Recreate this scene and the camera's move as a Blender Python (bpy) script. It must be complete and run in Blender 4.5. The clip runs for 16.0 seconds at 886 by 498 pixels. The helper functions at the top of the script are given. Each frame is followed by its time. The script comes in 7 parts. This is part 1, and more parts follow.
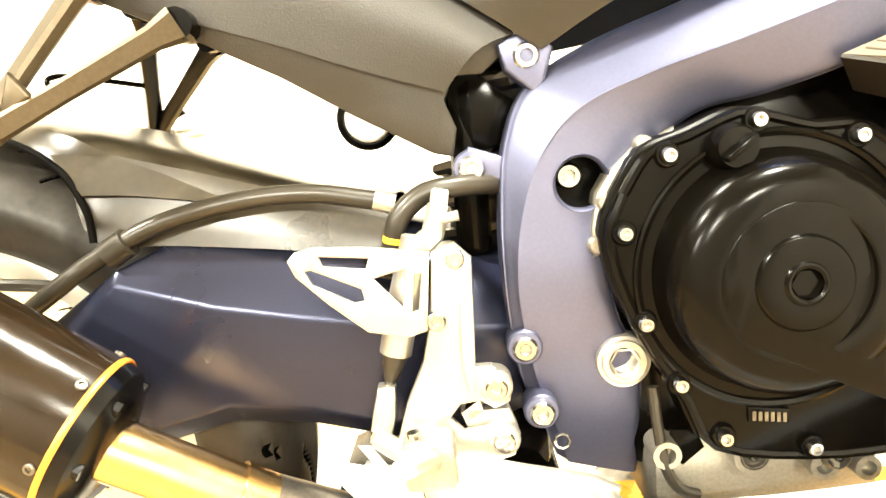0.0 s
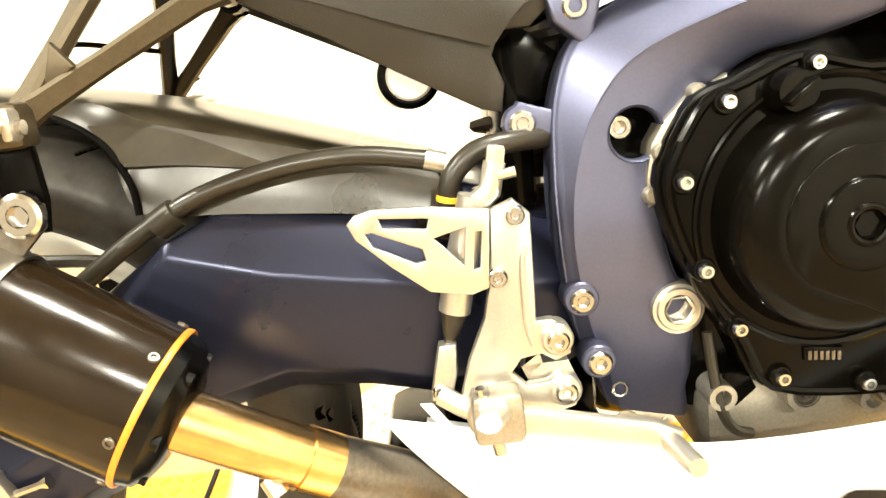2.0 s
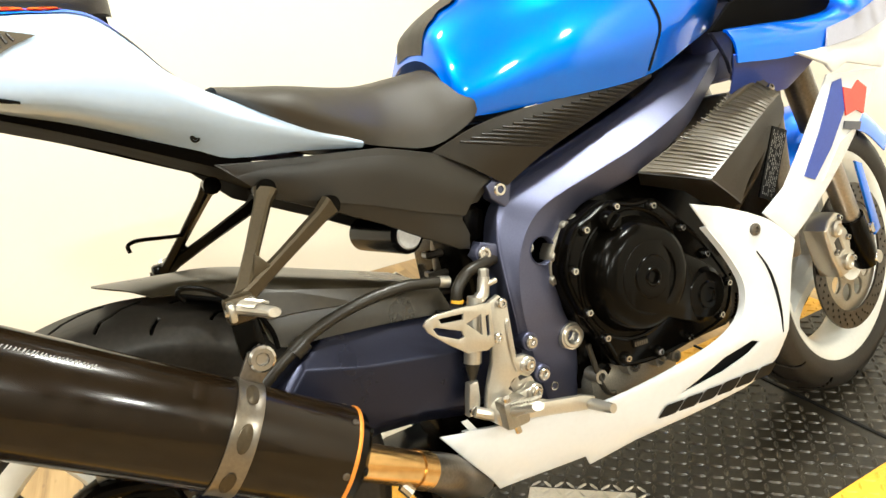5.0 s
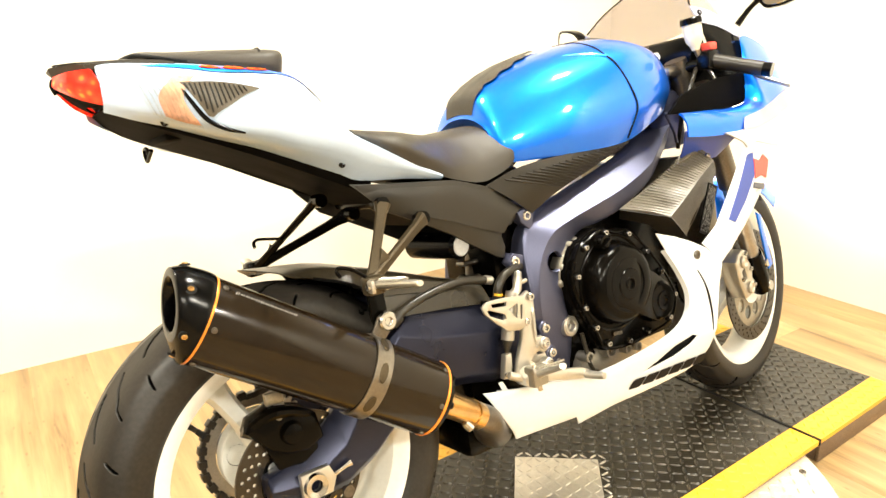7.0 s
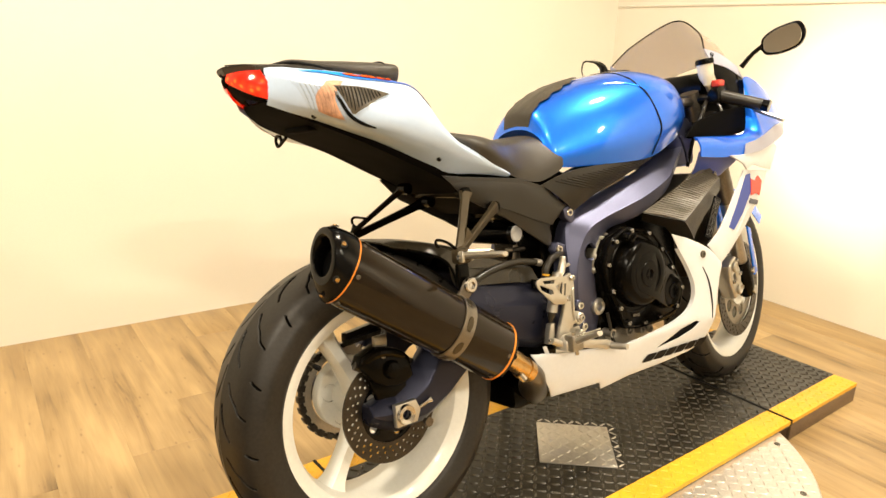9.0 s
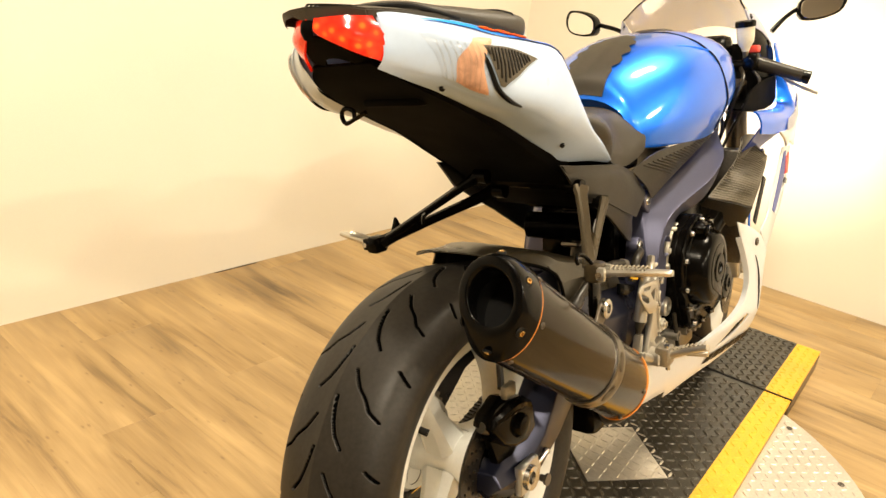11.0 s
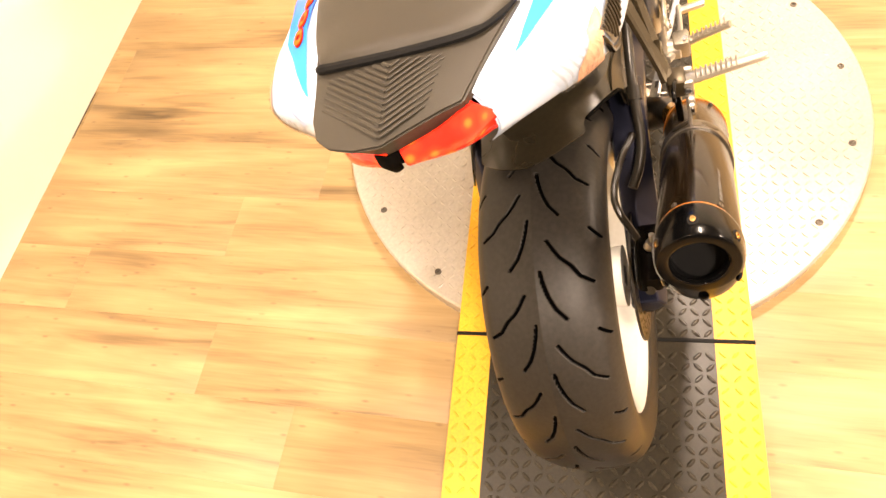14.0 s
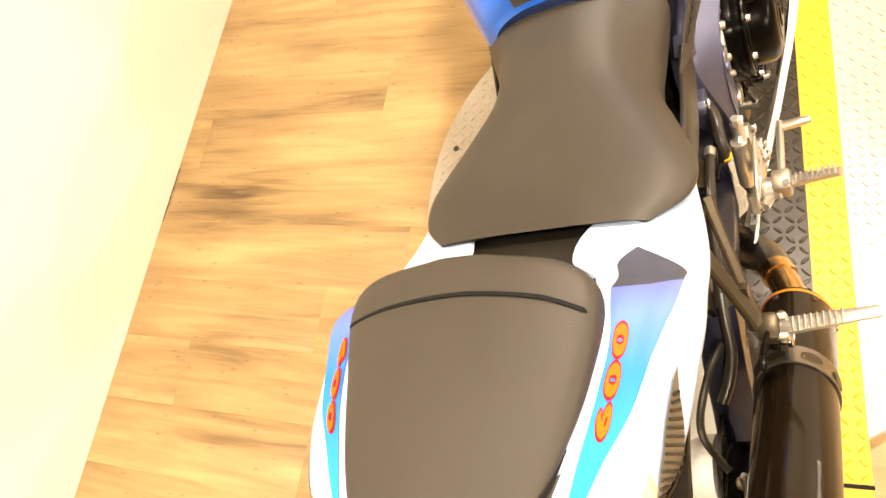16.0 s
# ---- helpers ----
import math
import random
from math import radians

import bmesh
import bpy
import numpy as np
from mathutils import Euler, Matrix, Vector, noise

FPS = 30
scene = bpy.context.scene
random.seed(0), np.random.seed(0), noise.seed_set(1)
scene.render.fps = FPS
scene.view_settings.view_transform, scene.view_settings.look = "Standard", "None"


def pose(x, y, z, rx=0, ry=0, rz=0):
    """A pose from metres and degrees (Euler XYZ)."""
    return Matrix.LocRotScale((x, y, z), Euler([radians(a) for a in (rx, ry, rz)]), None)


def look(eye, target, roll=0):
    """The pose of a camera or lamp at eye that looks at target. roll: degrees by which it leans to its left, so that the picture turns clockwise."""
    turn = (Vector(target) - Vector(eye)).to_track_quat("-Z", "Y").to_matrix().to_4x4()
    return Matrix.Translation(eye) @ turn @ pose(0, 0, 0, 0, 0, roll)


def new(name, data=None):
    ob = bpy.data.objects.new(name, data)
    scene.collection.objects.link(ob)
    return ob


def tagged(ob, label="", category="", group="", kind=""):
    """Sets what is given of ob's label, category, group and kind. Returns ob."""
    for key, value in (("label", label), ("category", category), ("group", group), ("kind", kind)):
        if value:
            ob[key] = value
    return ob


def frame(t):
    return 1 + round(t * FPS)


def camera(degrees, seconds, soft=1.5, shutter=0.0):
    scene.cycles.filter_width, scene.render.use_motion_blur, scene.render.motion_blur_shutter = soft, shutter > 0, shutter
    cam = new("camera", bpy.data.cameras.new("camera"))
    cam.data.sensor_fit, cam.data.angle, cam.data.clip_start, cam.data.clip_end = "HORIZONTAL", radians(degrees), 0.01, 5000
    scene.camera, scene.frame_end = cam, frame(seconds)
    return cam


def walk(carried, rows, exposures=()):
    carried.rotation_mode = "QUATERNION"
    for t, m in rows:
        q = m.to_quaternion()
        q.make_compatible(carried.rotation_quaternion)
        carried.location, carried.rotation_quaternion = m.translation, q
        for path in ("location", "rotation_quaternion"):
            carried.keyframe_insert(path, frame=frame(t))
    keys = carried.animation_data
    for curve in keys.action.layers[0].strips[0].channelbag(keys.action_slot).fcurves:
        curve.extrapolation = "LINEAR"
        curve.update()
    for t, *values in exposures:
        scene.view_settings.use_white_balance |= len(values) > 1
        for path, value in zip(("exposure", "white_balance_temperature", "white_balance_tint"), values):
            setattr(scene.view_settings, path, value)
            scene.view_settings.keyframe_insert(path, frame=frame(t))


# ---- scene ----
cam = camera(64.56, 16.0)
PATH = [
    (0, look((0.491, -0.567, 0.712), (0.394, 1.306, 0.019), -5.2)),
    (0.5, look((0.443, -0.571, 0.711), (0.37, 1.282, -0.038), -5.1)),
    (1, look((0.447, -0.575, 0.713), (0.388, 1.266, -0.066), -6.2)),
    (1.5, look((0.457, -0.574, 0.714), (0.405, 1.259, -0.083), -6.7)),
    (2, look((0.433, -0.567, 0.718), (0.383, 1.261, -0.092), -7.2)),
    (2.5, look((0.36, -0.711, 0.778), (0.491, 1.133, 0.015), -6.5)),
    (3, look((0.325, -0.766, 0.809), (0.527, 1.084, 0.075), -7.7)),
    (3.5, look((0.253, -0.909, 0.875), (0.566, 0.929, 0.151), -7.5)),
    (4, look((0.214, -0.87, 0.88), (0.629, 0.953, 0.169), -8.0)),
    (4.2, look((0.192, -0.839, 0.891), (0.705, 0.959, 0.181), -7.7)),
    (6.3, look((-0.2682, -0.8570, 1.0157), (0.8390, 0.6607, 0.3294), -3.94)),
    (6.5, look((-0.2980, -0.8811, 1.0229), (0.8011, 0.6450, 0.3424), -1.53)),
    (7, look((-0.3694, -1.0068, 1.0194), (0.7335, 0.5482, 0.4148), -1.84)),
    (7.5, look((-0.4357, -1.0585, 1.0462), (0.6766, 0.4747, 0.4043), -1.06)),
    (8, look((-0.5468, -1.0984, 1.0695), (0.6430, 0.4006, 0.4886), -1.38)),
    (8.5, look((-0.6447, -1.1084, 1.0752), (0.5587, 0.4030, 0.5581), -1.14)),
    (9, look((-0.7068, -1.1161, 1.0380), (0.4781, 0.3926, 0.4724), 2.23)),
    (9.2, look((-0.7329, -1.0780, 1.0477), (0.4389, 0.4261, 0.4440), 3.24)),
    (11.3, look((-0.8461, -0.3422, 1.0156), (0.7791, 0.5557, 0.2724), 5.57)),
    (11.5, look((-0.8751, -0.2286, 1.0259), (0.8234, 0.4830, 0.2458), 3.87)),
    (12, look((-0.9566, 0.0295, 1.0257), (0.7746, 0.3192, 0.0671), 5.23)),
    (12.5, look((-0.9343, 0.1086, 1.0296), (0.5944, 0.1306, -0.2599), 9.21)),
    (13, look((-0.8617, 0.1264, 1.1521), (0.4978, 0.1384, -0.3147), 1.84)),
    (13.5, look((-0.7334, 0.0885, 1.3010), (0.4366, 0.3075, -0.3062), -10.85)),
    (14, look((-0.5489, 0.0089, 1.4068), (0.3935, 0.4350, -0.3051), -20.82)),
    (14.5, look((-0.4473, -0.0566, 1.4666), (0.2410, 0.5815, -0.2995), -39.24)),
    (15, look((-0.3073, -0.0800, 1.5002), (0.4123, 0.6233, -0.2282), -42.90)),
    (15.5, look((-0.2036, -0.0535, 1.5186), (0.4849, 0.6553, -0.2202), -41.74)),
    (16, look((-0.1025, -0.0358, 1.5286), (0.5825, 0.6798, -0.2088), -43.43)),
]
EXPOSURES = [(0, 2.88, 6400, 4), (0.4, 2.48, 6400, 4), (1.5, 2.1, 6350, 4), (2.1, 1.95, 6300, 4), (2.5, 1.36, 6150, 4), (3.0, 0.82, 6000, 3), (3.5, 0.55, 5750, 3), (4.2, 0.55, 5700, 3), (6.3, 1.3, 6200, 6), (8.0, 1.15, 6450, 7), (8.5, 0.85, 6600, 8),
             (9.0, 0.56, 7080, 10), (9.2, 0.53, 7150, 10), (11.3, 0.50, 7500, 10), (12.0, 0.22, 7950, 11), (12.5, 0.33, 7750, 10), (13.0, 0.75, 7550, 14), (13.5, 1.15, 7200, 15), (14.0, 1.25, 7500, 24), (14.5, 1.27, 7250, 24), (15, 1.13, 7350, 18), (16, 1.12, 7450, 17)]
walk(cam, PATH, EXPOSURES)

# ---- world and lamps ----
ROOM = pose(0, 0, 0, 0, 0, -3.2)          # the room is turned a little against the platform
FLOOR, CEIL = -0.066, 2.75
WALL_X0, WALL_X1, WALL_Y0, WALL_Y1 = -4.6, 2.386, -4.6, 1.62

world = bpy.data.worlds.new("world")
world.use_nodes = True
world.node_tree.nodes["Background"].inputs[0].default_value = (1.0, 0.93, 0.8, 1)
world.node_tree.nodes["Background"].inputs[1].default_value = 0.05
scene.world = world


def area_lamp(name, x, y, z, sx, sy, watts, colour=(1.0, 0.92, 0.78)):
    data = bpy.data.lights.new(name, "AREA")
    data.shape, data.size, data.size_y, data.energy, data.color = "RECTANGLE", sx, sy, watts, colour
    ob = new(name, data)
    ob.matrix_world = ROOM @ pose(x, y, z)
    return ob


LAMPS = [(-2.4, -3.2, 60), (-0.3, -3.4, 70), (1.5, -3.2, 55), (-1.5, -0.5, 48), (1.1, -0.2, 44), (-0.4, 0.9, 20)]
for lx, ly, watts in LAMPS:
    area_lamp("ceiling_lamp", lx, ly, CEIL - 0.07, 0.34, 0.16, watts)
head_data = bpy.data.lights.new("headlight_beam", "SPOT")
head_data.energy, head_data.spot_size, head_data.spot_blend, head_data.shadow_soft_size, head_data.color = 26, radians(80), 0.9, 0.05, (1.0, 0.97, 0.92)
new("headlight_beam", head_data).matrix_world = look((1.60, 0.12, 0.78), (2.4, 0.12, 0.72))

# ---- materials ----


def mat(name, colour, rough=0.5, metal=0.0, vary=0.12, scale=40.0, bump=0.0, coat=0.0, fine=6.0, spread=0.1, spec=0.5, emit=0.0):
    """A surface with colour and gloss that vary at two scales, and a fine relief."""
    m = bpy.data.materials.new(name)
    m.use_nodes = True
    n, ln = m.node_tree.nodes, m.node_tree.links
    p = n["Principled BSDF"]
    tc = n.new("ShaderNodeTexCoord")
    a, b_ = n.new("ShaderNodeTexNoise"), n.new("ShaderNodeTexNoise")
    a.inputs["Scale"].default_value, b_.inputs["Scale"].default_value = scale / 6, scale * fine
    a.inputs["Detail"].default_value = b_.inputs["Detail"].default_value = 5
    ln.new(tc.outputs["Object"], a.inputs["Vector"]), ln.new(tc.outputs["Object"], b_.inputs["Vector"])
    add = n.new("ShaderNodeMath")
    add.operation = "ADD"
    ln.new(a.outputs["Fac"], add.inputs[0]), ln.new(b_.outputs["Fac"], add.inputs[1])
    ramp = n.new("ShaderNodeMapRange")
    ramp.inputs["From Min"].default_value, ramp.inputs["From Max"].default_value = 0.7, 1.3
    ln.new(add.outputs[0], ramp.inputs["Value"])
    mix = n.new("ShaderNodeMix")
    mix.data_type = "RGBA"
    lo = [max(c * (1 - vary), 0) for c in colour]
    hi = [min(c * (1 + vary), 1) for c in colour]
    mix.inputs[6].default_value, mix.inputs[7].default_value = (*lo, 1), (*hi, 1)
    ln.new(ramp.outputs[0], mix.inputs[0]), ln.new(mix.outputs[2], p.inputs["Base Color"])
    r = n.new("ShaderNodeMapRange")
    r.inputs["To Min"].default_value, r.inputs["To Max"].default_value = max(rough - spread, 0.03), min(rough + spread, 1)
    ln.new(a.outputs["Fac"], r.inputs["Value"]), ln.new(r.outputs[0], p.inputs["Roughness"])
    p.inputs["Metallic"].default_value, p.inputs["Coat Weight"].default_value = metal, coat
    p.inputs["Coat Roughness"].default_value, p.inputs["Specular IOR Level"].default_value = 0.06, spec
    if bump:
        bp = n.new("ShaderNodeBump")
        bp.inputs["Strength"].default_value, bp.inputs["Distance"].default_value = bump, 0.002
        ln.new(b_.outputs["Fac"], bp.inputs["Height"]), ln.new(bp.outputs[0], p.inputs["Normal"])
    if emit:
        p.inputs["Emission Color"].default_value, p.inputs["Emission Strength"].default_value = (*colour, 1), emit
    return m


def glassy(name, colour, rough=0.05, alpha=0.35):
    """A thin clear or tinted plastic: part of the light goes straight through."""
    m = bpy.data.materials.new(name)
    m.use_nodes = True
    n, ln = m.node_tree.nodes, m.node_tree.links
    p = n["Principled BSDF"]
    p.inputs["Base Color"].default_value, p.inputs["Roughness"].default_value = (*colour, 1), rough
    p.inputs["Alpha"].default_value = alpha
    nz = n.new("ShaderNodeTexNoise")
    nz.inputs["Scale"].default_value = 60
    r = n.new("ShaderNodeMapRange")
    r.inputs["To Min"].default_value, r.inputs["To Max"].default_value = rough * 0.6, rough * 1.6
    ln.new(nz.outputs["Fac"], r.inputs["Value"]), ln.new(r.outputs[0], p.inputs["Roughness"])
    return m


def wood_floor():
    m = bpy.data.materials.new("light_oak_vinyl")
    m.use_nodes = True
    n, ln = m.node_tree.nodes, m.node_tree.links
    p = n["Principled BSDF"]
    tc, info = n.new("ShaderNodeTexCoord"), n.new("ShaderNodeObjectInfo")
    off = n.new("ShaderNodeVectorMath")
    off.operation = "MULTIPLY_ADD"
    rnd = n.new("ShaderNodeCombineXYZ")
    for i in range(3):
        ln.new(info.outputs["Random"], rnd.inputs[i])
    off.inputs[1].default_value = (31.0, 17.0, 53.0)
    ln.new(rnd.outputs[0], off.inputs[0]), ln.new(tc.outputs["Object"], off.inputs[2])
    st = n.new("ShaderNodeMapping")
    st.inputs["Scale"].default_value = (26, 2.2, 10)
    ln.new(off.outputs[0], st.inputs["Vector"])
    grain, big, fine = n.new("ShaderNodeTexNoise"), n.new("ShaderNodeTexNoise"), n.new("ShaderNodeTexNoise")
    grain.inputs["Scale"].default_value, grain.inputs["Detail"].default_value, grain.inputs["Distortion"].default_value = 1.0, 6, 1.1
    st2 = n.new("ShaderNodeMapping")
    st2.inputs["Scale"].default_value = (6.5, 1.6, 3)
    ln.new(off.outputs[0], st2.inputs["Vector"])
    big.inputs["Scale"].default_value, big.inputs["Detail"].default_value = 1.0, 3
    st3 = n.new("ShaderNodeMapping")
    st3.inputs["Scale"].default_value = (190, 9, 60)
    ln.new(off.outputs[0], st3.inputs["Vector"])
    fine.inputs["Scale"].default_value = 1.0
    ln.new(st.outputs[0], grain.inputs["Vector"]), ln.new(st2.outputs[0], big.inputs["Vector"]), ln.new(st3.outputs[0], fine.inputs["Vector"])
    ramp = n.new("ShaderNodeValToRGB")
    e = ramp.color_ramp.elements
    e[0].position, e[0].color = 0.31, (0.085, 0.051, 0.021, 1)
    e[1].position, e[1].color = 0.66, (0.47, 0.322, 0.15, 1)
    e.new(0.46).color = (0.305, 0.197, 0.085, 1)
    mixf = n.new("ShaderNodeMath")
    mixf.operation = "MULTIPLY_ADD"
    mixf.inputs[1].default_value = 0.38
    ln.new(grain.outputs["Fac"], mixf.inputs[0])
    half = n.new("ShaderNodeMath")
    half.operation = "MULTIPLY_ADD"
    half.inputs[1].default_value = 0.56
    ln.new(big.outputs["Fac"], half.inputs[0])
    tiny = n.new("ShaderNodeMath")
    tiny.operation = "MULTIPLY"
    tiny.inputs[1].default_value = 0.1
    ln.new(fine.outputs["Fac"], tiny.inputs[0]), ln.new(tiny.outputs[0], half.inputs[2]), ln.new(half.outputs[0], mixf.inputs[2])
    ln.new(mixf.outputs[0], ramp.inputs["Fac"])
    # dark knots
    kn = n.new("ShaderNodeTexVoronoi")
    st4 = n.new("ShaderNodeMapping")
    st4.inputs["Scale"].default_value = (7, 2.6, 1)
    ln.new(off.outputs[0], st4.inputs["Vector"]), ln.new(st4.outputs[0], kn.inputs["Vector"])
    kr = n.new("ShaderNodeMapRange")
    kr.inputs["From Min"].default_value, kr.inputs["From Max"].default_value = 0.03, 0.16
    kr.inputs["To Min"].default_value, kr.inputs["To Max"].default_value = 0.5, 0.0
    ln.new(kn.outputs["Distance"], kr.inputs["Value"])
    dark = n.new("ShaderNodeMix")
    dark.data_type = "RGBA"
    dark.inputs[7].default_value = (0.13, 0.07, 0.035, 1)
    ln.new(kr.outputs[0], dark.inputs[0]), ln.new(ramp.outputs["Color"], dark.inputs[6])
    ln.new(dark.outputs[2], p.inputs["Base Color"])
    p.inputs["Roughness"].default_value = 0.42
    rr = n.new("ShaderNodeMapRange")
    rr.inputs["To Min"].default_value, rr.inputs["To Max"].default_value = 0.36, 0.56
    ln.new(grain.outputs["Fac"], rr.inputs["Value"]), ln.new(rr.outputs[0], p.inputs["Roughness"])
    bp = n.new("ShaderNodeBump")
    bp.inputs["Strength"].default_value, bp.inputs["Distance"].default_value = 0.12, 0.002
    ln.new(fine.outputs["Fac"], bp.inputs["Height"]), ln.new(bp.outputs[0], p.inputs["Normal"])
    return m


WALLPAINT = mat("cream_wall_paint", (0.78, 0.74, 0.64), 0.55, vary=0.03, scale=12, bump=0.08, fine=40)
# Unseen walls, kept dark to deepen what the glossy parts reflect.
UNSEENWALL = mat("darkened_unseen_wall", (0.22, 0.195, 0.155), 0.6, vary=0.06, scale=10)
CEILPAINT = mat("ceiling_paint", (0.5, 0.485, 0.455), 0.8, vary=0.03, scale=8)
OAK = wood_floor()
TRIMWHITE = mat("trim_paint", (0.77, 0.73, 0.64), 0.5, vary=0.04)
OLIVE = mat("olive_green_poster_print", (0.20, 0.23, 0.035), 0.5, vary=0.4, scale=30)
STEELBLACK = mat("worn_black_tread_plate", (0.022, 0.0185, 0.0125), 0.34, vary=0.5, scale=24, bump=0.12, spec=0.34)
# Paler than the deck plate: wear and light caught by the lozenges in one colour.
TREADSTEEL = mat("rubbed_and_lit_tread_steel", (0.040, 0.0335, 0.0235), 0.31, metal=0.1, vary=0.7, scale=40, spec=0.36)
YELLOW = mat("yellow_floor_paint", (0.74, 0.385, 0.022), 0.45, vary=0.18, scale=30, bump=0.12)
ALU = mat("aluminium_tread_plate", (0.56, 0.53, 0.48), 0.36, metal=0.75, vary=0.12, scale=24, bump=0.1)
SEAM = mat("black_rubber_strip", (0.004, 0.004, 0.004), 0.7, spec=0.2)
DARKSTEEL = mat("brown_steel_edge", (0.16, 0.11, 0.07), 0.5, metal=0.3, vary=0.3)
BLUE = mat("gloss_blue_paint", (0.0, 0.175, 1.0), 0.40, metal=0.8, vary=0.03, scale=200, coat=1.0, spread=0.015)
WHITE = mat("gloss_white_paint", (0.46, 0.59, 0.79), 0.3, vary=0.03, scale=20, coat=0.4)
FAIRWHITE = mat("white_fairing_paint", (0.61, 0.63, 0.65), 0.3, vary=0.03, scale=20, coat=0.4)
RIMWHITE = mat("white_wheel_paint", (0.66, 0.67, 0.64), 0.35, vary=0.05, scale=20, coat=0.4)
NAVY = mat("dark_navy_satin_paint", (0.0185, 0.021, 0.040), 0.30, metal=0.7, vary=0.08, scale=60, spec=0.5)
HUGPL = mat("glossy_black_hugger_plastic", (0.018, 0.0142, 0.0082), 0.28, vary=0.4, scale=24, spec=0.45)
FRAMENAVY = mat("navy_frame_paint", (0.088, 0.093, 0.148), 0.43, metal=0.78, vary=0.08, scale=60, spec=0.5)
BLACKPL = mat("black_textured_plastic", (0.0135, 0.0114, 0.0082), 0.40, vary=0.15, scale=120, bump=0.15, spec=0.38)
# Much darker than the other black plastic: shade under and inside parts coloured in.
UNDERPL = mat("shaded_black_plastic", (0.0016, 0.0013, 0.0010), 0.7, vary=0.15, scale=90, spec=0.04)
# Paler multiple of the black plastic: light on ribbed faces put into the colour.
LITRIBPL = mat("lit_ribbed_carbon_look_plastic", (0.095, 0.081, 0.058), 0.34, vary=0.15, scale=120, spec=0.4)
GLOSSBLACK = mat("gloss_black_plastic", (0.0014, 0.0014, 0.0014), 0.2, vary=0.1, spec=0.16)
VINYL = mat("black_seat_vinyl", (0.033, 0.028, 0.0205), 0.48, vary=0.08, scale=160, bump=0.25, spec=0.4)
RUBBER = mat("tyre_rubber", (0.019, 0.0165, 0.0135), 0.44, vary=0.3, scale=26, bump=0.1, spec=0.25)
HOSE = mat("black_hose_rubber", (0.016, 0.0132, 0.009), 0.34, vary=0.15, spec=0.35)
ENGBLACK = mat("satin_black_engine_paint", (0.0016, 0.0013, 0.0009), 0.2, vary=0.2, scale=60, spec=0.085)
CAST = mat("cast_aluminium", (0.31, 0.285, 0.235), 0.42, metal=0.85, vary=0.18, scale=60, bump=0.15)
SILVER = mat("anodised_silver_aluminium", (0.50, 0.475, 0.42), 0.32, metal=0.85, vary=0.08, scale=80)
CHROME = mat("bright_steel", (0.50, 0.485, 0.46), 0.2, metal=1.0, vary=0.08)
GUNMETAL = mat("dark_burnished_steel", (0.14, 0.125, 0.105), 0.36, metal=0.9, vary=0.25, scale=40)
BRONZE = mat("dark_bronze_alloy", (0.052, 0.039, 0.021), 0.36, metal=0.6, vary=0.2, scale=50)
GOLD = mat("heat_tinted_titanium", (0.62, 0.40, 0.16), 0.24, metal=1.0, vary=0.2, scale=14)
MUFFLER = mat("dark_lacquered_carbon_sleeve", (0.0090, 0.0054, 0.0025), 0.17, vary=0.35, scale=260, coat=0.15, spec=0.2)
ORANGE = mat("orange_anodised_ring", (0.75, 0.25, 0.03), 0.35, metal=0.4)
AMBER = mat("amber_bulb", (0.66, 0.35, 0.23), 0.4, vary=0.6, scale=260, spec=0.15)
RED = mat("red_plastic", (0.68, 0.06, 0.04), 0.4)
# Blacker than the tyre rubber: shade inside the tread grooves put into the colour.
GROOVESHADE = mat("groove_shade_rubber", (0.0008, 0.0008, 0.0008), 0.9, spec=0.02)
STRAP = mat("brushed_steel_strap", (0.34, 0.31, 0.27), 0.32, metal=0.9, vary=0.15)
BANDSTEEL = mat("dull_band_steel", (0.20, 0.18, 0.15), 0.34, metal=0.9, vary=0.15)
ORANGEPRINT = mat("orange_print", (0.85, 0.11, 0.006), 0.5, spec=0.12)
DARKPINK = mat("dark_red_outline_print", (0.45, 0.012, 0.02), 0.5, spec=0.12)
DEEPBLUE = mat("deep_blue_print_and_shade", (0.03, 0.06, 0.30), 0.35)
GREYPRINT = mat("pale_grey_print", (0.55, 0.54, 0.52), 0.5)
DECALBLACK = mat("black_decal", (0.0025, 0.0025, 0.003), 0.5, spec=0.15)
DECALGREY = mat("dark_grey_print", (0.055, 0.058, 0.075), 0.4, coat=0.1)
LAVENDER = mat("pale_lavender_grey_plastic", (0.34, 0.35, 0.43), 0.35, vary=0.05)
PRINT = mat("pale_label_print", (0.20, 0.195, 0.185), 0.5)
SCREEN = glassy("smoked_clear_screen", (0.50, 0.34, 0.25), 0.06, 0.36)
CLEARLENS = glassy("clear_lamp_lens", (0.35, 0.33, 0.30), 0.08, 0.10)
RESERVOIR = mat("milky_plastic", (0.7, 0.66, 0.52), 0.4, vary=0.06)
MIRROR = mat("mirror_glass", (0.9, 0.88, 0.84), 0.04, metal=1.0, vary=0.01, spread=0.01)
DISCSTEEL = mat("brake_disc_steel", (0.055, 0.049, 0.042), 0.32, metal=0.9, vary=0.25, scale=60)
CHAINSTEEL = mat("oily_chain_steel", (0.026, 0.022, 0.017), 0.4, metal=0.6, vary=0.3, scale=60)
LAMPGLOW = mat("lamp_diffuser", (1.0, 0.92, 0.78), 0.5, emit=6.0)


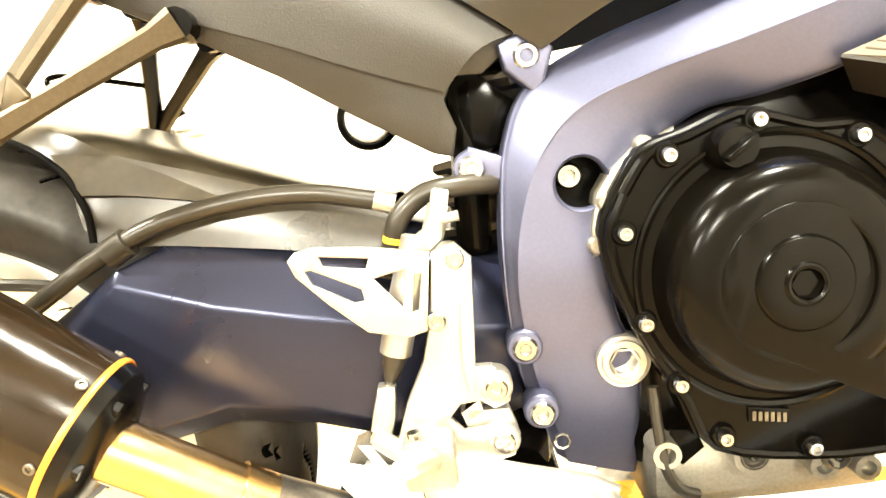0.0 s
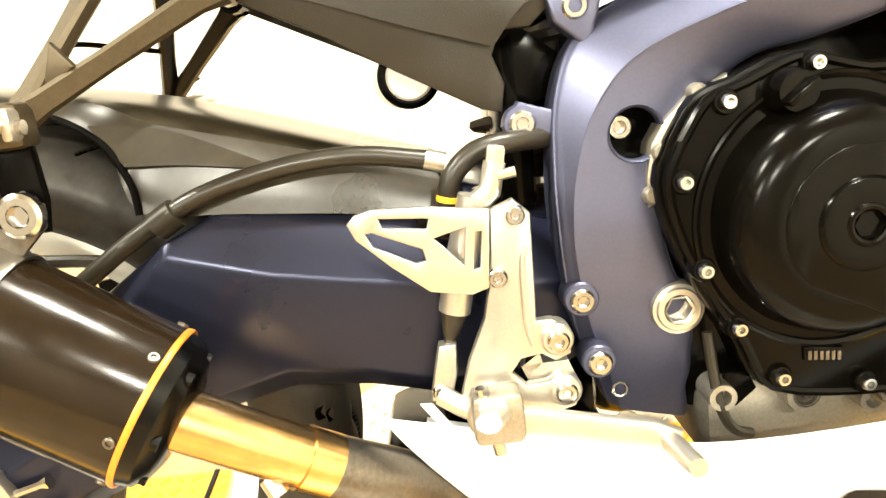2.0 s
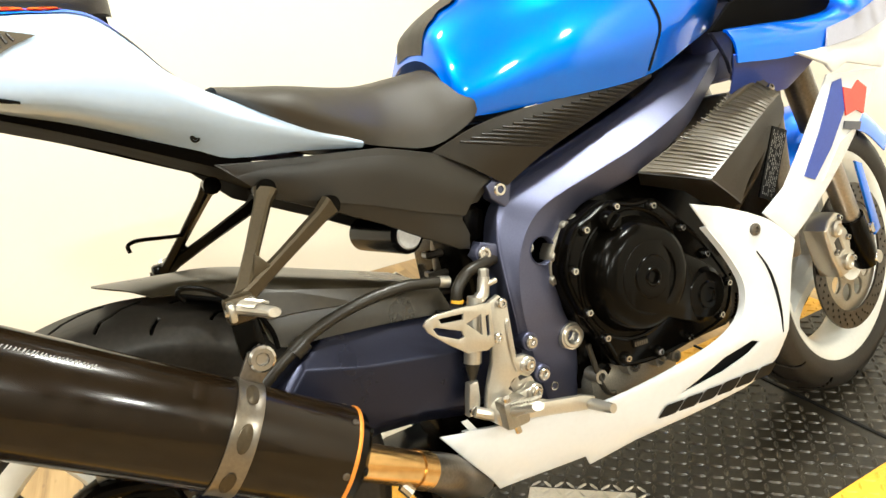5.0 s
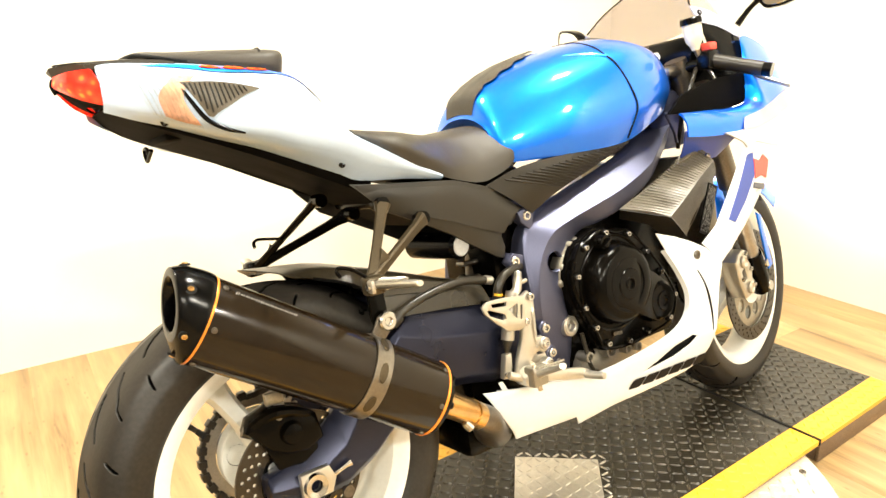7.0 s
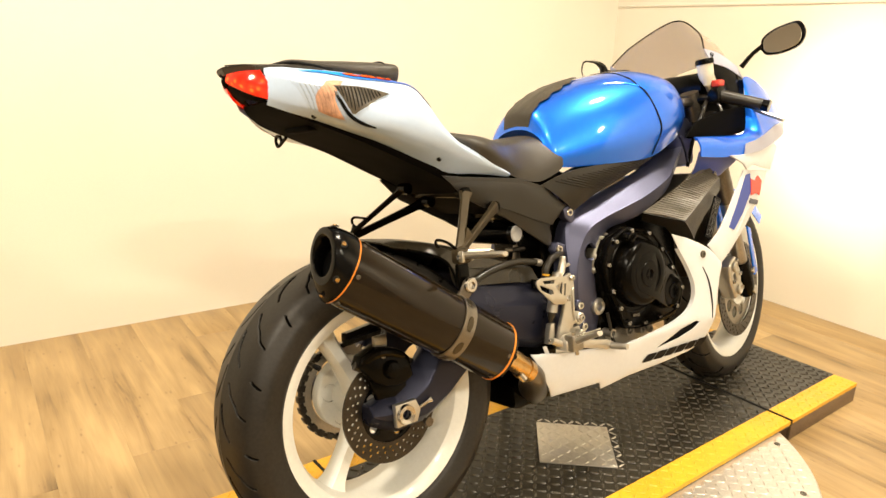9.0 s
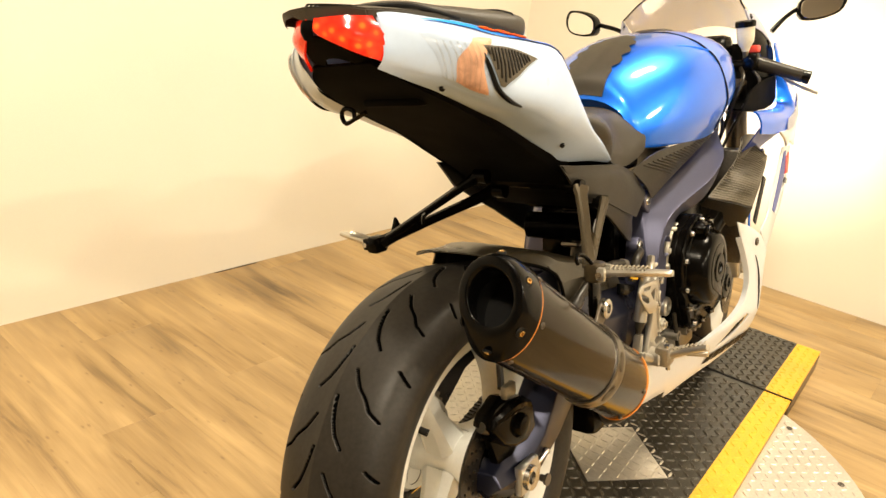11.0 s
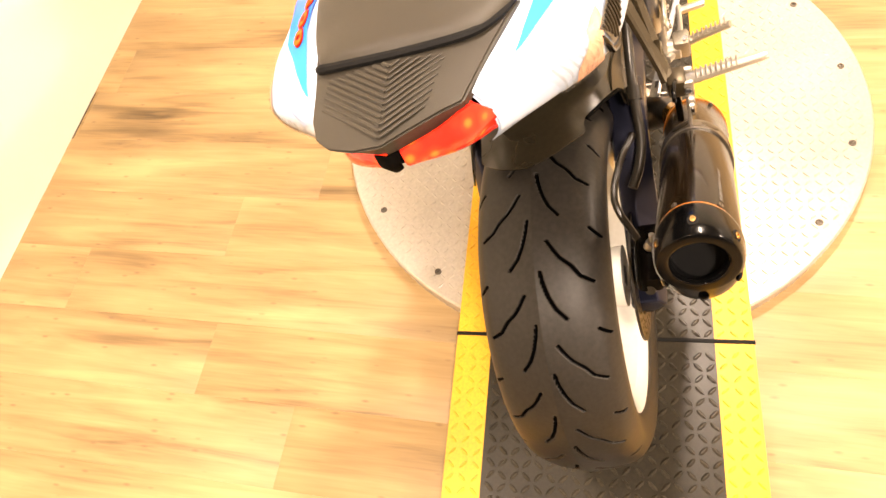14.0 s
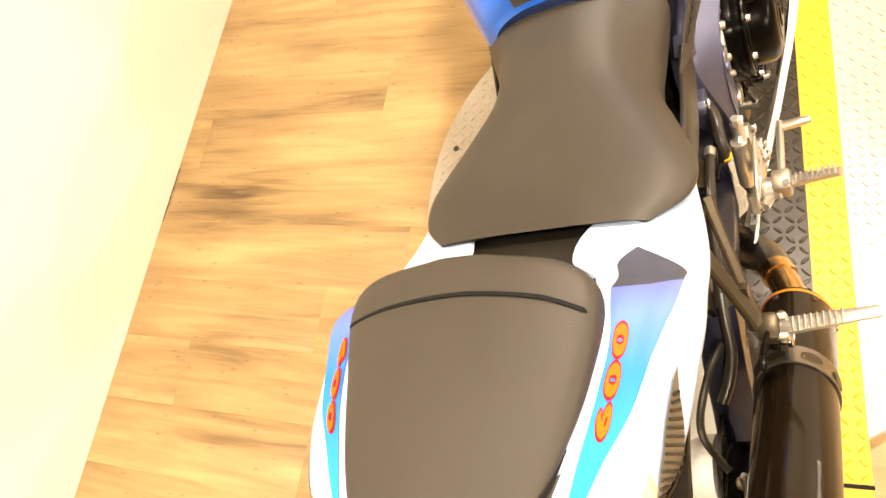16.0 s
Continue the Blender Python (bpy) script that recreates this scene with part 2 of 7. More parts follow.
def lit_lens():
    """Red lens over many small lit lamps: brighter and more orange over each of them."""
    m = mat("red_lamp_lens", (0.6, 0.02, 0.01), 0.15, vary=0.3, scale=180, coat=0.6)
    n, ln = m.node_tree.nodes, m.node_tree.links
    tc, vo, rp = n.new("ShaderNodeTexCoord"), n.new("ShaderNodeTexVoronoi"), n.new("ShaderNodeValToRGB")
    vo.inputs["Scale"].default_value = 62
    e = rp.color_ramp.elements
    e[0].position, e[0].color = 0.12, (1.0, 0.30, 0.03, 1)
    e[1].position, e[1].color = 0.62, (0.55, 0.008, 0.004, 1)
    e.new(0.32).color = (1.0, 0.05, 0.012, 1)
    ln.new(tc.outputs["Object"], vo.inputs["Vector"]), ln.new(vo.outputs["Distance"], rp.inputs["Fac"])
    p = n["Principled BSDF"]
    ln.new(rp.outputs["Color"], p.inputs["Emission Color"])
    p.inputs["Emission Strength"].default_value = 0.55
    return m


def fade_print():
    """Blue print that fades from violet at the front to light blue at the rear."""
    m = mat("fading_blue_print", (0.01, 0.24, 0.72), 0.5, spec=0.12)
    n, ln = m.node_tree.nodes, m.node_tree.links
    tc, sp, rp = n.new("ShaderNodeTexCoord"), n.new("ShaderNodeSeparateXYZ"), n.new("ShaderNodeValToRGB")
    mr = n.new("ShaderNodeMapRange")
    mr.inputs["From Min"].default_value, mr.inputs["From Max"].default_value = -0.13, 0.11
    e = rp.color_ramp.elements
    e[0].position, e[0].color = 0.1, (0.004, 0.30, 0.86, 1)
    e[1].position, e[1].color = 1.0, (0.16, 0.18, 0.52, 1)
    e.new(0.6).color = (0.015, 0.17, 0.74, 1)
    ln.new(tc.outputs["Object"], sp.inputs[0]), ln.new(sp.outputs["X"], mr.inputs["Value"]), ln.new(mr.outputs[0], rp.inputs["Fac"])
    ln.new(rp.outputs["Color"], n["Principled BSDF"].inputs["Base Color"])
    return m


REDLENS, FADEBLUE = lit_lens(), fade_print()

# ---- shape helpers ----


def cat(points, n):
    """Catmull-Rom: a smooth run of n spans between each two of the points."""
    p = [Vector(q) for q in points]
    p = [p[0] * 2 - p[1], *p, p[-1] * 2 - p[-2]]
    out = []
    for i in range(1, len(p) - 2):
        for k in range(n):
            t = k / n
            a, b_, c, d = p[i - 1], p[i], p[i + 1], p[i + 2]
            out.append(0.5 * (2 * b_ + (c - a) * t + (2 * a - 5 * b_ + 4 * c - d) * t * t + (3 * b_ - a - 3 * c + d) * t ** 3))
    return [*out, p[-2]]


def finish(bm, angle=32):
    bmesh.ops.remove_doubles(bm, verts=bm.verts, dist=1e-6)
    bmesh.ops.recalc_face_normals(bm, faces=bm.faces)
    for f in bm.faces:
        f.smooth = True
    for e in bm.edges:
        e.smooth = e.calc_face_angle(0.0) < radians(angle)
    return bm


def part(name, bm, material, parent=None, label="", angle=32):
    """Links a bmesh as one mesh object, under a thing or part where one is given."""
    finish(bm, angle)
    me = bpy.data.meshes.new(name)
    bm.to_mesh(me)
    bm.free()
    me.materials.append(material)
    ob = new(name, me)
    if parent:
        ob.parent = parent
    if label:
        tagged(ob, label)
    return ob


def thing(name, label, category, group="", kind="", m=None):
    ob = new(name)
    ob.empty_display_size = 0.1
    if m:
        ob.matrix_world = m
    return tagged(ob, label, category, group, kind)


def box(bm, x0, x1, y0, y1, z0, z1, bevel=0.0, m=None):
    vs = bmesh.ops.create_cube(bm, size=1.0)["verts"]
    for v in vs:
        v.co = Vector(((x0 + x1) / 2 + v.co.x * (x1 - x0), (y0 + y1) / 2 + v.co.y * (y1 - y0), (z0 + z1) / 2 + v.co.z * (z1 - z0)))
    if bevel:
        es = {e for v in vs for e in v.link_edges}
        r = bmesh.ops.bevel(bm, geom=list(es), offset=bevel, segments=2, affect="EDGES", profile=0.5)
        vs = list({v for f in r["faces"] for v in f.verts} | {v for v in vs if v.is_valid})
    if m:
        bmesh.ops.transform(bm, matrix=m, verts=vs)
    return bm


def boxed(*a, **k):
    return box(bmesh.new(), *a, **k)


def frame_of(axis):
    return Vector(axis).normalized().to_track_quat("Z", "Y").to_matrix()


def turned(bm, profile, centre, axis=(0, -1, 0), seg=32, close=False):
    """Revolves (radius, height) pairs round an axis through the centre."""
    rot, c = frame_of(axis), Vector(centre)
    rings = []
    for r, h in profile:
        if r < 1e-6:
            rings.append([bm.verts.new(c + rot @ Vector((0, 0, h)))])
        else:
            rings.append([bm.verts.new(c + rot @ Vector((r * math.cos(2 * math.pi * i / seg), r * math.sin(2 * math.pi * i / seg), h))) for i in range(seg)])
    pairs = list(zip(rings, rings[1:])) + ([(rings[-1], rings[0])] if close else [])
    for a, b_ in pairs:
        for i in range(seg):
            j = (i + 1) % seg
            if len(a) == 1 and len(b_) == 1:
                continue
            if len(a) == 1:
                bm.faces.new((a[0], b_[i], b_[j]))
            elif len(b_) == 1:
                bm.faces.new((a[i], b_[0], a[j]))
            else:
                bm.faces.new((a[i], b_[i], b_[j], a[j]))
    return bm


def lathe(*a, **k):
    return turned(bmesh.new(), *a, **k)


def tube(bm, points, radius, seg=12, smooth=6, flat=1.0):
    """A round rod along a smooth line; radius may be a list, one for each point."""
    pts = cat(points, smooth) if len(points) > 2 and smooth > 1 else [Vector(p) for p in points]
    radii = radius if isinstance(radius, (list, tuple)) else [radius] * len(points)
    rr = np.interp(np.linspace(0, len(radii) - 1, len(pts)), range(len(radii)), radii)
    up, rings = Vector((0.13, 0.2, 0.97)), []
    for i, p in enumerate(pts):
        d = (pts[min(i + 1, len(pts) - 1)] - pts[max(i - 1, 0)]).normalized()
        side = d.cross(up).normalized()
        up = side.cross(d).normalized()
        rings.append([bm.verts.new(p + float(rr[i]) * (math.cos(a) * side + flat * math.sin(a) * up)) for a in (2 * math.pi * k / seg for k in range(seg))])
    for a, b_ in zip(rings, rings[1:]):
        for i in range(seg):
            j = (i + 1) % seg
            bm.faces.new((a[i], a[j], b_[j], b_[i]))
    bm.faces.new(list(reversed(rings[0]))), bm.faces.new(rings[-1])
    return bm


def rod(*a, **k):
    return tube(bmesh.new(), *a, **k)


def plate(outer, y0, y1, holes=(), bevel=0.003, seg=2, smooth=0, warp=None, cuts=0):
    """A plate cut to an outline in the (x, z) plane, with holes through it, from y0 to y1; warp moves its points."""
    bm = bmesh.new()
    loops = []
    for n_, ring in enumerate((outer, *holes)):
        pts = [(x, 0, z) for x, z in ring]
        if smooth and n_ == 0:
            pts = cat([*pts, pts[0]], smooth)[:-1]
        vs = [bm.verts.new(p) for p in pts]
        loops += [bm.edges.new((vs[i], vs[(i + 1) % len(vs)])) for i in range(len(vs))]
    bmesh.ops.triangle_fill(bm, use_beauty=True, use_dissolve=False, edges=loops)
    fs = list(bm.faces)
    ext = bmesh.ops.extrude_face_region(bm, geom=fs)
    for v in [g for g in ext["geom"] if isinstance(g, bmesh.types.BMVert)]:
        v.co.y = 1.0
    bmesh.ops.recalc_face_normals(bm, faces=bm.faces)
    rim = [e for e in bm.edges if e.calc_face_angle(0.0) > radians(60) and abs(e.verts[0].co.y - e.verts[1].co.y) < 0.5]
    for v in bm.verts:
        v.co.y = y1 if v.co.y > 0.5 else y0
    if bevel:
        bmesh.ops.bevel(bm, geom=rim, offset=bevel, segments=seg, affect="EDGES", profile=0.5, clamp_overlap=True)
    if cuts:
        bmesh.ops.triangulate(bm, faces=bm.faces)
        for _ in range(cuts):
            long_ = [e for e in bm.edges if e.calc_length() > 0.02]
            bmesh.ops.subdivide_edges(bm, edges=long_, cuts=1)
            bmesh.ops.triangulate(bm, faces=bm.faces)
    if warp:
        for v in bm.verts:
            v.co = Vector(warp(*v.co))
    return bm


def patch(rows, nu=4, nv=4, thick=0.0, closed=False):
    """A smooth sheet through a net of points, with a thickness."""
    fine = [cat(r, nv) for r in rows]
    cols = [cat(c, nu) for c in zip(*fine)]
    bm = bmesh.new()
    vs = [[bm.verts.new(p) for p in c] for c in cols]
    for a, b_ in zip(vs, vs[1:]):
        for i in range(len(a) - 1):
            bm.faces.new((a[i], a[i + 1], b_[i + 1], b_[i]))
    if thick:
        bmesh.ops.recalc_face_normals(bm, faces=bm.faces)
        bmesh.ops.solidify(bm, geom=list(bm.faces), thickness=thick)
    return bm


class Net:
    """A smooth sheet given by cross-sections at places along x, to lay things on it."""

    def __init__(self, rows):
        fine = [cat(r, 8) for r in rows]
        self.cols = [cat(c, 12) for c in zip(*fine)]

    def at(self, x, f, lift=0.0):
        q = min(max(f, 0), 0.9999) * (len(self.cols) - 1)
        j, w = int(q), q - int(q)
        a, b_ = [Vector([float(np.interp(x, [p.x for p in col], [p[n] for p in col])) for n in range(3)]) for col in self.cols[j:j + 2]]
        d = b_ - a
        return a.lerp(b_, w) + Vector((0, -d.z, d.y)).normalized() * lift


def sym(x, half):
    """A cross-section at x: (y, z) pairs from the lower right edge to the middle of the top, and mirrored."""
    return [(x, -y, z) for y, z in half] + [(x, y, z) for y, z in reversed(half[:-1])]


def capped(bm):
    bmesh.ops.holes_fill(bm, edges=[e for e in bm.edges if e.is_boundary])
    return bm


def flip(bm):
    """The mirror image on the bike's other side."""
    for v in bm.verts:
        v.co.y = -v.co.y
    bmesh.ops.reverse_faces(bm, faces=bm.faces)
    return bm


def bolt(bm, pos, r=0.007, h=0.006, axis=(0, -1, 0), socket=True):
    """A round-headed screw with a hexagon socket."""
    turned(bm, [(r * 1.02, -0.002), (r, h * 0.7), (r * 0.82, h), (r * 0.5, h)], pos, axis, 16)
    if socket:
        turned(bm, [(r * 0.5, h), (r * 0.46, h * 0.35), (0, h * 0.35)], pos, axis, 6)
    else:
        turned(bm, [(r * 0.5, h), (0, h)], pos, axis, 16)
    return bm


def arc(cx, cz, r, a0, a1, n):
    return [(cx + r * math.cos(radians(a0 + (a1 - a0) * i / n)), cz + r * math.sin(radians(a0 + (a1 - a0) * i / n))) for i in range(n + 1)]


def circle(cx, cz, r, n=20):
    return arc(cx, cz, r, 0, 360, n)[:-1]


# ---- room ----
def wall(name, x0, x1, y0, y1, z0, z1, material):
    ob = part(name, boxed(x0, x1, y0, y1, z0, z1), material)
    ob.matrix_world = ROOM
    return tagged(ob, "plain painted wall", "wall", kind="structure")


wall("wall_north", WALL_X0, WALL_X1, WALL_Y1, WALL_Y1 + 0.12, FLOOR, CEIL, WALLPAINT)
wall("wall_east", WALL_X1, WALL_X1 + 0.12, WALL_Y0, WALL_Y1 + 0.12, FLOOR, CEIL, WALLPAINT)
# South and west sides are out of view, added dark to shape reflections.
wall("wall_south", WALL_X0, WALL_X1, WALL_Y0 - 0.12, WALL_Y0, FLOOR, CEIL, UNSEENWALL)
wall("wall_west", WALL_X0 - 0.12, WALL_X0, WALL_Y0 - 0.12, WALL_Y1 + 0.12, FLOOR, CEIL, UNSEENWALL)
ceiling = wall("ceiling", WALL_X0 - 0.12, WALL_X1 + 0.12, WALL_Y0 - 0.12, WALL_Y1 + 0.12, CEIL, CEIL + 0.1, CEILPAINT)
tagged(ceiling, "plain white painted ceiling", "ceiling")
strip = part("trim", boxed(WALL_X1 - 0.006, WALL_X1, WALL_Y0, WALL_Y1, 1.25, 1.262, 0.002), TRIMWHITE)
strip.matrix_world = ROOM
tagged(strip, "thin cream joint strip across the wall", "trim", kind="structure")
poster = part("poster", boxed(WALL_X1 - 0.007, WALL_X1 - 0.001, 1.03, 1.605, 1.335, 1.78, 0.001), OLIVE)
poster.matrix_world = ROOM
tagged(poster, "olive-green printed poster hung on the cream wall", "poster")
for lx, ly, watts in LAMPS:
    lamp = thing("ceiling_light", "long flat ceiling light with a bright diffuser", "ceiling light", "ceiling lights", m=ROOM @ pose(lx, ly, CEIL))
    part("frame", boxed(-0.20, 0.20, -0.11, 0.11, -0.05, 0.0, 0.004), TRIMWHITE, lamp)
    part("diffuser", boxed(-0.17, 0.17, -0.08, 0.08, -0.058, -0.051, 0.002), LAMPGLOW, lamp)

# ---- platform ----
SEAM_R, SEAM_F, END_F, END_R, HALF, INNER = 0.016, 1.272, 1.71, -0.95, 0.302, 0.227
DISC_C, DISC_R, DISC_Z = (0.655, 0.018), 0.640, -0.016


def treads(bm, inside, x0, x1, y0, y1, z, pitch, long_, wide, high):
    """Raised lozenges of tread plate, turned one way and the other in turn."""
    nx, ny = int((x1 - x0) / pitch) + 1, int((y1 - y0) / pitch) + 1
    for i in range(nx):
        for j in range(ny):
            cx, cy = x0 + (i + 0.5) * pitch, y0 + (j + 0.5) * pitch
            if not inside(cx, cy):
                continue
            a = radians(45 if (i + j) % 2 else -45)
            dx, dy = Vector((math.cos(a), math.sin(a), 0)), Vector((-math.sin(a), math.cos(a), 0))
            c = Vector((cx, cy, z))
            low = [bm.verts.new(c + dx * u * long_ / 2 + dy * v * wide / 2 - Vector((0, 0, 0.0005))) for u, v in ((-1, 0), (-0.5, -0.9), (0.5, -0.9), (1, 0), (0.5, 0.9), (-0.5, 0.9))]
            top = [bm.verts.new(c + dx * u * long_ * 0.30 + dy * v * wide * 0.13 + Vector((0, 0, high))) for u, v in ((-1, 0), (-0.5, -0.9), (0.5, -0.9), (1, 0), (0.5, 0.9), (-0.5, 0.9))]
            for k in range(6):
                bm.faces.new((low[k], low[(k + 1) % 6], top[(k + 1) % 6], top[k]))
            bm.faces.new(top)
    return bm


def platform_section(x0, x1, low, m=None):
    p = thing("display_platform", "black tread-plate platform section with yellow painted edges", "platform", "platform sections")
    part("deck", boxed(x0, x1, -INNER, INNER, -0.012, 0, 0), STEELBLACK, p)
    t = part("tread_pattern", treads(bmesh.new(), lambda x, y: x0 + 0.01 < x < x1 - 0.01 and abs(y) < INNER - 0.004, x0, x1, -INNER, INNER, 0, 0.0236, 0.0262, 0.0100, 0.0034), TREADSTEEL, p)
    tagged(t, kind="stuff")
    for s_ in (-1, 1):
        y0, y1 = sorted((s_ * INNER, s_ * HALF))
        part("yellow_edge", boxed(x0, x1, y0, y1, -0.012, 0, 0), YELLOW, p, "yellow painted tread-plate edge")
        t = part("edge_treads", treads(bmesh.new(), lambda x, y: x0 + 0.01 < x < x1 - 0.01, x0, x1, y0, y1, 0, 0.025, 0.023, 0.0075, 0.0022), YELLOW, p)
        tagged(t, kind="stuff")
        part("side_skirt", boxed(x0, x1, s_ * (HALF - 0.004) - 0.004, s_ * (HALF - 0.004) + 0.004, low, -0.0125, 0.001), DARKSTEEL, p)
    for x in (x0 + 0.006, x1 - 0.006):
        part("end_skirt", boxed(x - 0.004, x + 0.004, -HALF + 0.01, HALF - 0.01, low, -0.0125, 0.001), DARKSTEEL, p)
    return p


platform_section(END_R, SEAM_R - 0.004, FLOOR)
platform_section(SEAM_R + 0.004, SEAM_F - 0.004, DISC_Z)
platform_section(SEAM_F + 0.004, END_F, FLOOR)
for sx in (SEAM_R, SEAM_F):
    seam = part("joint_strip", boxed(sx - 0.0038, sx + 0.0038, -HALF - 0.002, HALF + 0.002, DISC_Z + 0.001, 0.003, 0.001), SEAM)
    tagged(seam, "thin black strip in the joint between platform sections", "joint strip", "joint strips")

table = thing("turntable", "round aluminium tread-plate turntable under the platform", "turntable", m=pose(*DISC_C, 0))
part("top", lathe([(0, DISC_Z - 0.005), (0, DISC_Z), (DISC_R - 0.004, DISC_Z), (DISC_R, DISC_Z - 0.004), (DISC_R, DISC_Z - 0.012), (0, DISC_Z - 0.012)][1:], (0, 0, 0), (0, 0, 1), 96), ALU, table)
part("rim_band", lathe([(DISC_R - 0.012, DISC_Z - 0.0125), (DISC_R - 0.004, DISC_Z - 0.0125), (DISC_R - 0.004, FLOOR), (DISC_R - 0.012, FLOOR)], (0, 0, 0), (0, 0, 1), 96), ALU, table)
tp = part("tread_pattern", treads(bmesh.new(), lambda x, y: math.hypot(x, y) < DISC_R - 0.02 and abs(y + DISC_C[1]) > HALF + 0.006, -DISC_R, DISC_R, -DISC_R, DISC_R, DISC_Z, 0.0225, 0.021, 0.0065, 0.0018), ALU, table)
tagged(tp, kind="stuff")
rim_treads = bmesh.new()
for k in range(2 * 172):
    a, high = 2 * math.pi * (k // 2) / 172 + (k % 2) * math.pi / 172, DISC_Z - (0.024 if k % 2 else 0.046)
    out_, along = Vector((math.cos(a), math.sin(a), 0)), Vector((-math.sin(a), math.cos(a), 0))
    lean = along * 0.72 + Vector((0, 0, 0.70 if k % 2 else -0.70))
    wide = out_.cross(lean)
    c = out_ * (DISC_R - 0.0042) + Vector((0, 0, high))
    base = [rim_treads.verts.new(c + lean * u * 0.011 + wide * v * 0.0035) for u, v in ((-1, 0), (0, -1), (1, 0), (0, 1))]
    peak = rim_treads.verts.new(c + out_ * 0.0022)
    for i in range(4):
        rim_treads.faces.new((base[i], base[(i + 1) % 4], peak))
tagged(part("rim_treads", rim_treads, ALU, table), kind="stuff")
for k in range(16):
    a = radians(k * 22.5 + 9)
    q = (0.93 * DISC_R * math.cos(a), 0.93 * DISC_R * math.sin(a), DISC_Z)
    if abs(q[1] + DISC_C[1]) > HALF + 0.02:
        part("screw", bolt(bmesh.new(), q, 0.008, 0.003, (0, 0, 1)), GUNMETAL, table)

spare = thing("tread_plate_patch", "small square aluminium tread plate lying on the platform", "metal plate", m=pose(0.631, -0.026, 0.0016, 0, 0, -42))
part("sheet", boxed(-0.1, 0.1, -0.1, 0.1, 0, 0.004, 0.001), ALU, spare)
tagged(part("tread_pattern", treads(bmesh.new(), lambda x, y: True, -0.1, 0.1, -0.1, 0.1, 0.004, 0.0222, 0.025, 0.007, 0.0014), ALU, spare), kind="stuff")

# ---- motorcycle ----
bike = thing("motorcycle", "blue and white sports motorcycle leaning on its side stand", "motorcycle", m=pose(0, -0.029, -0.003, -11.39, 0, 1.15))
R_AXLE, F_AXLE = (0, 0, 0.315), (1.385, 0, 0.30)
TURN = Matrix.Translation((1.34, 0, 0)) @ Matrix.Rotation(radians(7.5), 4, "Z") @ Matrix.Translation((-1.34, 0, 0))   # the bars are turned a little to the left


def groove_depth(theta, y, pitch, grooves):
    """How deep the tread is cut at an angle (degrees, an array) and a place across the tyre."""
    cut = np.zeros_like(theta)
    for side, shift in ((-1, 0.0), (1, 0.5)):
        yy = y * side
        for line in grooves:
            for (a0, y0), (a1, y1) in zip(line, line[1:]):
                base = (theta - (a0 + shift * pitch) + pitch * 20) % pitch
                for turn in (0, -pitch):
                    u = (base + turn) * 0.00545
                    du, dy = (a1 - a0) * 0.00545, y1 - y0
                    t = np.clip((u * du + (yy - y0) * dy) / (du * du + dy * dy), 0, 1)
                    d = np.hypot(u - t * du, yy - y0 - t * dy)
                    cut = np.maximum(cut, np.clip((0.0026 - d) / 0.0009, 0, 1))
    return cut


def tyre_mesh(name, radius, half, bead, turns, across, pitch, grooves):
    """A round-crowned tyre with its tread grooves cut into it."""
    prof = cat([(-half * 0.83, bead, 0), (-half * 0.93, bead + 0.012, 0), (-half, bead + (radius - bead) * 0.40, 0), (-half * 0.96, bead + (radius - bead) * 0.58, 0),
                (-half * 0.80, bead + (radius - bead) * 0.785, 0), (-half * 0.5, radius - 0.0085, 0), (0, radius, 0)], across)
    prof = [(p.x, p.y) for p in prof]
    prof += [(-y, r) for y, r in reversed(prof[:-1])]
    y, r = np.array(prof).T
    th = np.concatenate([np.linspace(-30, 150, turns, endpoint=False), np.linspace(150, 330, 150, endpoint=False)])
    turns = len(th)
    T, Y = np.meshgrid(th, y, indexing="ij")
    R = np.broadcast_to(r, T.shape).copy()
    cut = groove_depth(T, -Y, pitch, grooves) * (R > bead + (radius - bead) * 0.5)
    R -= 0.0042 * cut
    X, Z = -R * np.sin(np.radians(T)), R * np.cos(np.radians(T))
    verts = np.stack([X, Y, Z], -1).reshape(-1, 3)
    n = len(y)
    i, j = np.meshgrid(np.arange(turns), np.arange(n - 1), indexing="ij")
    k = (i + 1) % turns
    faces = np.stack([i * n + j, i * n + j + 1, k * n + j + 1, k * n + j], -1).reshape(-1, 4)
    me = bpy.data.meshes.new(name)
    me.from_pydata(verts.tolist(), [], faces.tolist())
    me.polygons.foreach_set("use_smooth", [True] * len(faces))
    me.materials.append(RUBBER), me.materials.append(GROOVESHADE)
    # faces deep in a groove get the shade-black material
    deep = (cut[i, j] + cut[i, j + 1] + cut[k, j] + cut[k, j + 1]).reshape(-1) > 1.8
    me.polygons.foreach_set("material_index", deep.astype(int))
    return me


GROOVES = [[(29.8, 0.018), (32.2, 0.026), (34.0, 0.033), (36.2, 0.047), (38.8, 0.057), (40.4, 0.072)], [(37.2, 0.0065), (40.0, 0.009), (43.4, 0.0145), (46.4, 0.022), (49.0, 0.034)], [(52.5, 0.072), (54.5, 0.084)]]


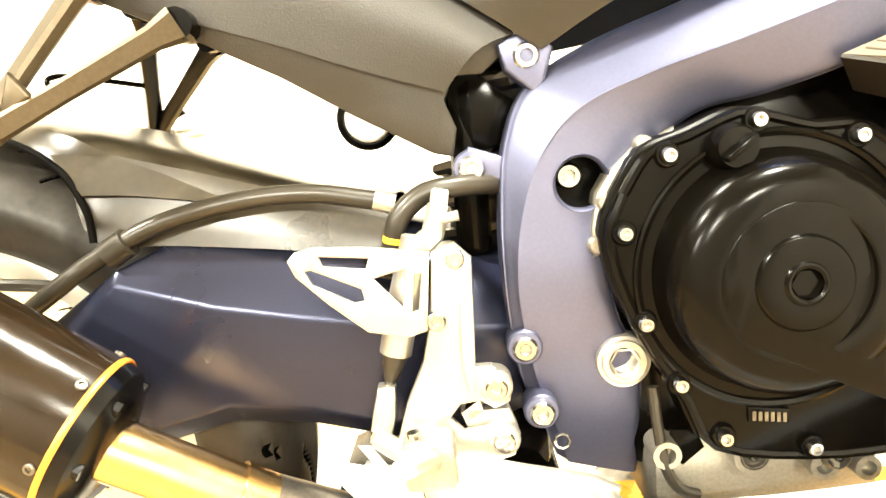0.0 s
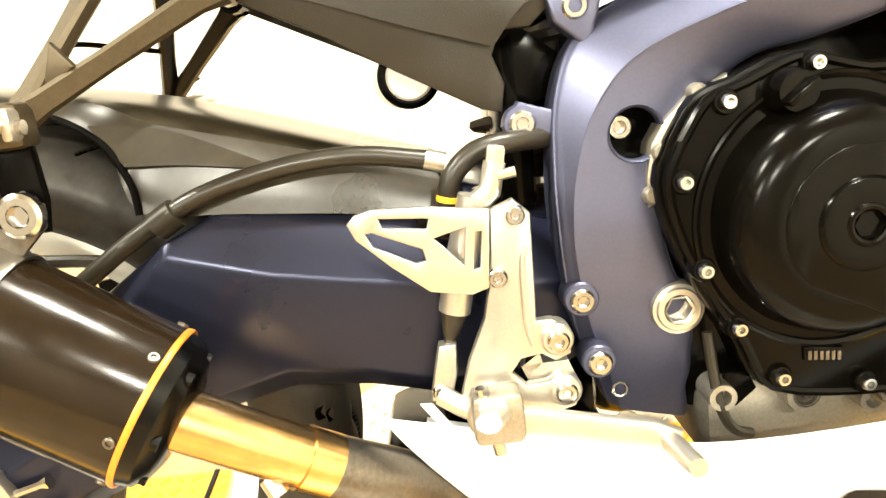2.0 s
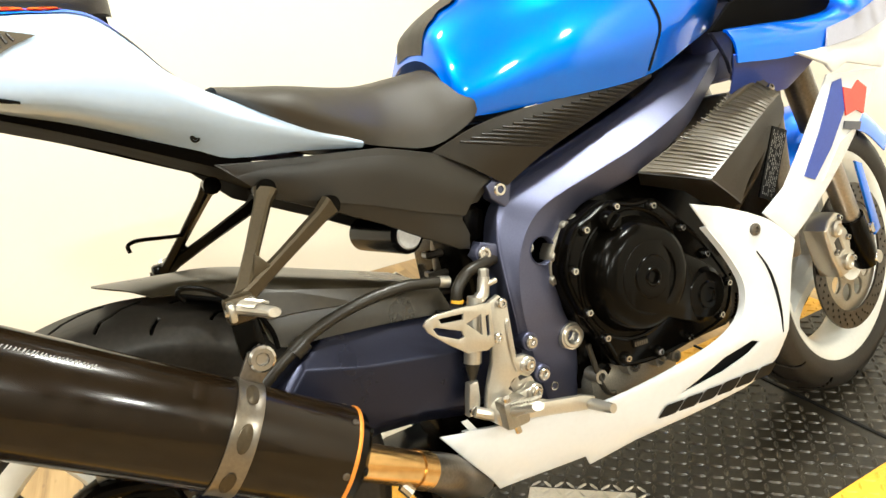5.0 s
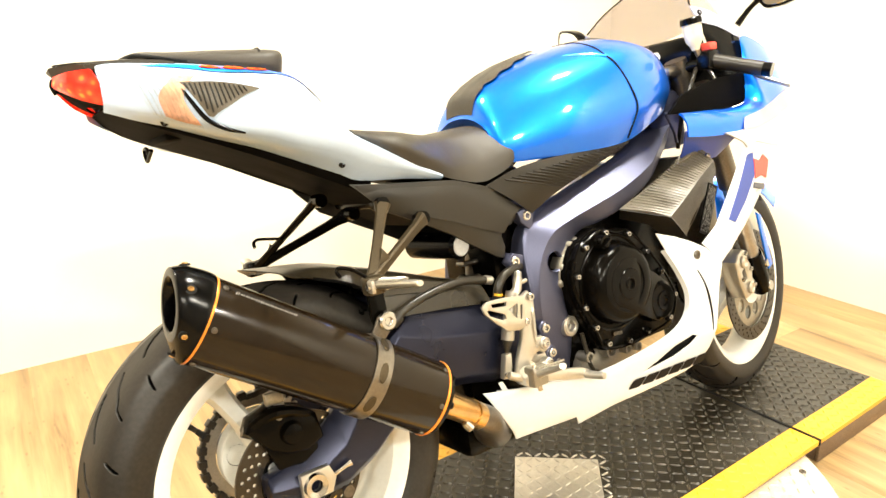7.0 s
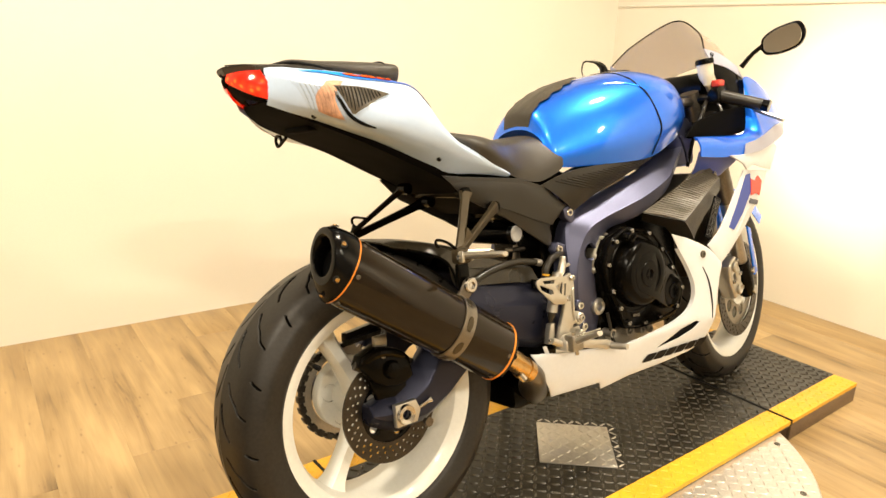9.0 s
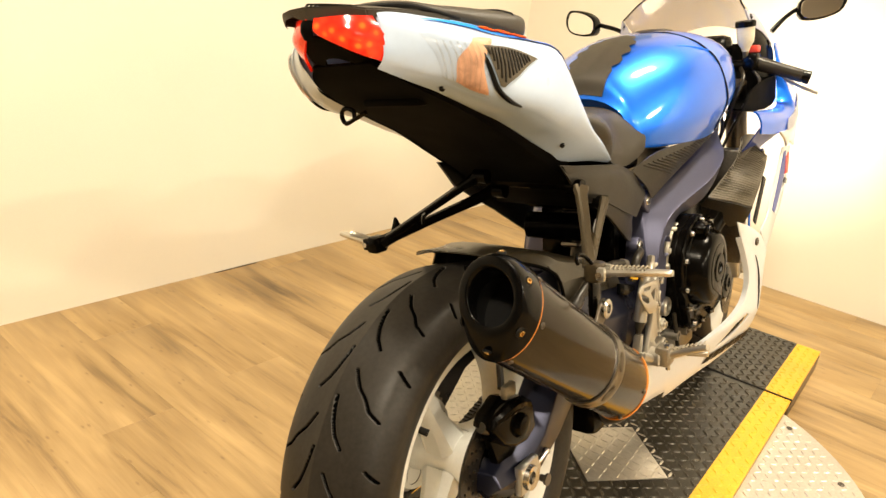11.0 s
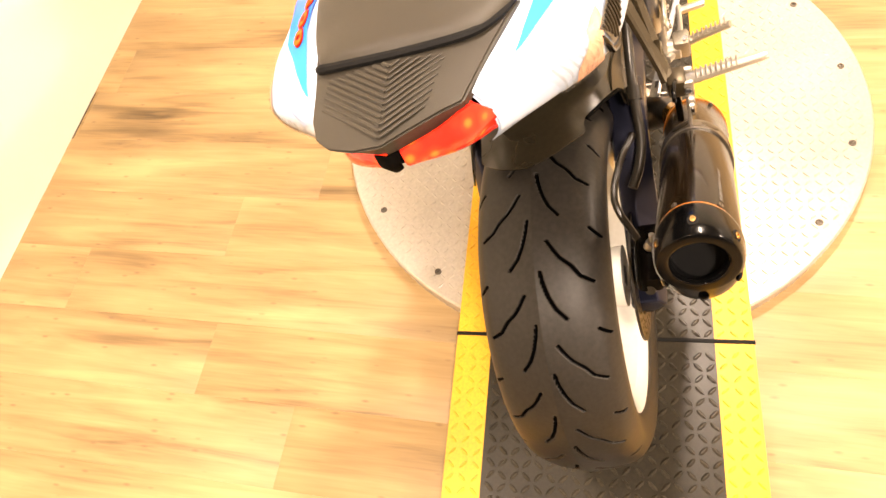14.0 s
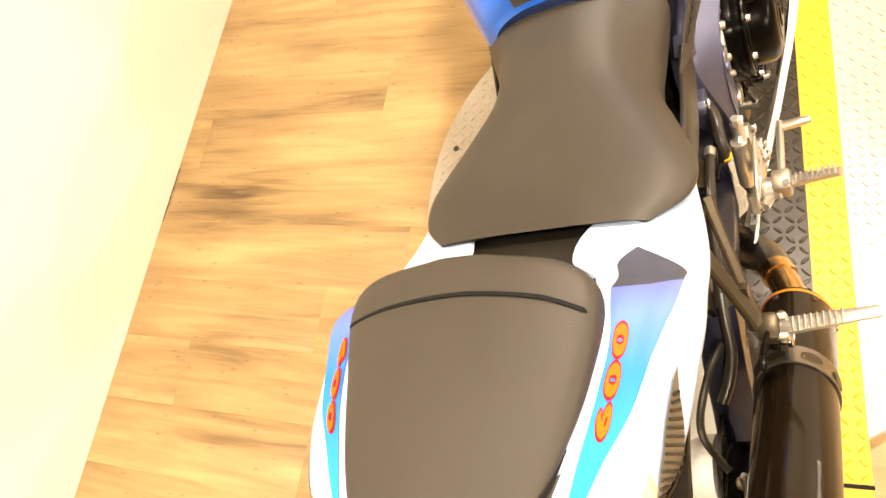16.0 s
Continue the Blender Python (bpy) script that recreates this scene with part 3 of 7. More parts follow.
def wheel(name, centre, radius, half, lip, turns, across, spokes, phase, label):
    w = new(name)
    w.parent, w.location = bike, centre
    tagged(w, label)
    t = new("tyre", tyre_mesh("tyre", radius, half, lip, turns, across, 360 / 14, GROOVES))
    t.parent = w
    tagged(t, "worn black radial tyre with curved grooves")
    hw = half * 0.83
    rim = bmesh.new()
    turned(rim, [(lip + 0.003, -hw - 0.003), (lip + 0.004, -hw + 0.006), (lip - 0.012, -hw + 0.016), (lip - 0.020, -hw * 0.5), (lip - 0.022, 0), (lip - 0.020, hw * 0.5), (lip - 0.012, hw - 0.016),
                 (lip + 0.004, hw - 0.006), (lip + 0.003, hw + 0.003), (lip - 0.006, hw + 0.002), (lip - 0.024, hw - 0.012), (lip - 0.032, hw * 0.5), (lip - 0.034, 0), (lip - 0.032, -hw * 0.5),
                 (lip - 0.024, -hw + 0.012), (lip - 0.006, -hw - 0.002)], (0, 0, 0), (0, -1, 0), 72, close=True)
    part("rim", rim, RIMWHITE, w, "white painted alloy rim")
    for k in range(spokes):
        a = radians(phase + k * 360 / spokes)
        d, s = Vector((math.cos(a), 0, math.sin(a))), Vector((-math.sin(a), 0, math.cos(a)))
        rows = []
        for q, wd, th in ((0.03, 0.030, 0.032), (0.07, 0.021, 0.026), (0.12, 0.017, 0.022), (lip - 0.05, 0.021, 0.026), (lip - 0.024, 0.036, 0.036)):
            ring = [d * q + s * (wd * cu) + Vector((0, th * cv, 0)) for cu, cv in ((-1, -0.5), (-0.6, -1), (0.6, -1), (1, -0.5), (1, 0.5), (0.6, 1), (-0.6, 1), (-1, 0.5), (-1, -0.5))]
            rows.append(ring)
        part("spoke", capped(patch(rows, 3, 1)), RIMWHITE, w)
    part("hub", lathe([(0.018, -0.075), (0.04, -0.075), (0.046, -0.06), (0.04, -0.03), (0.038, 0.03), (0.05, 0.055), (0.052, 0.075), (0.018, 0.075)], (0, 0, 0), (0, -1, 0), 32, close=True), RIMWHITE, w)
    return w


def disc_plate(r_in, r_out, y, rows, n, thick=0.0045):
    holes = [circle(0, 0, r_in, 36)]
    for k in range(n):
        for q, r in enumerate(rows):
            a = 360 / n * (k + 0.33 * q)
            holes.append(circle(r * math.cos(radians(a)), r * math.sin(radians(a)), 0.0034, 7))
    return plate(circle(0, 0, r_out, 60), y, y + thick, holes, bevel=0)


rear = wheel("rear_wheel", R_AXLE, 0.315, 0.092, 0.222, 1700, 32, 3, 118, "white three-spoke rear wheel with a wide worn tyre")
part("brake_disc", disc_plate(0.068, 0.110, -0.100, (0.079, 0.089, 0.099), 30), DISCSTEEL, rear, "drilled steel brake disc")
carrier = plate(circle(0, 0, 0.071, 40), -0.098, -0.09, [circle(0, 0, 0.02, 16)] + [circle(0.05 * math.cos(k * 1.2566), 0.05 * math.sin(k * 1.2566), 0.011, 12) for k in range(5)], 0.001)
part("disc_carrier", carrier, GLOSSBLACK, rear)
valve = part("valve_stem", rod([(-0.150, -0.020, 0.130), (-0.138, -0.036, 0.120), (-0.132, -0.050, 0.114)], [0.0055, 0.0045, 0.004], 10, 2), HOSE, rear)
part("valve_cap", rod([(-0.132, -0.050, 0.114), (-0.127, -0.062, 0.109)], 0.0052, 10, 1), SEAM, valve)
teeth = []
for k in range(43):
    for f, r in ((-0.32, 0.099), (-0.14, 0.106), (0.14, 0.106), (0.32, 0.099)):
        a = 2 * math.pi * (k + f) / 43
        teeth.append((r * math.cos(a), r * math.sin(a)))
part("sprocket", plate(teeth, 0.088, 0.094, [circle(0, 0, 0.080, 30)], 0), STRAP, rear, "toothed steel chain sprocket")
# near-black discs stand in for the shade in the carrier's recesses
for k in range(5):
    a = radians(166 + 72 * k)
    part("carrier_recess", lathe([(0.019, -0.056), (0.0175, -0.0585), (0.0, -0.0585)], (0.052 * math.cos(a), 0, 0.052 * math.sin(a)), (0, -1, 0), 20), UNDERPL, rear)
part("carrier_face", lathe([(0.018, -0.070), (0.018, -0.057), (0.078, -0.057), (0.080, -0.060), (0.080, -0.082), (0.074, -0.086)], (0, 0, 0), (0, -1, 0), 40), RIMWHITE, rear)
# flat black disc stands in for shade inside the hub bore
part("hub_hole", lathe([(0.0, -0.0560), (0.025, -0.0560), (0.0265, -0.0580)], (0, 0, 0), (0, -1, 0), 28), UNDERPL, rear)
part("sprocket_carrier", lathe([(0.024, 0.06), (0.024, 0.095), (0.05, 0.095), (0.066, 0.09), (0.074, 0.09), (0.074, 0.086), (0.06, 0.07), (0.056, 0.06)], (0, 0, 0), (0, 1, 0), 36, close=True), RIMWHITE, rear)

front = wheel("front_wheel", F_AXLE, 0.300, 0.061, 0.222, 900, 12, 3, 90, "white three-spoke front wheel with a black tyre")
front.matrix_basis = TURN @ Matrix.Translation(F_AXLE)
for sgn in (-1, 1):
    part("brake_disc", disc_plate(0.118, 0.155, sgn * 0.075 - 0.002, (0.127, 0.137, 0.146), 30), DISCSTEEL, front, "drilled steel brake disc")
    spider = plate(circle(0, 0, 0.121, 40), sgn * 0.066 - 0.003, sgn * 0.066 + 0.003, [circle(0, 0, 0.02, 16)] + [circle(0.078 * math.cos(k * 0.6283), 0.078 * math.sin(k * 0.6283), 0.019, 12) for k in range(10)], 0.001)
    part("disc_carrier", spider, CAST, front)

# swingarm
ARM = [(-0.065, 0.300, 0.325, 0.345), (0.0, 0.268, 0.315, 0.355), (0.07, 0.272, 0.352, 0.405), (0.13, 0.300, 0.428, 0.466), (0.202, 0.352, 0.500, 0.511),
       (0.280, 0.370, 0.476, 0.545), (0.345, 0.362, 0.463, 0.533), (0.41, 0.345, 0.452, 0.514), (0.49, 0.345, 0.440, 0.492), (0.57, 0.370, 0.430, 0.465)]


def swing_arm():
    """A pressed arm with flat facets that meet in creases."""
    rows = []
    for x, zb, zc, zt in ARM:
        o = 0.03 * max(0, (x - 0.42) / 0.15)
        ring = [(-0.088, zb + 0.012), (-0.112, zb), (-0.134, zb + 0.022), (-0.141, zc), (-0.141 + 0.62 * (zt - zc), zt), (-0.088, zt - 0.004), (-0.084, zt - 0.016), (-0.088, zb + 0.012)]
        rows.append([(x, y + o, z) for y, z in ring])
    bm = capped(patch(rows, 1, 1))
    bmesh.ops.remove_doubles(bm, verts=bm.verts, dist=1e-6)
    bmesh.ops.recalc_face_normals(bm, faces=bm.faces)
    bmesh.ops.bevel(bm, geom=[q for q in bm.edges if q.calc_face_angle(0.0) > radians(9)], offset=0.0035, segments=3, affect="EDGES", profile=0.5, clamp_overlap=True)
    return bm


arm = part("swingarm", swing_arm(), NAVY, bike, "dark navy satin swingarm with a creased side", angle=14)
left_side = flip(swing_arm())
bmesh.ops.translate(left_side, vec=(0, 0.016, 0), verts=left_side.verts)
part("left_arm", left_side, NAVY, arm)
part("cross_member", boxed(0.36, 0.56, -0.095, 0.095, 0.38, 0.49, 0.015), NAVY, arm)
part("cable_channel", plate([(0.40, 0.512), (0.47, 0.492), (0.475, 0.48), (0.44, 0.478), (0.40, 0.49)], -0.128, -0.12, bevel=0.002), GLOSSBLACK, arm)
for sgn in (-1, 1):
    y0, y1 = (-0.150, -0.136) if sgn < 0 else (0.152, 0.166)
    block = plate([(-0.020, 0.338), (0.030, 0.338), (0.040, 0.315), (0.030, 0.292), (-0.020, 0.292)], y0, y1, [circle(0.002, 0.315, 0.013, 6)], 0.003)
    ab = part("axle_block", block, SILVER, arm, "silver chain adjuster block")
    part("axle_nut", lathe([(0.009, 0.0), (0.010, 0.006), (0.019, 0.008), (0.021, 0.0)], (0.002, -0.149 if sgn < 0 else 0.165, 0.315), (0, sgn, 0), 24), CHROME, ab)
    part("adjuster", rod([(q, -0.143 if sgn < 0 else 0.159, z) for q, z in ((0.038, 0.317), (0.062, 0.323), (0.07, 0.325))], [0.004, 0.004, 0.007], 8, 1), CHROME, ab)
part("stand_spool", lathe([(0.006, 0), (0.006, 0.008), (0.010, 0.010), (0.010, 0.014), (0, 0.014)], (0.055, -0.139, 0.283), (0, -1, 0), 16), GUNMETAL, arm)

# rear brake caliper
cal = part("rear_caliper", plate([(-0.079, 0.449), (-0.042, 0.462), (0.007, 0.445), (0.027, 0.427), (0.034, 0.385), (0.005, 0.372), (-0.030, 0.378), (-0.056, 0.393), (-0.088, 0.431)], -0.148, -0.108, bevel=0.009, seg=3), ENGBLACK, bike, "black rear brake caliper")
part("caliper_bracket", plate([(-0.06, 0.40), (-0.03, 0.405), (0.03, 0.39), (0.03, 0.30), (-0.01, 0.30), (-0.037, 0.342)], -0.122, -0.106, bevel=0.003), ENGBLACK, cal)
part("piston_housing", lathe([(0.019, 0.135), (0.0185, 0.152), (0.015, 0.158), (0.007, 0.160), (0.0, 0.160)], (-0.020, 0, 0.412), (0, -1, 0), 24), ENGBLACK, cal)
part("mount_arm", rod([(-0.075, -0.140, 0.440), (-0.050, -0.150, 0.452), (-0.018, -0.148, 0.446), (0.015, -0.142, 0.430)], [0.009, 0.011, 0.010, 0.007], 10), ENGBLACK, cal)
part("slide_boot", rod([(-0.088, -0.126, 0.432), (-0.074, -0.128, 0.425), (-0.066, -0.128, 0.421)], [0.008, 0.0095, 0.008], 12, 2), HOSE, cal)
part("line_clip", boxed(-0.050, -0.022, -0.146, -0.136, 0.462, 0.482, 0.002), CAST, cal, "pale alloy clip")
part("pad_pin", lathe([(0.005, 0), (0.005, 0.006), (0, 0.006)], (-0.036, -0.147, 0.443), (0, -1, 0), 12), GUNMETAL, cal)
part("bleed_nipple", rod([(-0.026, -0.135, 0.452), (-0.024, -0.138, 0.470), (-0.022, -0.137, 0.481)], [0.007, 0.006, 0.004], 10, 1), SILVER, cal)
part("banjo", lathe([(0.009, -0.006), (0.010, 0), (0.010, 0.006), (0, 0.006)], (-0.030, -0.134, 0.462), (0.2, -0.6, 0.8), 12), SILVER, cal)
part("brake_line", rod([(-0.015, -0.115, 0.46), (0.03, -0.09, 0.50), (0.10, -0.10, 0.50), (0.15, -0.12, 0.498)], 0.0055, 10), HOSE, cal)

# hugger over the rear tyre
HUG = [[(0.060, -0.074, 0.634), (0.040, -0.058, 0.645), (0.018, -0.035, 0.652), (0.0, 0.0, 0.656), (0.006, 0.035, 0.652), (0.020, 0.058, 0.644), (0.034, 0.072, 0.635)],
       [(0.093, -0.074, 0.626), (0.092, -0.060, 0.635), (0.090, -0.040, 0.642), (0.088, 0, 0.645), (0.09, 0.04, 0.642), (0.092, 0.065, 0.634), (0.095, 0.082, 0.624)],
       [(0.130, -0.098, 0.613), (0.130, -0.088, 0.624), (0.130, -0.070, 0.634), (0.13, 0, 0.638), (0.13, 0.07, 0.634), (0.13, 0.10, 0.615), (0.13, 0.115, 0.585)],
       [(0.166, -0.115, 0.588), (0.166, -0.104, 0.606), (0.166, -0.086, 0.624), (0.166, 0, 0.629), (0.166, 0.086, 0.624), (0.166, 0.108, 0.595), (0.166, 0.12, 0.545)],
       [(0.181, -0.119, 0.535), (0.192, -0.110, 0.575), (0.200, -0.090, 0.613), (0.20, 0, 0.617), (0.20, 0.09, 0.613), (0.20, 0.112, 0.57), (0.20, 0.122, 0.51)],
       [(0.250, -0.119, 0.525), (0.250, -0.112, 0.562), (0.250, -0.092, 0.597), (0.25, 0, 0.601), (0.25, 0.092, 0.597), (0.25, 0.114, 0.55), (0.25, 0.122, 0.50)],
       [(0.335, -0.119, 0.515), (0.33, -0.112, 0.545), (0.325, -0.093, 0.572), (0.32, 0, 0.576), (0.325, 0.093, 0.572), (0.33, 0.114, 0.53), (0.335, 0.122, 0.49)],
       [(0.43, -0.116, 0.500), (0.425, -0.108, 0.522), (0.42, -0.090, 0.540), (0.415, 0, 0.544), (0.42, 0.09, 0.540), (0.425, 0.112, 0.51), (0.43, 0.12, 0.48)]]
hug = part("rear_hugger", patch(HUG, 4, 3, 0.002), HUGPL, bike, "black plastic hugger over the rear tyre")
part("side_facet", patch([[(0.150, -0.1085, 0.607), (0.21, -0.1075, 0.597), (0.285, -0.1125, 0.562)], [(0.178, -0.121, 0.572), (0.22, -0.1175, 0.568), (0.285, -0.116, 0.557)]], 3, 3, 0.002), HUGPL, hug)
part("arch_edge", rod([Vector(p) + Vector((0, -0.001, -0.002)) for p in ((0.093, -0.074, 0.626), (0.130, -0.098, 0.613), (0.150, -0.108, 0.602), (0.166, -0.115, 0.588), (0.179, -0.118, 0.56), (0.181, -0.119, 0.535))], 0.003, 8), UNDERPL, hug)

# brake hose along the swingarm
part("left_skirt", patch([[(0.155, 0.112, 0.598), (0.21, 0.124, 0.572), (0.27, 0.138, 0.540)], [(0.115, 0.126, 0.545), (0.18, 0.138, 0.535), (0.27, 0.148, 0.512)], [(0.095, 0.136, 0.500), (0.17, 0.143, 0.498), (0.27, 0.150, 0.480)]], 4, 3, 0.003), HUGPL, hug)
hose = part("rear_brake_hose", rod([(0.075, -0.112, 0.462), (0.105, -0.124, 0.472), (0.14, -0.132, 0.492), (0.18, -0.13, 0.517), (0.235, -0.128, 0.543), (0.30, -0.127, 0.557), (0.36, -0.126, 0.559), (0.415, -0.126, 0.549)], 0.0078, 14), HOSE, bike, "black rubber brake hose with crimped ends")
part("crimp", rod([(0.413, -0.126, 0.550), (0.428, -0.126, 0.545)], 0.0085, 14, 1), SILVER, hose)
part("grommet", rod([(0.196, -0.129, 0.523), (0.214, -0.129, 0.533)], 0.012, 14, 1), HOSE, hose)
part("reservoir_hose", rod([(0.425, -0.14, 0.512), (0.432, -0.142, 0.535), (0.452, -0.140, 0.552), (0.48, -0.135, 0.556), (0.51, -0.12, 0.555)], 0.0085, 14), HOSE, hose)
part("paint_mark", rod([(0.4265, -0.1425, 0.517), (0.4275, -0.1428, 0.521)], 0.0092, 14, 1), YELLOW, hose)

# exhaust
C_R, C_F = Vector((-0.140, -0.205, 0.633)), Vector((0.2015, -0.211, 0.4045))
AX = (C_F - C_R).normalized()
LEN = (C_F - C_R).length
muf = part("silencer", lathe([(0.0605, 0.0), (0.0615, 0.004), (0.0615, LEN - 0.004), (0.0605, LEN)], C_R, AX, 64), MUFFLER, bike, "dark lacquered carbon silencer with orange rings and a black end cap")
for h in (0.0, LEN - 0.004):
    part("end_ring", lathe([(0.0605, h - 0.0005), (0.0622, h - 0.0005), (0.0628, h + 0.001), (0.0628, h + 0.003), (0.0622, h + 0.0042), (0.0605, h + 0.0042)], C_R, AX, 64, close=True), ORANGE, muf, "orange anodised ring")
part("front_cap", lathe([(0.060, LEN), (0.057, LEN + 0.010), (0.046, LEN + 0.018), (0.034, LEN + 0.022), (0.0, LEN + 0.022)], C_R, AX, 48), GLOSSBLACK, muf)
for k in range(6):
    a = 2 * math.pi * k / 6
    q = C_R + AX * (LEN + 0.012) + frame_of(AX) @ Vector((0.047 * math.cos(a), 0.047 * math.sin(a), 0))
    part("cap_lug", rod([q - AX * 0.012, q + AX * 0.006], 0.006, 10, 1), GLOSSBLACK, muf)
cap_rows, out = [], Vector((-1.0, 0.0, 0.2)).normalized()
tip_c = Vector((-0.170, -0.205, 0.660))
side_v, up_v = Vector((0, 1, 0)), AX.cross(Vector((0, 1, 0))).normalized()
up_o = out.cross(Vector((0, -1, 0))).normalized()
if up_v.z < 0:
    up_v = -up_v
if up_o.z < 0:
    up_o = -up_o
for f, r, ry in ((0, 0.0605, 0.0605), (0.04, 0.0640, 0.0640), (0.35, 0.0622, 0.0625), (0.7, 0.058, 0.0605), (0.93, 0.0515, 0.0575), (1.0, 0.048, 0.0545), (1.02, 0.0395, 0.0445), (1.0, 0.0365, 0.0412), (0.9, 0.0345, 0.039), (0.4, 0.034, 0.0385)):
    c = C_R.lerp(tip_c, f)
    u = up_v.lerp(up_o, f).normalized()
    cap_rows.append([c + side_v * ry * math.cos(a) + u * r * math.sin(a) for a in (2 * math.pi * k / 48 for k in range(49))])
part("end_cap", patch(cap_rows, 3, 1), GLOSSBLACK, muf, "black moulded end cap with a round outlet")
part("outlet", lathe([(0.042, 0.0), (0.042, 0.03), (0.0, 0.03)], C_R + (tip_c - C_R) * 0.45, AX, 40), SEAM, muf)
for a in (-150, -90, -30, 30, 90, 150):
    c = C_R.lerp(tip_c, 0.66)
    n_ = side_v * math.cos(radians(a)) + up_v.lerp(up_o, 0.66).normalized() * math.sin(radians(a))
    lean = (n_ - AX * 0.25).normalized()
    part("screw_pocket", lathe([(0.0, 0.0006), (0.0070, 0.0006), (0.0078, -0.002)], c + n_ * 0.0602, lean, 16), SEAM, muf)
    part("cap_screw", bolt(bmesh.new(), c + n_ * 0.0606, 0.0040, 0.0022, lean), GOLD, muf)
for h in (0.012, LEN - 0.0105):
    for a in (-6, 54, 114, 174, 234, 294):
        n_ = up_v * math.sin(radians(a)) - side_v * math.cos(radians(a))
        part("rivet", bolt(bmesh.new(), C_R + AX * h + n_ * 0.0612, 0.0042, 0.0025, n_), GUNMETAL, muf)
band = part("strap", lathe([(0.0617, 0.262), (0.0642, 0.262), (0.0648, 0.265), (0.0636, 0.269), (0.0636, 0.285), (0.0648, 0.289), (0.0642, 0.292), (0.0617, 0.292)], C_R, AX, 64, close=True), BANDSTEEL, muf, "burnished steel hanger strap")
for a in range(-84, 120, 48):
    n_ = up_v * math.sin(radians(a)) - side_v * math.cos(radians(a))
    t_ = AX.cross(n_)
    slot = bmesh.new()
    turned(slot, [(0.0, 0.0012), (0.0070, 0.0010), (0.0078, 0.0)], (0, 0, 0), (0, 0, 1), 16)
    mm = Matrix((AX, t_ * 2.1, n_)).transposed().to_4x4()
    mm.translation = C_R + AX * 0.277 + n_ * 0.0632
    bmesh.ops.transform(slot, matrix=mm, verts=slot.verts)
    part("strap_slot", slot, BRONZE, band)
CL = Vector((0.143, -0.214, 0.553))
part("strap_tab", plate([(0.105, 0.525), (0.132, 0.522), (0.155, 0.543), (0.157, 0.558), (0.145, 0.569), (0.130, 0.563)], -0.212, -0.206, bevel=0.001), GUNMETAL, band)
part("hanger_bolt", bolt(bmesh.new(), CL + Vector((0, 0.001, 0)), 0.0155, 0.008), CHROME, muf, "bright round-headed bolt")
# worn pale lettering on the sleeve, as slanted bars
rng = random.Random(4)
for k in range(13):
    n_ = Vector((0.42, -0.62, 0.66))
    n_ = (n_ - AX * n_.dot(AX)).normalized()
    t_ = AX.cross(n_)
    if t_.z < 0:
        t_ = -t_
    q = C_R + AX * (0.030 + 0.0074 * k) + n_ * 0.0617
    hh = (0.0036 if k in (0, 5) else 0.0022) * (0.8 + 0.5 * rng.random())
    letter = bmesh.new()
    for off_, wide in ((-0.0018, 0.0007), (0.0014, 0.0006)):
        vs = [letter.verts.new(q + AX * (off_ + u * wide + v * hh * 0.3) + t_ * (v * hh + 0.0012 * rng.random()) + n_ * (0.0006 - (v * hh) ** 2 * 8)) for u, v in ((-1, -1), (1, -1), (1, 1), (-1, 1))]
        letter.faces.new(vs)
    part("letter_bar", letter, PRINT, muf)
OVAL = Matrix.Translation((0, -0.2, 0)) @ Matrix.Diagonal((1, 0.8, 1, 1)) @ Matrix.Translation((0, 0.2, 0))   # the silencer is oval, higher than wide
for ob in (muf, *muf.children_recursive):
    ob.data.transform(OVAL)
pipe = part("link_pipe", rod([C_F + AX * 0.01, (0.258, -0.198, 0.366), (0.300, -0.182, 0.335)], [0.0232, 0.0232, 0.0232], 32, 4), GOLD, bike, "heat-tinted gold exhaust pipe")
part("pipe_collar", rod([(0.292, -0.185, 0.341), (0.312, -0.177, 0.326)], [0.0255, 0.0255], 32, 1), GOLD, pipe)
part("pipe_bolt", rod([(0.268, -0.20, 0.335), (0.276, -0.205, 0.322)], 0.008, 10, 1), CHROME, pipe)
part("mid_pipe", rod([(0.310, -0.178, 0.328), (0.345, -0.160, 0.300), (0.375, -0.125, 0.265), (0.42, -0.08, 0.235)], [0.0245, 0.028, 0.032, 0.036], 24), GUNMETAL, pipe)
part("collector_box", boxed(0.335, 0.56, -0.105, 0.105, 0.205, 0.270, 0.02), ENGBLACK, pipe, "black collector box under the engine")

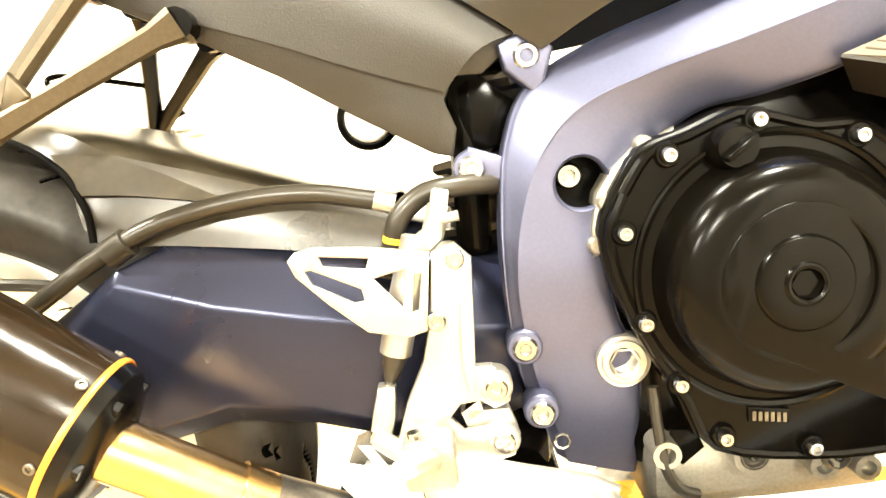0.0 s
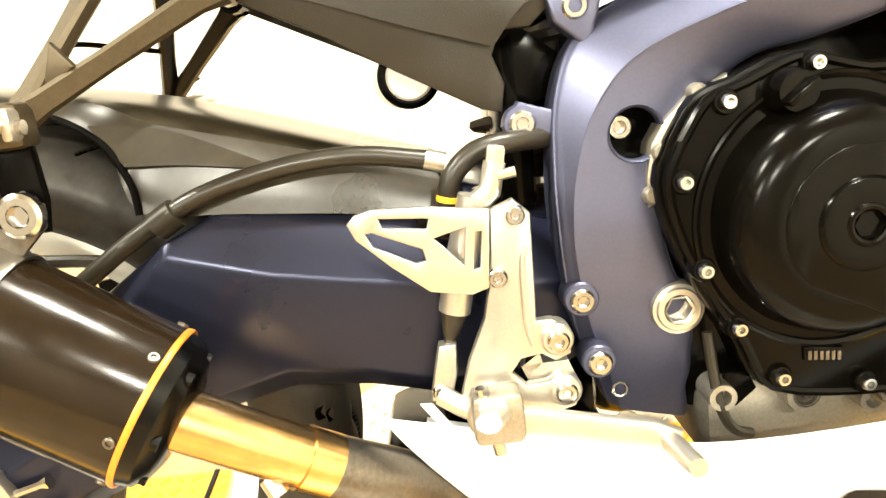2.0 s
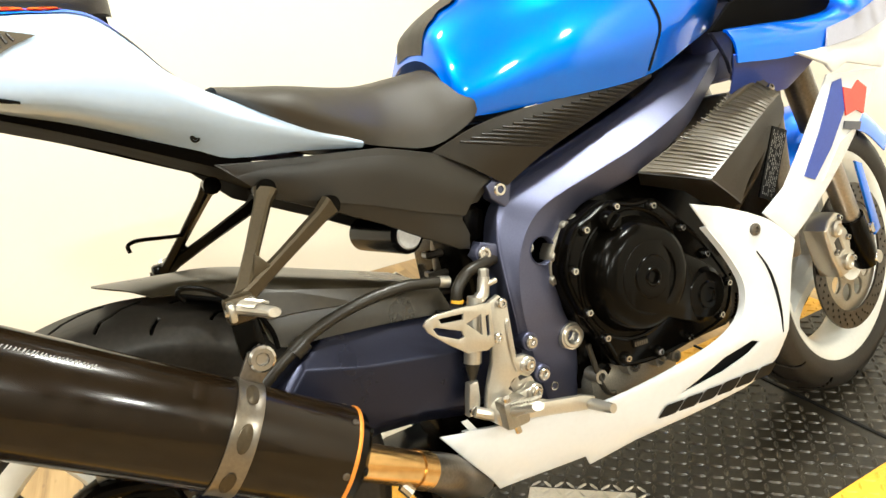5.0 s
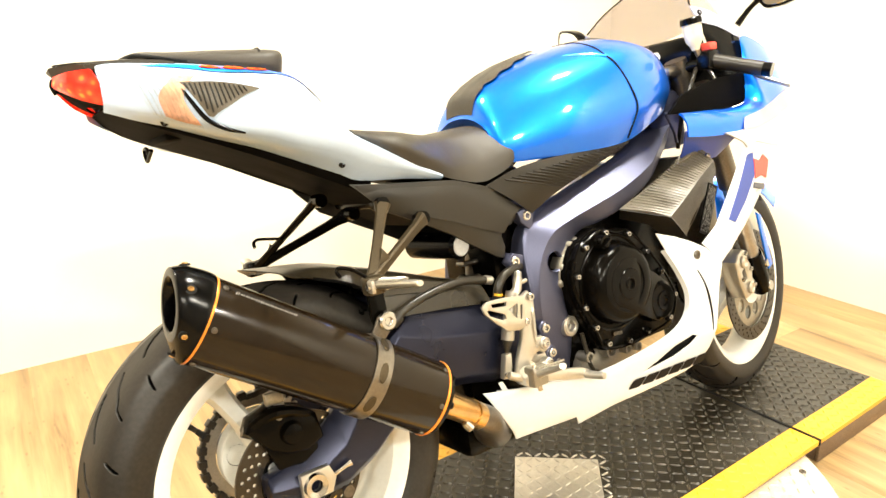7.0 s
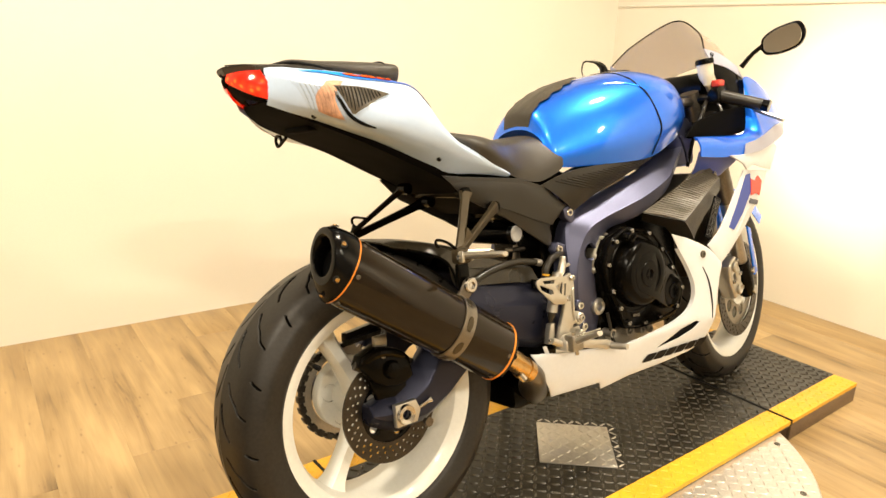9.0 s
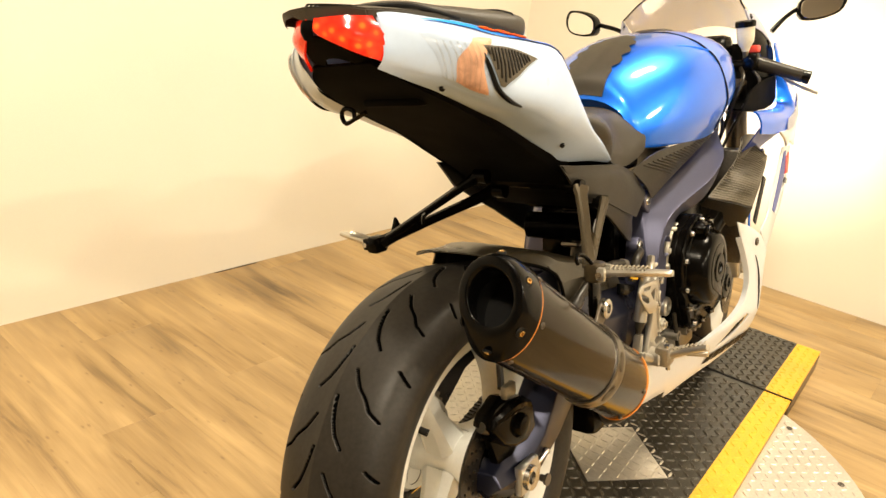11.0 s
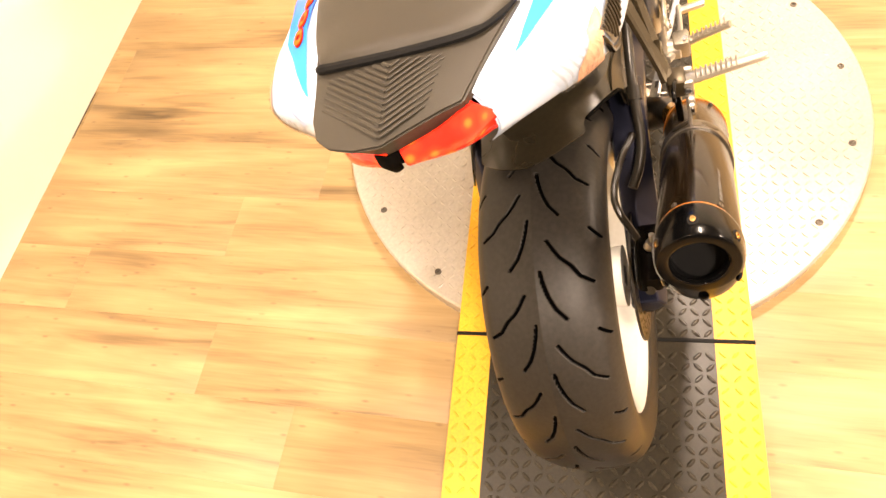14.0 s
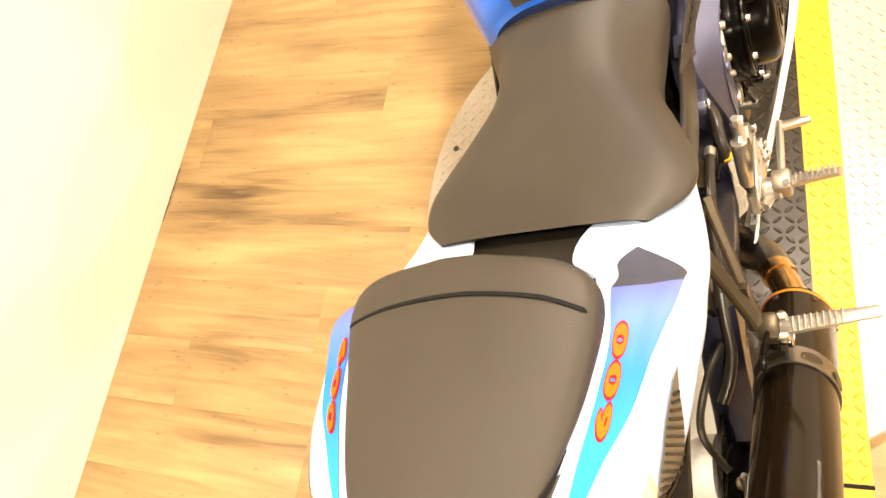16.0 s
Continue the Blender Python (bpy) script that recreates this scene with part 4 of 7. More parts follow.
# passenger foot rests
for sgn in (-1, 1):
    pb = new("passenger_foot_rest")
    pb.parent = bike
    tagged(pb, "dark alloy passenger foot rest bracket with a silver peg")
    K = Vector((0.138, -0.196, 0.612) if sgn < 0 else (0.103, 0.220, 0.623))        # the knuckle
    for leg, top_ in (("front_leg", (0.283, -0.146, 0.692) if sgn < 0 else (0.246, 0.050, 0.708)), ("rear_leg", (0.213, -0.136, 0.729) if sgn < 0 else (0.180, 0.044, 0.744))):
        t0, t1 = Vector(top_), K + Vector((0.004, -sgn * 0.010, 0.004))
        d_ = (t1 - t0).normalized()
        w_ = Vector((0.62, -0.35 * sgn, -0.70)) if leg == "front_leg" else Vector((0.80, 0.0, 0.45))
        w_ = (w_ - d_ * w_.dot(d_)).normalized()
        n_ = d_.cross(w_)
        bar = bmesh.new()
        rings = []
        for f, a_, c_ in ((0.0, 0.0140, 0.008), (0.12, 0.0096, 0.0068), (0.55, 0.0082, 0.0060), (0.88, 0.0090, 0.0064), (1.0, 0.0120, 0.0080)):
            q = t0.lerp(t1, f)
            rings.append([bar.verts.new(q + w_ * (a_ * u) + n_ * (c_ * v)) for u, v in ((-1, -0.55), (-0.68, -1), (0.68, -1), (1, -0.55), (1, 0.55), (0.68, 1), (-0.68, 1), (-1, 0.55))])
        for r0, r1 in zip(rings, rings[1:]):
            for i in range(8):
                bar.faces.new((r0[i], r0[(i + 1) % 8], r1[(i + 1) % 8], r1[i]))
        bar.faces.new(rings[0][::-1])
        bar.faces.new(rings[-1])
        bmesh.ops.recalc_face_normals(bar, faces=bar.faces)
        # right bracket brown as if lit, left one black as if in shade
        part(leg, bar, BRONZE if sgn < 0 else ENGBLACK, pb)
        part("mounting_boss", rod([t0 + Vector((0, sgn * 0.004, 0)), t0 - Vector((0, sgn * 0.022, 0))], 0.0125, 12, 1), ENGBLACK, pb)
    part("web", plate([(0.160, 0.632), (0.186, 0.646), (0.172, 0.664)] if sgn < 0 else [(0.125, 0.640), (0.150, 0.650), (0.138, 0.668)], *sorted((K.y - sgn * 0.022, K.y - sgn * 0.014)), bevel=0.002), BRONZE if sgn < 0 else ENGBLACK, pb)
    part("knuckle", boxed(K.x - 0.017, K.x + 0.017, K.y - 0.013, K.y + 0.013, K.z - 0.016, K.z + 0.015, 0.006), BRONZE if sgn < 0 else ENGBLACK, pb)
    for off_ in (-0.012, 0.012):
        part("clevis_ear", boxed(K.x + off_ - 0.004, K.x + off_ + 0.004, *sorted((K.y, K.y + sgn * 0.022)), K.z - 0.011, K.z + 0.011, 0.003), SILVER if sgn < 0 else ENGBLACK, pb)
    part("pivot_pin", rod([K + Vector((-0.020, sgn * 0.014, 0)), K + Vector((0.020, sgn * 0.014, -0.002))], 0.005, 10, 1), CHROME, pb)
    hook = [K + Vector(d) for d in ((-0.008, 0, 0.012), (-0.030, 0.002, 0.030), (-0.052, 0.003, 0.038), (-0.058, 0.003, 0.033), (-0.053, 0.003, 0.024))]
    if sgn > 0:
        hook = [(0.140, 0.132, 0.679), (0.105, 0.105, 0.686), (0.072, 0.082, 0.692), (0.058, 0.072, 0.689), (0.058, 0.072, 0.679)]
    part("hook", rod(hook, 0.003, 8), ENGBLACK, pb)
    tip = Vector((0.150, -0.312, 0.620)) if sgn < 0 else Vector((0.121, 0.326, 0.629))
    base = K + Vector((0, sgn * 0.012, 0.001))
    along = tip - base
    peg = bmesh.new()
    tube(peg, [base, base.lerp(tip, 0.12), base.lerp(tip, 0.55), base.lerp(tip, 0.96), tip], [0.009, 0.011, 0.0095, 0.0078, 0.005], 12, 4, 0.7)
    part("peg", peg, SILVER, pb, "silver ribbed peg")
    for k in range(9):
        q = base + along * (0.14 + 0.062 * k)
        part("peg_rib", rod([q + Vector((-0.0085, 0, 0.006)), q + Vector((-0.004, 0, 0.0092)), q + Vector((0.004, 0, 0.0092)), q + Vector((0.0085, 0, 0.006))], 0.0016, 6, 1), SILVER, pb)
    if sgn < 0:
        part("hanger", plate([(0.124, 0.604), (0.152, 0.604), (0.154, 0.56), (0.150, 0.538), (0.128, 0.538), (0.124, 0.56)], -0.199, -0.190, bevel=0.002), ENGBLACK, pb)

# frame
SPAR = [(0.545, 0.318, 0.612, 0.300), (0.531, 0.362, 0.615, 0.350), (0.518, 0.396, 0.613, 0.406), (0.512, 0.434, 0.597, 0.444), (0.509, 0.480, 0.589, 0.481), (0.510, 0.530, 0.593, 0.520), (0.517, 0.585, 0.606, 0.548), (0.538, 0.628, 0.630, 0.576), (0.588, 0.657, 0.665, 0.598),
        (0.666, 0.683, 0.708, 0.606), (0.756, 0.712, 0.768, 0.624), (0.848, 0.742, 0.862, 0.663), (0.923, 0.767, 0.950, 0.700), (1.0, 0.795, 1.030, 0.735), (1.07, 0.812, 1.088, 0.772)]


def spar(hole):
    """The spar and pivot plate: a face with a sloping upper facet, from outer edge to inner edge."""
    rows = []
    for k, (xo, zo, xi, zi) in enumerate(SPAR):
        x, z = (xo + xi) / 2, (zo + zi) / 2
        w = 0.154 + 0.036 * math.exp(-((x - 0.80) / 0.15) ** 2) - 0.06 * max(0, (x - 0.88) / 0.2) - 0.26 * max(0, 0.455 - z)
        g = min(1.0, max(0.12, (k - 4) / 4))
        rows.append([(xo + (xi - xo) * f, -w + d, zo + (zi - zo) * f) for f, d in ((0.0, 0.065), (0.0, 0.012 + 0.042 * g), (0.03, 0.006 + 0.040 * g), (0.10, 0.002 + 0.034 * g), (0.11 + 0.36 * g, 0.0020), (0.13 + 0.37 * g, 0.0), (0.75, 0.006 * g), (0.94, 0.0015 + 0.0105 * g), (0.985, 0.006 + 0.0105 * g), (1.0, 0.012 + 0.010 * g), (1.0, 0.058))])
    bm = patch(rows, 12 if hole else 5, 6 if hole else 3)
    if hole:
        at = lambda p: math.hypot(p.x - 0.571, p.z - 0.552)
        bmesh.ops.delete(bm, geom=[f for f in bm.faces if at(f.calc_center_median()) < 0.0200 and f.calc_center_median().y < -0.13], context="FACES")
        for v in bm.verts:
            if v.is_boundary and at(v.co) < 0.03 and v.co.y < -0.13:
                k = 0.0203 / at(v.co)
                v.co.x, v.co.z = 0.571 + (v.co.x - 0.571) * k, 0.552 + (v.co.z - 0.552) * k
    return bm


fr = part("main_frame", spar(True), FRAMENAVY, bike, "dark navy satin twin-spar frame", angle=60)
part("left_spar", flip(spar(False)), FRAMENAVY, fr, angle=60)
part("well_lip", lathe([(0.0192, -0.012), (0.0192, -0.0035), (0.0200, -0.0012), (0.0212, 0.0002), (0.0216, -0.002)], (0.571, -0.1576, 0.552), (0, -1, 0), 48), FRAMENAVY, fr)
part("head_block", boxed(0.98, 1.12, -0.105, 0.105, 0.72, 0.86, 0.02), FRAMENAVY, fr)
part("frame_joint", rod([(0.985, -0.143, 0.806), (1.02, -0.135, 0.765), (1.035, -0.13, 0.735)], 0.004, 8), FRAMENAVY, fr)
well = lathe([(0.0195, 0.004), (0.0195, -0.04), (0.0, -0.04)], (0.571, -0.150, 0.552), (0, -1, 0), 24)
part("mount_well", well, ENGBLACK, fr)
part("mount_bolt", bolt(bmesh.new(), (0.566, -0.118, 0.556), 0.0105, 0.012), CHROME, fr)
pv = part("swingarm_pivot", lathe([(0.0, -0.008), (0.0112, -0.008), (0.0112, 0.0062), (0.0124, 0.0072), (0.0168, 0.0072), (0.0180, 0.0052), (0.0205, 0.0046), (0.0215, -0.012)], (0.597, -0.148, 0.411), (0, -1, 0), 40), SILVER, fr, "silver pivot nut with a hexagon recess")
part("hexagon", lathe([(0.0124, 0.0076), (0.0104, 0.0066), (0.0102, -0.006), (0.0055, -0.0062), (0.0050, -0.014), (0.0, -0.014)], (0.597, -0.148, 0.411), (0, -1, 0), 6), SILVER, pv)
lug = plate([(0.517, 0.660), (0.545, 0.672), (0.560, 0.655), (0.548, 0.615), (0.520, 0.595), (0.518, 0.575), (0.490, 0.585), (0.476, 0.567), (0.488, 0.552), (0.511, 0.550), (0.520, 0.53), (0.535, 0.56), (0.545, 0.62), (0.522, 0.64)], -0.128, -0.105, [], 0.005, 3)
part("rear_lug", lug, FRAMENAVY, fr)
for p_ in ((0.539, -0.120, 0.650), (0.491, -0.124, 0.568)):
    part("lug_boss", lathe([(0.0, 0.004), (0.0135, 0.004), (0.0148, 0.0), (0.0148, -0.01)], p_, (0, -1, 0), 24), FRAMENAVY, fr)
    part("lug_bolt", bolt(bmesh.new(), (p_[0], p_[1] - 0.003, p_[2]), 0.0105, 0.007), CHROME, fr)

# inner works behind the frame opening
part("inner_fender", boxed(0.475, 0.505, -0.085, 0.085, 0.49, 0.67, 0.01), ENGBLACK, fr)
part("inner_bracket", plate([(0.475, 0.63), (0.50, 0.645), (0.53, 0.62), (0.52, 0.585), (0.495, 0.578)], -0.085, -0.075, bevel=0.002), ENGBLACK, fr)
part("cylinder_block", boxed(0.60, 0.97, -0.135, 0.135, 0.30, 0.64, 0.03), ENGBLACK, fr, "black engine block")
shock = part("shock_absorber", lathe([(0.0, 0.03), (0.022, 0.03), (0.027, 0.024), (0.027, -0.11), (0.0, -0.11)], (0.405, -0.045, 0.615), (0.1, -1, 0), 28), GLOSSBLACK, bike, "shock absorber reservoir with a pale cap")
part("cap", lathe([(0.0, 0.033), (0.018, 0.033), (0.020, 0.0305)], (0.405, -0.045, 0.615), (0.1, -1, 0), 28), GREYPRINT, shock)
part("shock_body", rod([(0.515, 0.0, 0.66), (0.50, 0.0, 0.45)], 0.035, 20, 1), GUNMETAL, shock)
part("spring", rod([(0.512 - 0.015 * k / 40 + 0.044 * math.sin(k * 0.9), 0.044 * math.cos(k * 0.9), 0.65 - 0.0045 * k) for k in range(40)], 0.006, 6, 1), GUNMETAL, shock)
part("linkage", boxed(0.40, 0.55, -0.05, 0.05, 0.27, 0.34, 0.015), ENGBLACK, shock)

# engine covers
eng = new("engine")
eng.parent = bike
tagged(eng, "satin black engine with silver cover screws")
COVER = [(0.593, 0.545), (0.612, 0.572), (0.640, 0.582), (0.675, 0.595), (0.700, 0.590), (0.727, 0.582), (0.765, 0.578), (0.812, 0.535), (0.855, 0.485), (0.893, 0.425), (0.900, 0.395), (0.872, 0.352),
         (0.79, 0.340), (0.723, 0.338), (0.655, 0.350), (0.634, 0.388), (0.614, 0.424), (0.592, 0.470), (0.582, 0.515)]
part("cover_base", plate(COVER, -0.186, -0.13, bevel=0.006, seg=3, smooth=3), ENGBLACK, eng)
CC = (0.699, 0.0, 0.481)
part("clutch_cover", lathe([(0.089, 0.180), (0.0865, 0.190), (0.0835, 0.205), (0.0805, 0.216), (0.074, 0.2238), (0.066, 0.2265), (0.0495, 0.2284), (0.0475, 0.2278), (0.0462, 0.2252), (0.0440, 0.2246), (0.0345, 0.2246), (0.0332, 0.2256), (0.0325, 0.2290), (0.0305, 0.2312), (0.0280, 0.2316), (0.0150, 0.2312), (0.0140, 0.2326), (0.0125, 0.2330), (0.0105, 0.2320)], CC, (0, -1, 0), 80), ENGBLACK, eng, "round satin black clutch cover")
part("cover_plug", lathe([(0.0105, 0.2320), (0.0092, 0.2280), (0.0, 0.2280)], CC, (0, -1, 0), 6), ENGBLACK, eng)
part("pickup_cover", lathe([(0.050, 0.180), (0.047, 0.196), (0.044, 0.202), (0.042, 0.212), (0.036, 0.2165), (0.022, 0.2175), (0.020, 0.2205), (0.012, 0.2205), (0.010, 0.2175), (0.0, 0.2175)], (0.814, 0, 0.416), (0, -1, 0), 48), ENGBLACK, eng)
bridge = [(CC[0] + 0.054 * math.cos(radians(a)), CC[2] + 0.054 * math.sin(radians(a))) for a in range(58, 236, 12)] + [(0.815 + 0.046 * math.cos(radians(a)), 0.416 + 0.046 * math.sin(radians(a))) for a in range(238, 424, 18)]
part("cover_bridge", plate(bridge, 0.0, 0.05, bevel=0.004, seg=3, cuts=1, warp=lambda x, y, z: (x, -float(np.interp(x, (0.62, 0.735, 0.80, 0.87), (0.2290, 0.2285, 0.209, 0.203))) + y, z)), ENGBLACK, eng, angle=50)
rim_line = cat([(x, -0.184, z) for x, z in (*COVER, COVER[0])], 3)
part("cover_rim", rod([Vector((CC[0] + (p.x - CC[0]) * 0.985, p.y, CC[2] + (p.z - CC[2]) * 0.985)) for p in rim_line], 0.0042, 8, 1), ENGBLACK, eng)
part("cover_flange", plate([(CC[0] + (x - CC[0]) * 1.03, CC[2] + (z - CC[2]) * 1.03) for x, z in COVER], -0.170, -0.13, bevel=0.003, seg=2, smooth=3), ENGBLACK, eng)
part("dome_lip", lathe([(0.1015, 0.184), (0.1005, 0.1885), (0.0985, 0.1895), (0.0955, 0.1885), (0.0945, 0.184)], CC, (0, -1, 0), 80), ENGBLACK, eng)
part("name_plate", plate([(0.677, 0.382), (0.707, 0.3785), (0.707, 0.3675), (0.677, 0.371)], -0.1885, -0.186, bevel=0.0008), ENGBLACK, eng)
bars = bmesh.new()
for k in range(6):
    box(bars, 0.680 + 0.0044 * k, 0.6825 + 0.0044 * k, -0.1892, -0.1886, 0.3715 - 0.0005 * k, 0.3785 - 0.0005 * k)
part("name_bars", bars, GUNMETAL, eng)
for x, z in ((0.625, 0.569), (0.593, 0.517), (0.605, 0.451), (0.628, 0.404), (0.659, 0.361), (0.723, 0.349), (0.686, 0.588), (0.755, 0.572), (0.807, 0.524), (0.849, 0.470), (0.888, 0.410), (0.862, 0.364), (0.789, 0.351)):
    part("screw_boss", lathe([(0.0092, 0.176), (0.0092, 0.188), (0.0080, 0.190), (0, 0.190)], (x, 0, z), (0, -1, 0), 20), ENGBLACK, eng)
    part("cover_screw", bolt(bmesh.new(), (x, -0.189, z), 0.0056, 0.007), CHROME, eng)
oc = part("oil_filler_cap", lathe([(0.0165, 0.180), (0.0165, 0.198), (0.0145, 0.2015), (0.0135, 0.206), (0.0, 0.2065)], (0.667, 0, 0.571), (0, -1, 0), 28), ENGBLACK, eng, "black oil filler cap with a grip bar")
part("grip", boxed(-0.0125, 0.0125, -0.0025, 0.0025, 0.0, 0.009, 0.0015, m=pose(0.667, -0.205, 0.571) @ Matrix.Rotation(radians(90), 4, "X") @ Matrix.Rotation(radians(38), 4, "Z")), ENGBLACK, oc)
part("gasket_casting", plate([(0.625, 0.580), (0.609, 0.575), (0.592, 0.560), (0.581, 0.543), (0.576, 0.518), (0.577, 0.495), (0.588, 0.50), (0.592, 0.522), (0.599, 0.543), (0.61, 0.559), (0.627, 0.566), (0.640, 0.578), (0.640, 0.588)], -0.158, -0.13, bevel=0.003), CAST, eng, "bare cast aluminium edge")
for x, z in ((0.617, 0.576), (0.588, 0.536), (0.580, 0.505)):
    part("casting_lug", lathe([(0.0, 0.162), (0.0055, 0.162), (0.0075, 0.159), (0.008, 0.14)], (x, 0, z), (0, -1, 0), 16), CAST, eng)
part("lower_case", boxed(0.615, 0.80, -0.150, 0.12, 0.262, 0.345, 0.018), CAST, eng, "bare cast aluminium lower crankcase")
for x, z, r in ((0.689, 0.334, 0.016), (0.742, 0.322, 0.011), (0.623, 0.339, 0.011), (0.775, 0.318, 0.010)):
    part("case_boss", lathe([(0.0, 0.158), (r * 0.55, 0.158), (r * 0.6, 0.170), (r, 0.170), (r, 0.14)], (x, 0, z), (0, -1, 0), 20), CAST, eng)
for x, z, r in ((0.689, 0.334, 0.0085), (0.752, 0.329, 0.0075)):
    part("case_plug", lathe([(r * 1.5, 0.160), (r * 1.5, 0.169), (r * 1.2, 0.171), (r, 0.166), (0.0, 0.166)], (x, 0, z), (0, -1, 0), 20), GUNMETAL, eng)
    part("plug_bolt", bolt(bmesh.new(), (x, -0.167, z), r * 0.55, 0.005), CHROME, eng)
# thin black plates on the casting stand in for shaded pockets
for pts in ([(0.632, 0.352), (0.650, 0.352), (0.657, 0.336), (0.640, 0.322), (0.628, 0.330)], [(0.700, 0.340), (0.725, 0.340), (0.722, 0.322), (0.703, 0.322)], [(0.770, 0.338), (0.792, 0.338), (0.786, 0.322), (0.772, 0.322)]):
    part("case_pocket", plate(pts, -0.1525, -0.146, bevel=0.001), ENGBLACK, eng)
part("drain_hose", rod([(0.616, -0.160, 0.392), (0.618, -0.164, 0.36), (0.622, -0.166, 0.330), (0.632, -0.165, 0.310), (0.648, -0.16, 0.301)], 0.0045, 10), HOSE, eng)
part("water_pipe", rod([(0.58, -0.10, 0.60), (0.60, -0.11, 0.64), (0.66, -0.1, 0.66)], 0.014, 12), HOSE, eng)

# rider's foot rest, heel guard, brake pedal
rest = new("rider_foot_rest")
rest.parent = bike
tagged(rest, "silver rear-set foot rest with heel guard and brake pedal")
BRK = [(0.456, 0.512), (0.473, 0.518), (0.485, 0.506), (0.483, 0.444), (0.482, 0.424), (0.494, 0.424), (0.508, 0.410), (0.506, 0.394), (0.494, 0.389), (0.484, 0.396), (0.468, 0.394), (0.460, 0.384), (0.470, 0.373), (0.486, 0.374), (0.498, 0.379), (0.512, 0.368),
       (0.507, 0.351), (0.490, 0.346), (0.462, 0.352), (0.434, 0.345), (0.419, 0.370), (0.428, 0.398), (0.443, 0.430), (0.450, 0.458)]
part("bracket", plate(BRK, -0.176, -0.165, bevel=0.003), SILVER, rest)
part("bracket_rib", rod([(0.480, -0.177, 0.482), (0.4755, -0.177, 0.470), (0.474, -0.177, 0.425), (0.478, -0.177, 0.405)], 0.0022, 8), SILVER, rest)
GUARD = [(0.352, 0.515), (0.358, 0.521), (0.371, 0.524), (0.412, 0.521), (0.455, 0.514), (0.449, 0.456), (0.436, 0.452), (0.406, 0.458), (0.380, 0.480), (0.357, 0.503)]
G_HOLES = [[(0.375, 0.5165), (0.411, 0.5125), (0.4085, 0.505), (0.3775, 0.5095)], [(0.3645, 0.5065), (0.369, 0.507), (0.404, 0.4905), (0.4055, 0.482), (0.398, 0.481), (0.369, 0.4965)],
           [(0.413, 0.4975), (0.4365, 0.503), (0.4325, 0.4755)], [(0.4435, 0.4985), (0.448, 0.4985), (0.444, 0.472), (0.4395, 0.471)]]
part("heel_guard", plate(GUARD, -0.184, -0.1795, G_HOLES, 0.0014, 2), SILVER, rest, "pierced silver heel guard")
for x, z in ((0.473, 0.507), (0.456, 0.462)):
    part("guard_bolt", bolt(bmesh.new(), (x, -0.180, z), 0.0072, 0.005), CHROME, rest)
for x, z in ((0.496, 0.408), (0.499, 0.366)):
    part("boss", lathe([(0.0125, 0.16), (0.0125, 0.179), (0.0110, 0.181), (0, 0.181)], (x, 0, z), (0, -1, 0), 24), SILVER, rest)
    part("bracket_bolt", bolt(bmesh.new(), (x, -0.180, z), 0.0085, 0.006), CHROME, rest)
hanger = plate([(0.470, 0.385), (0.478, 0.410), (0.496, 0.434), (0.507, 0.443), (0.511, 0.434), (0.506, 0.415), (0.509, 0.400), (0.505, 0.385), (0.511, 0.368), (0.500, 0.350), (0.475, 0.356)], -0.165, -0.150, [[(0.468, 0.384), (0.483, 0.394), (0.485, 0.385), (0.472, 0.373)]], 0.004)
part("frame_plate", hanger, SILVER, rest)
for x, z in ((0.521, 0.429), (0.531, 0.376)):
    part("bolt_boss", lathe([(0.0140, -0.02), (0.0140, 0.004), (0.0125, 0.006), (0.0, 0.006)], (x, -0.150, z), (0, -1, 0), 24), FRAMENAVY, rest, "navy boss on the frame")
    part("frame_bolt", bolt(bmesh.new(), (x, -0.155, z), 0.0098, 0.007), CHROME, rest)
mc = part("master_cylinder", rod([(0.446, -0.162, 0.522), (0.430, -0.160, 0.468), (0.4215, -0.159, 0.434)], [0.0120, 0.0125, 0.0125], 20, 1), SILVER, rest, "silver brake master cylinder")
part("cylinder_head", rod([(0.464, -0.163, 0.545), (0.458, -0.163, 0.524), (0.447, -0.162, 0.515)], [0.0085, 0.0090, 0.0095], 14, 1), SILVER, mc)
part("banjo_bolt", lathe([(0.0075, -0.004), (0.0075, 0.010), (0.006, 0.012), (0, 0.012)], (0.464, -0.163, 0.545), (0.2, 0, 1), 6), SILVER, mc)
part("switch", rod([(0.464, -0.168, 0.535), (0.478, -0.169, 0.537)], 0.004, 8, 1), SILVER, mc)
part("rubber_boot", rod([(0.4215, -0.159, 0.434), (0.4185, -0.159, 0.424), (0.4155, -0.159, 0.412)], [0.0105, 0.0085, 0.005], 16, 2), HOSE, mc)
part("push_rod", rod([(0.4165, -0.159, 0.416), (0.411, -0.160, 0.396)], 0.0042, 10, 1), GUNMETAL, mc)
part("clevis", plate([(0.406, 0.410), (0.420, 0.410), (0.418, 0.385), (0.411, 0.362), (0.395, 0.365), (0.400, 0.388)], -0.168, -0.152, bevel=0.003), SILVER, mc)
part("clevis_pin", bolt(bmesh.new(), (0.403, -0.167, 0.372), 0.006, 0.004), CHROME, mc)
part("pivot_boss", lathe([(0.019, 0.165), (0.019, 0.196), (0.0165, 0.199), (0.0, 0.199)], (0.440, 0, 0.360), (0, -1, 0), 24), SILVER, rest)
part("pedal_link", rod([(0.403, -0.172, 0.372), (0.422, -0.180, 0.362), (0.440, -0.185, 0.358)], 0.008, 10), SILVER, rest)
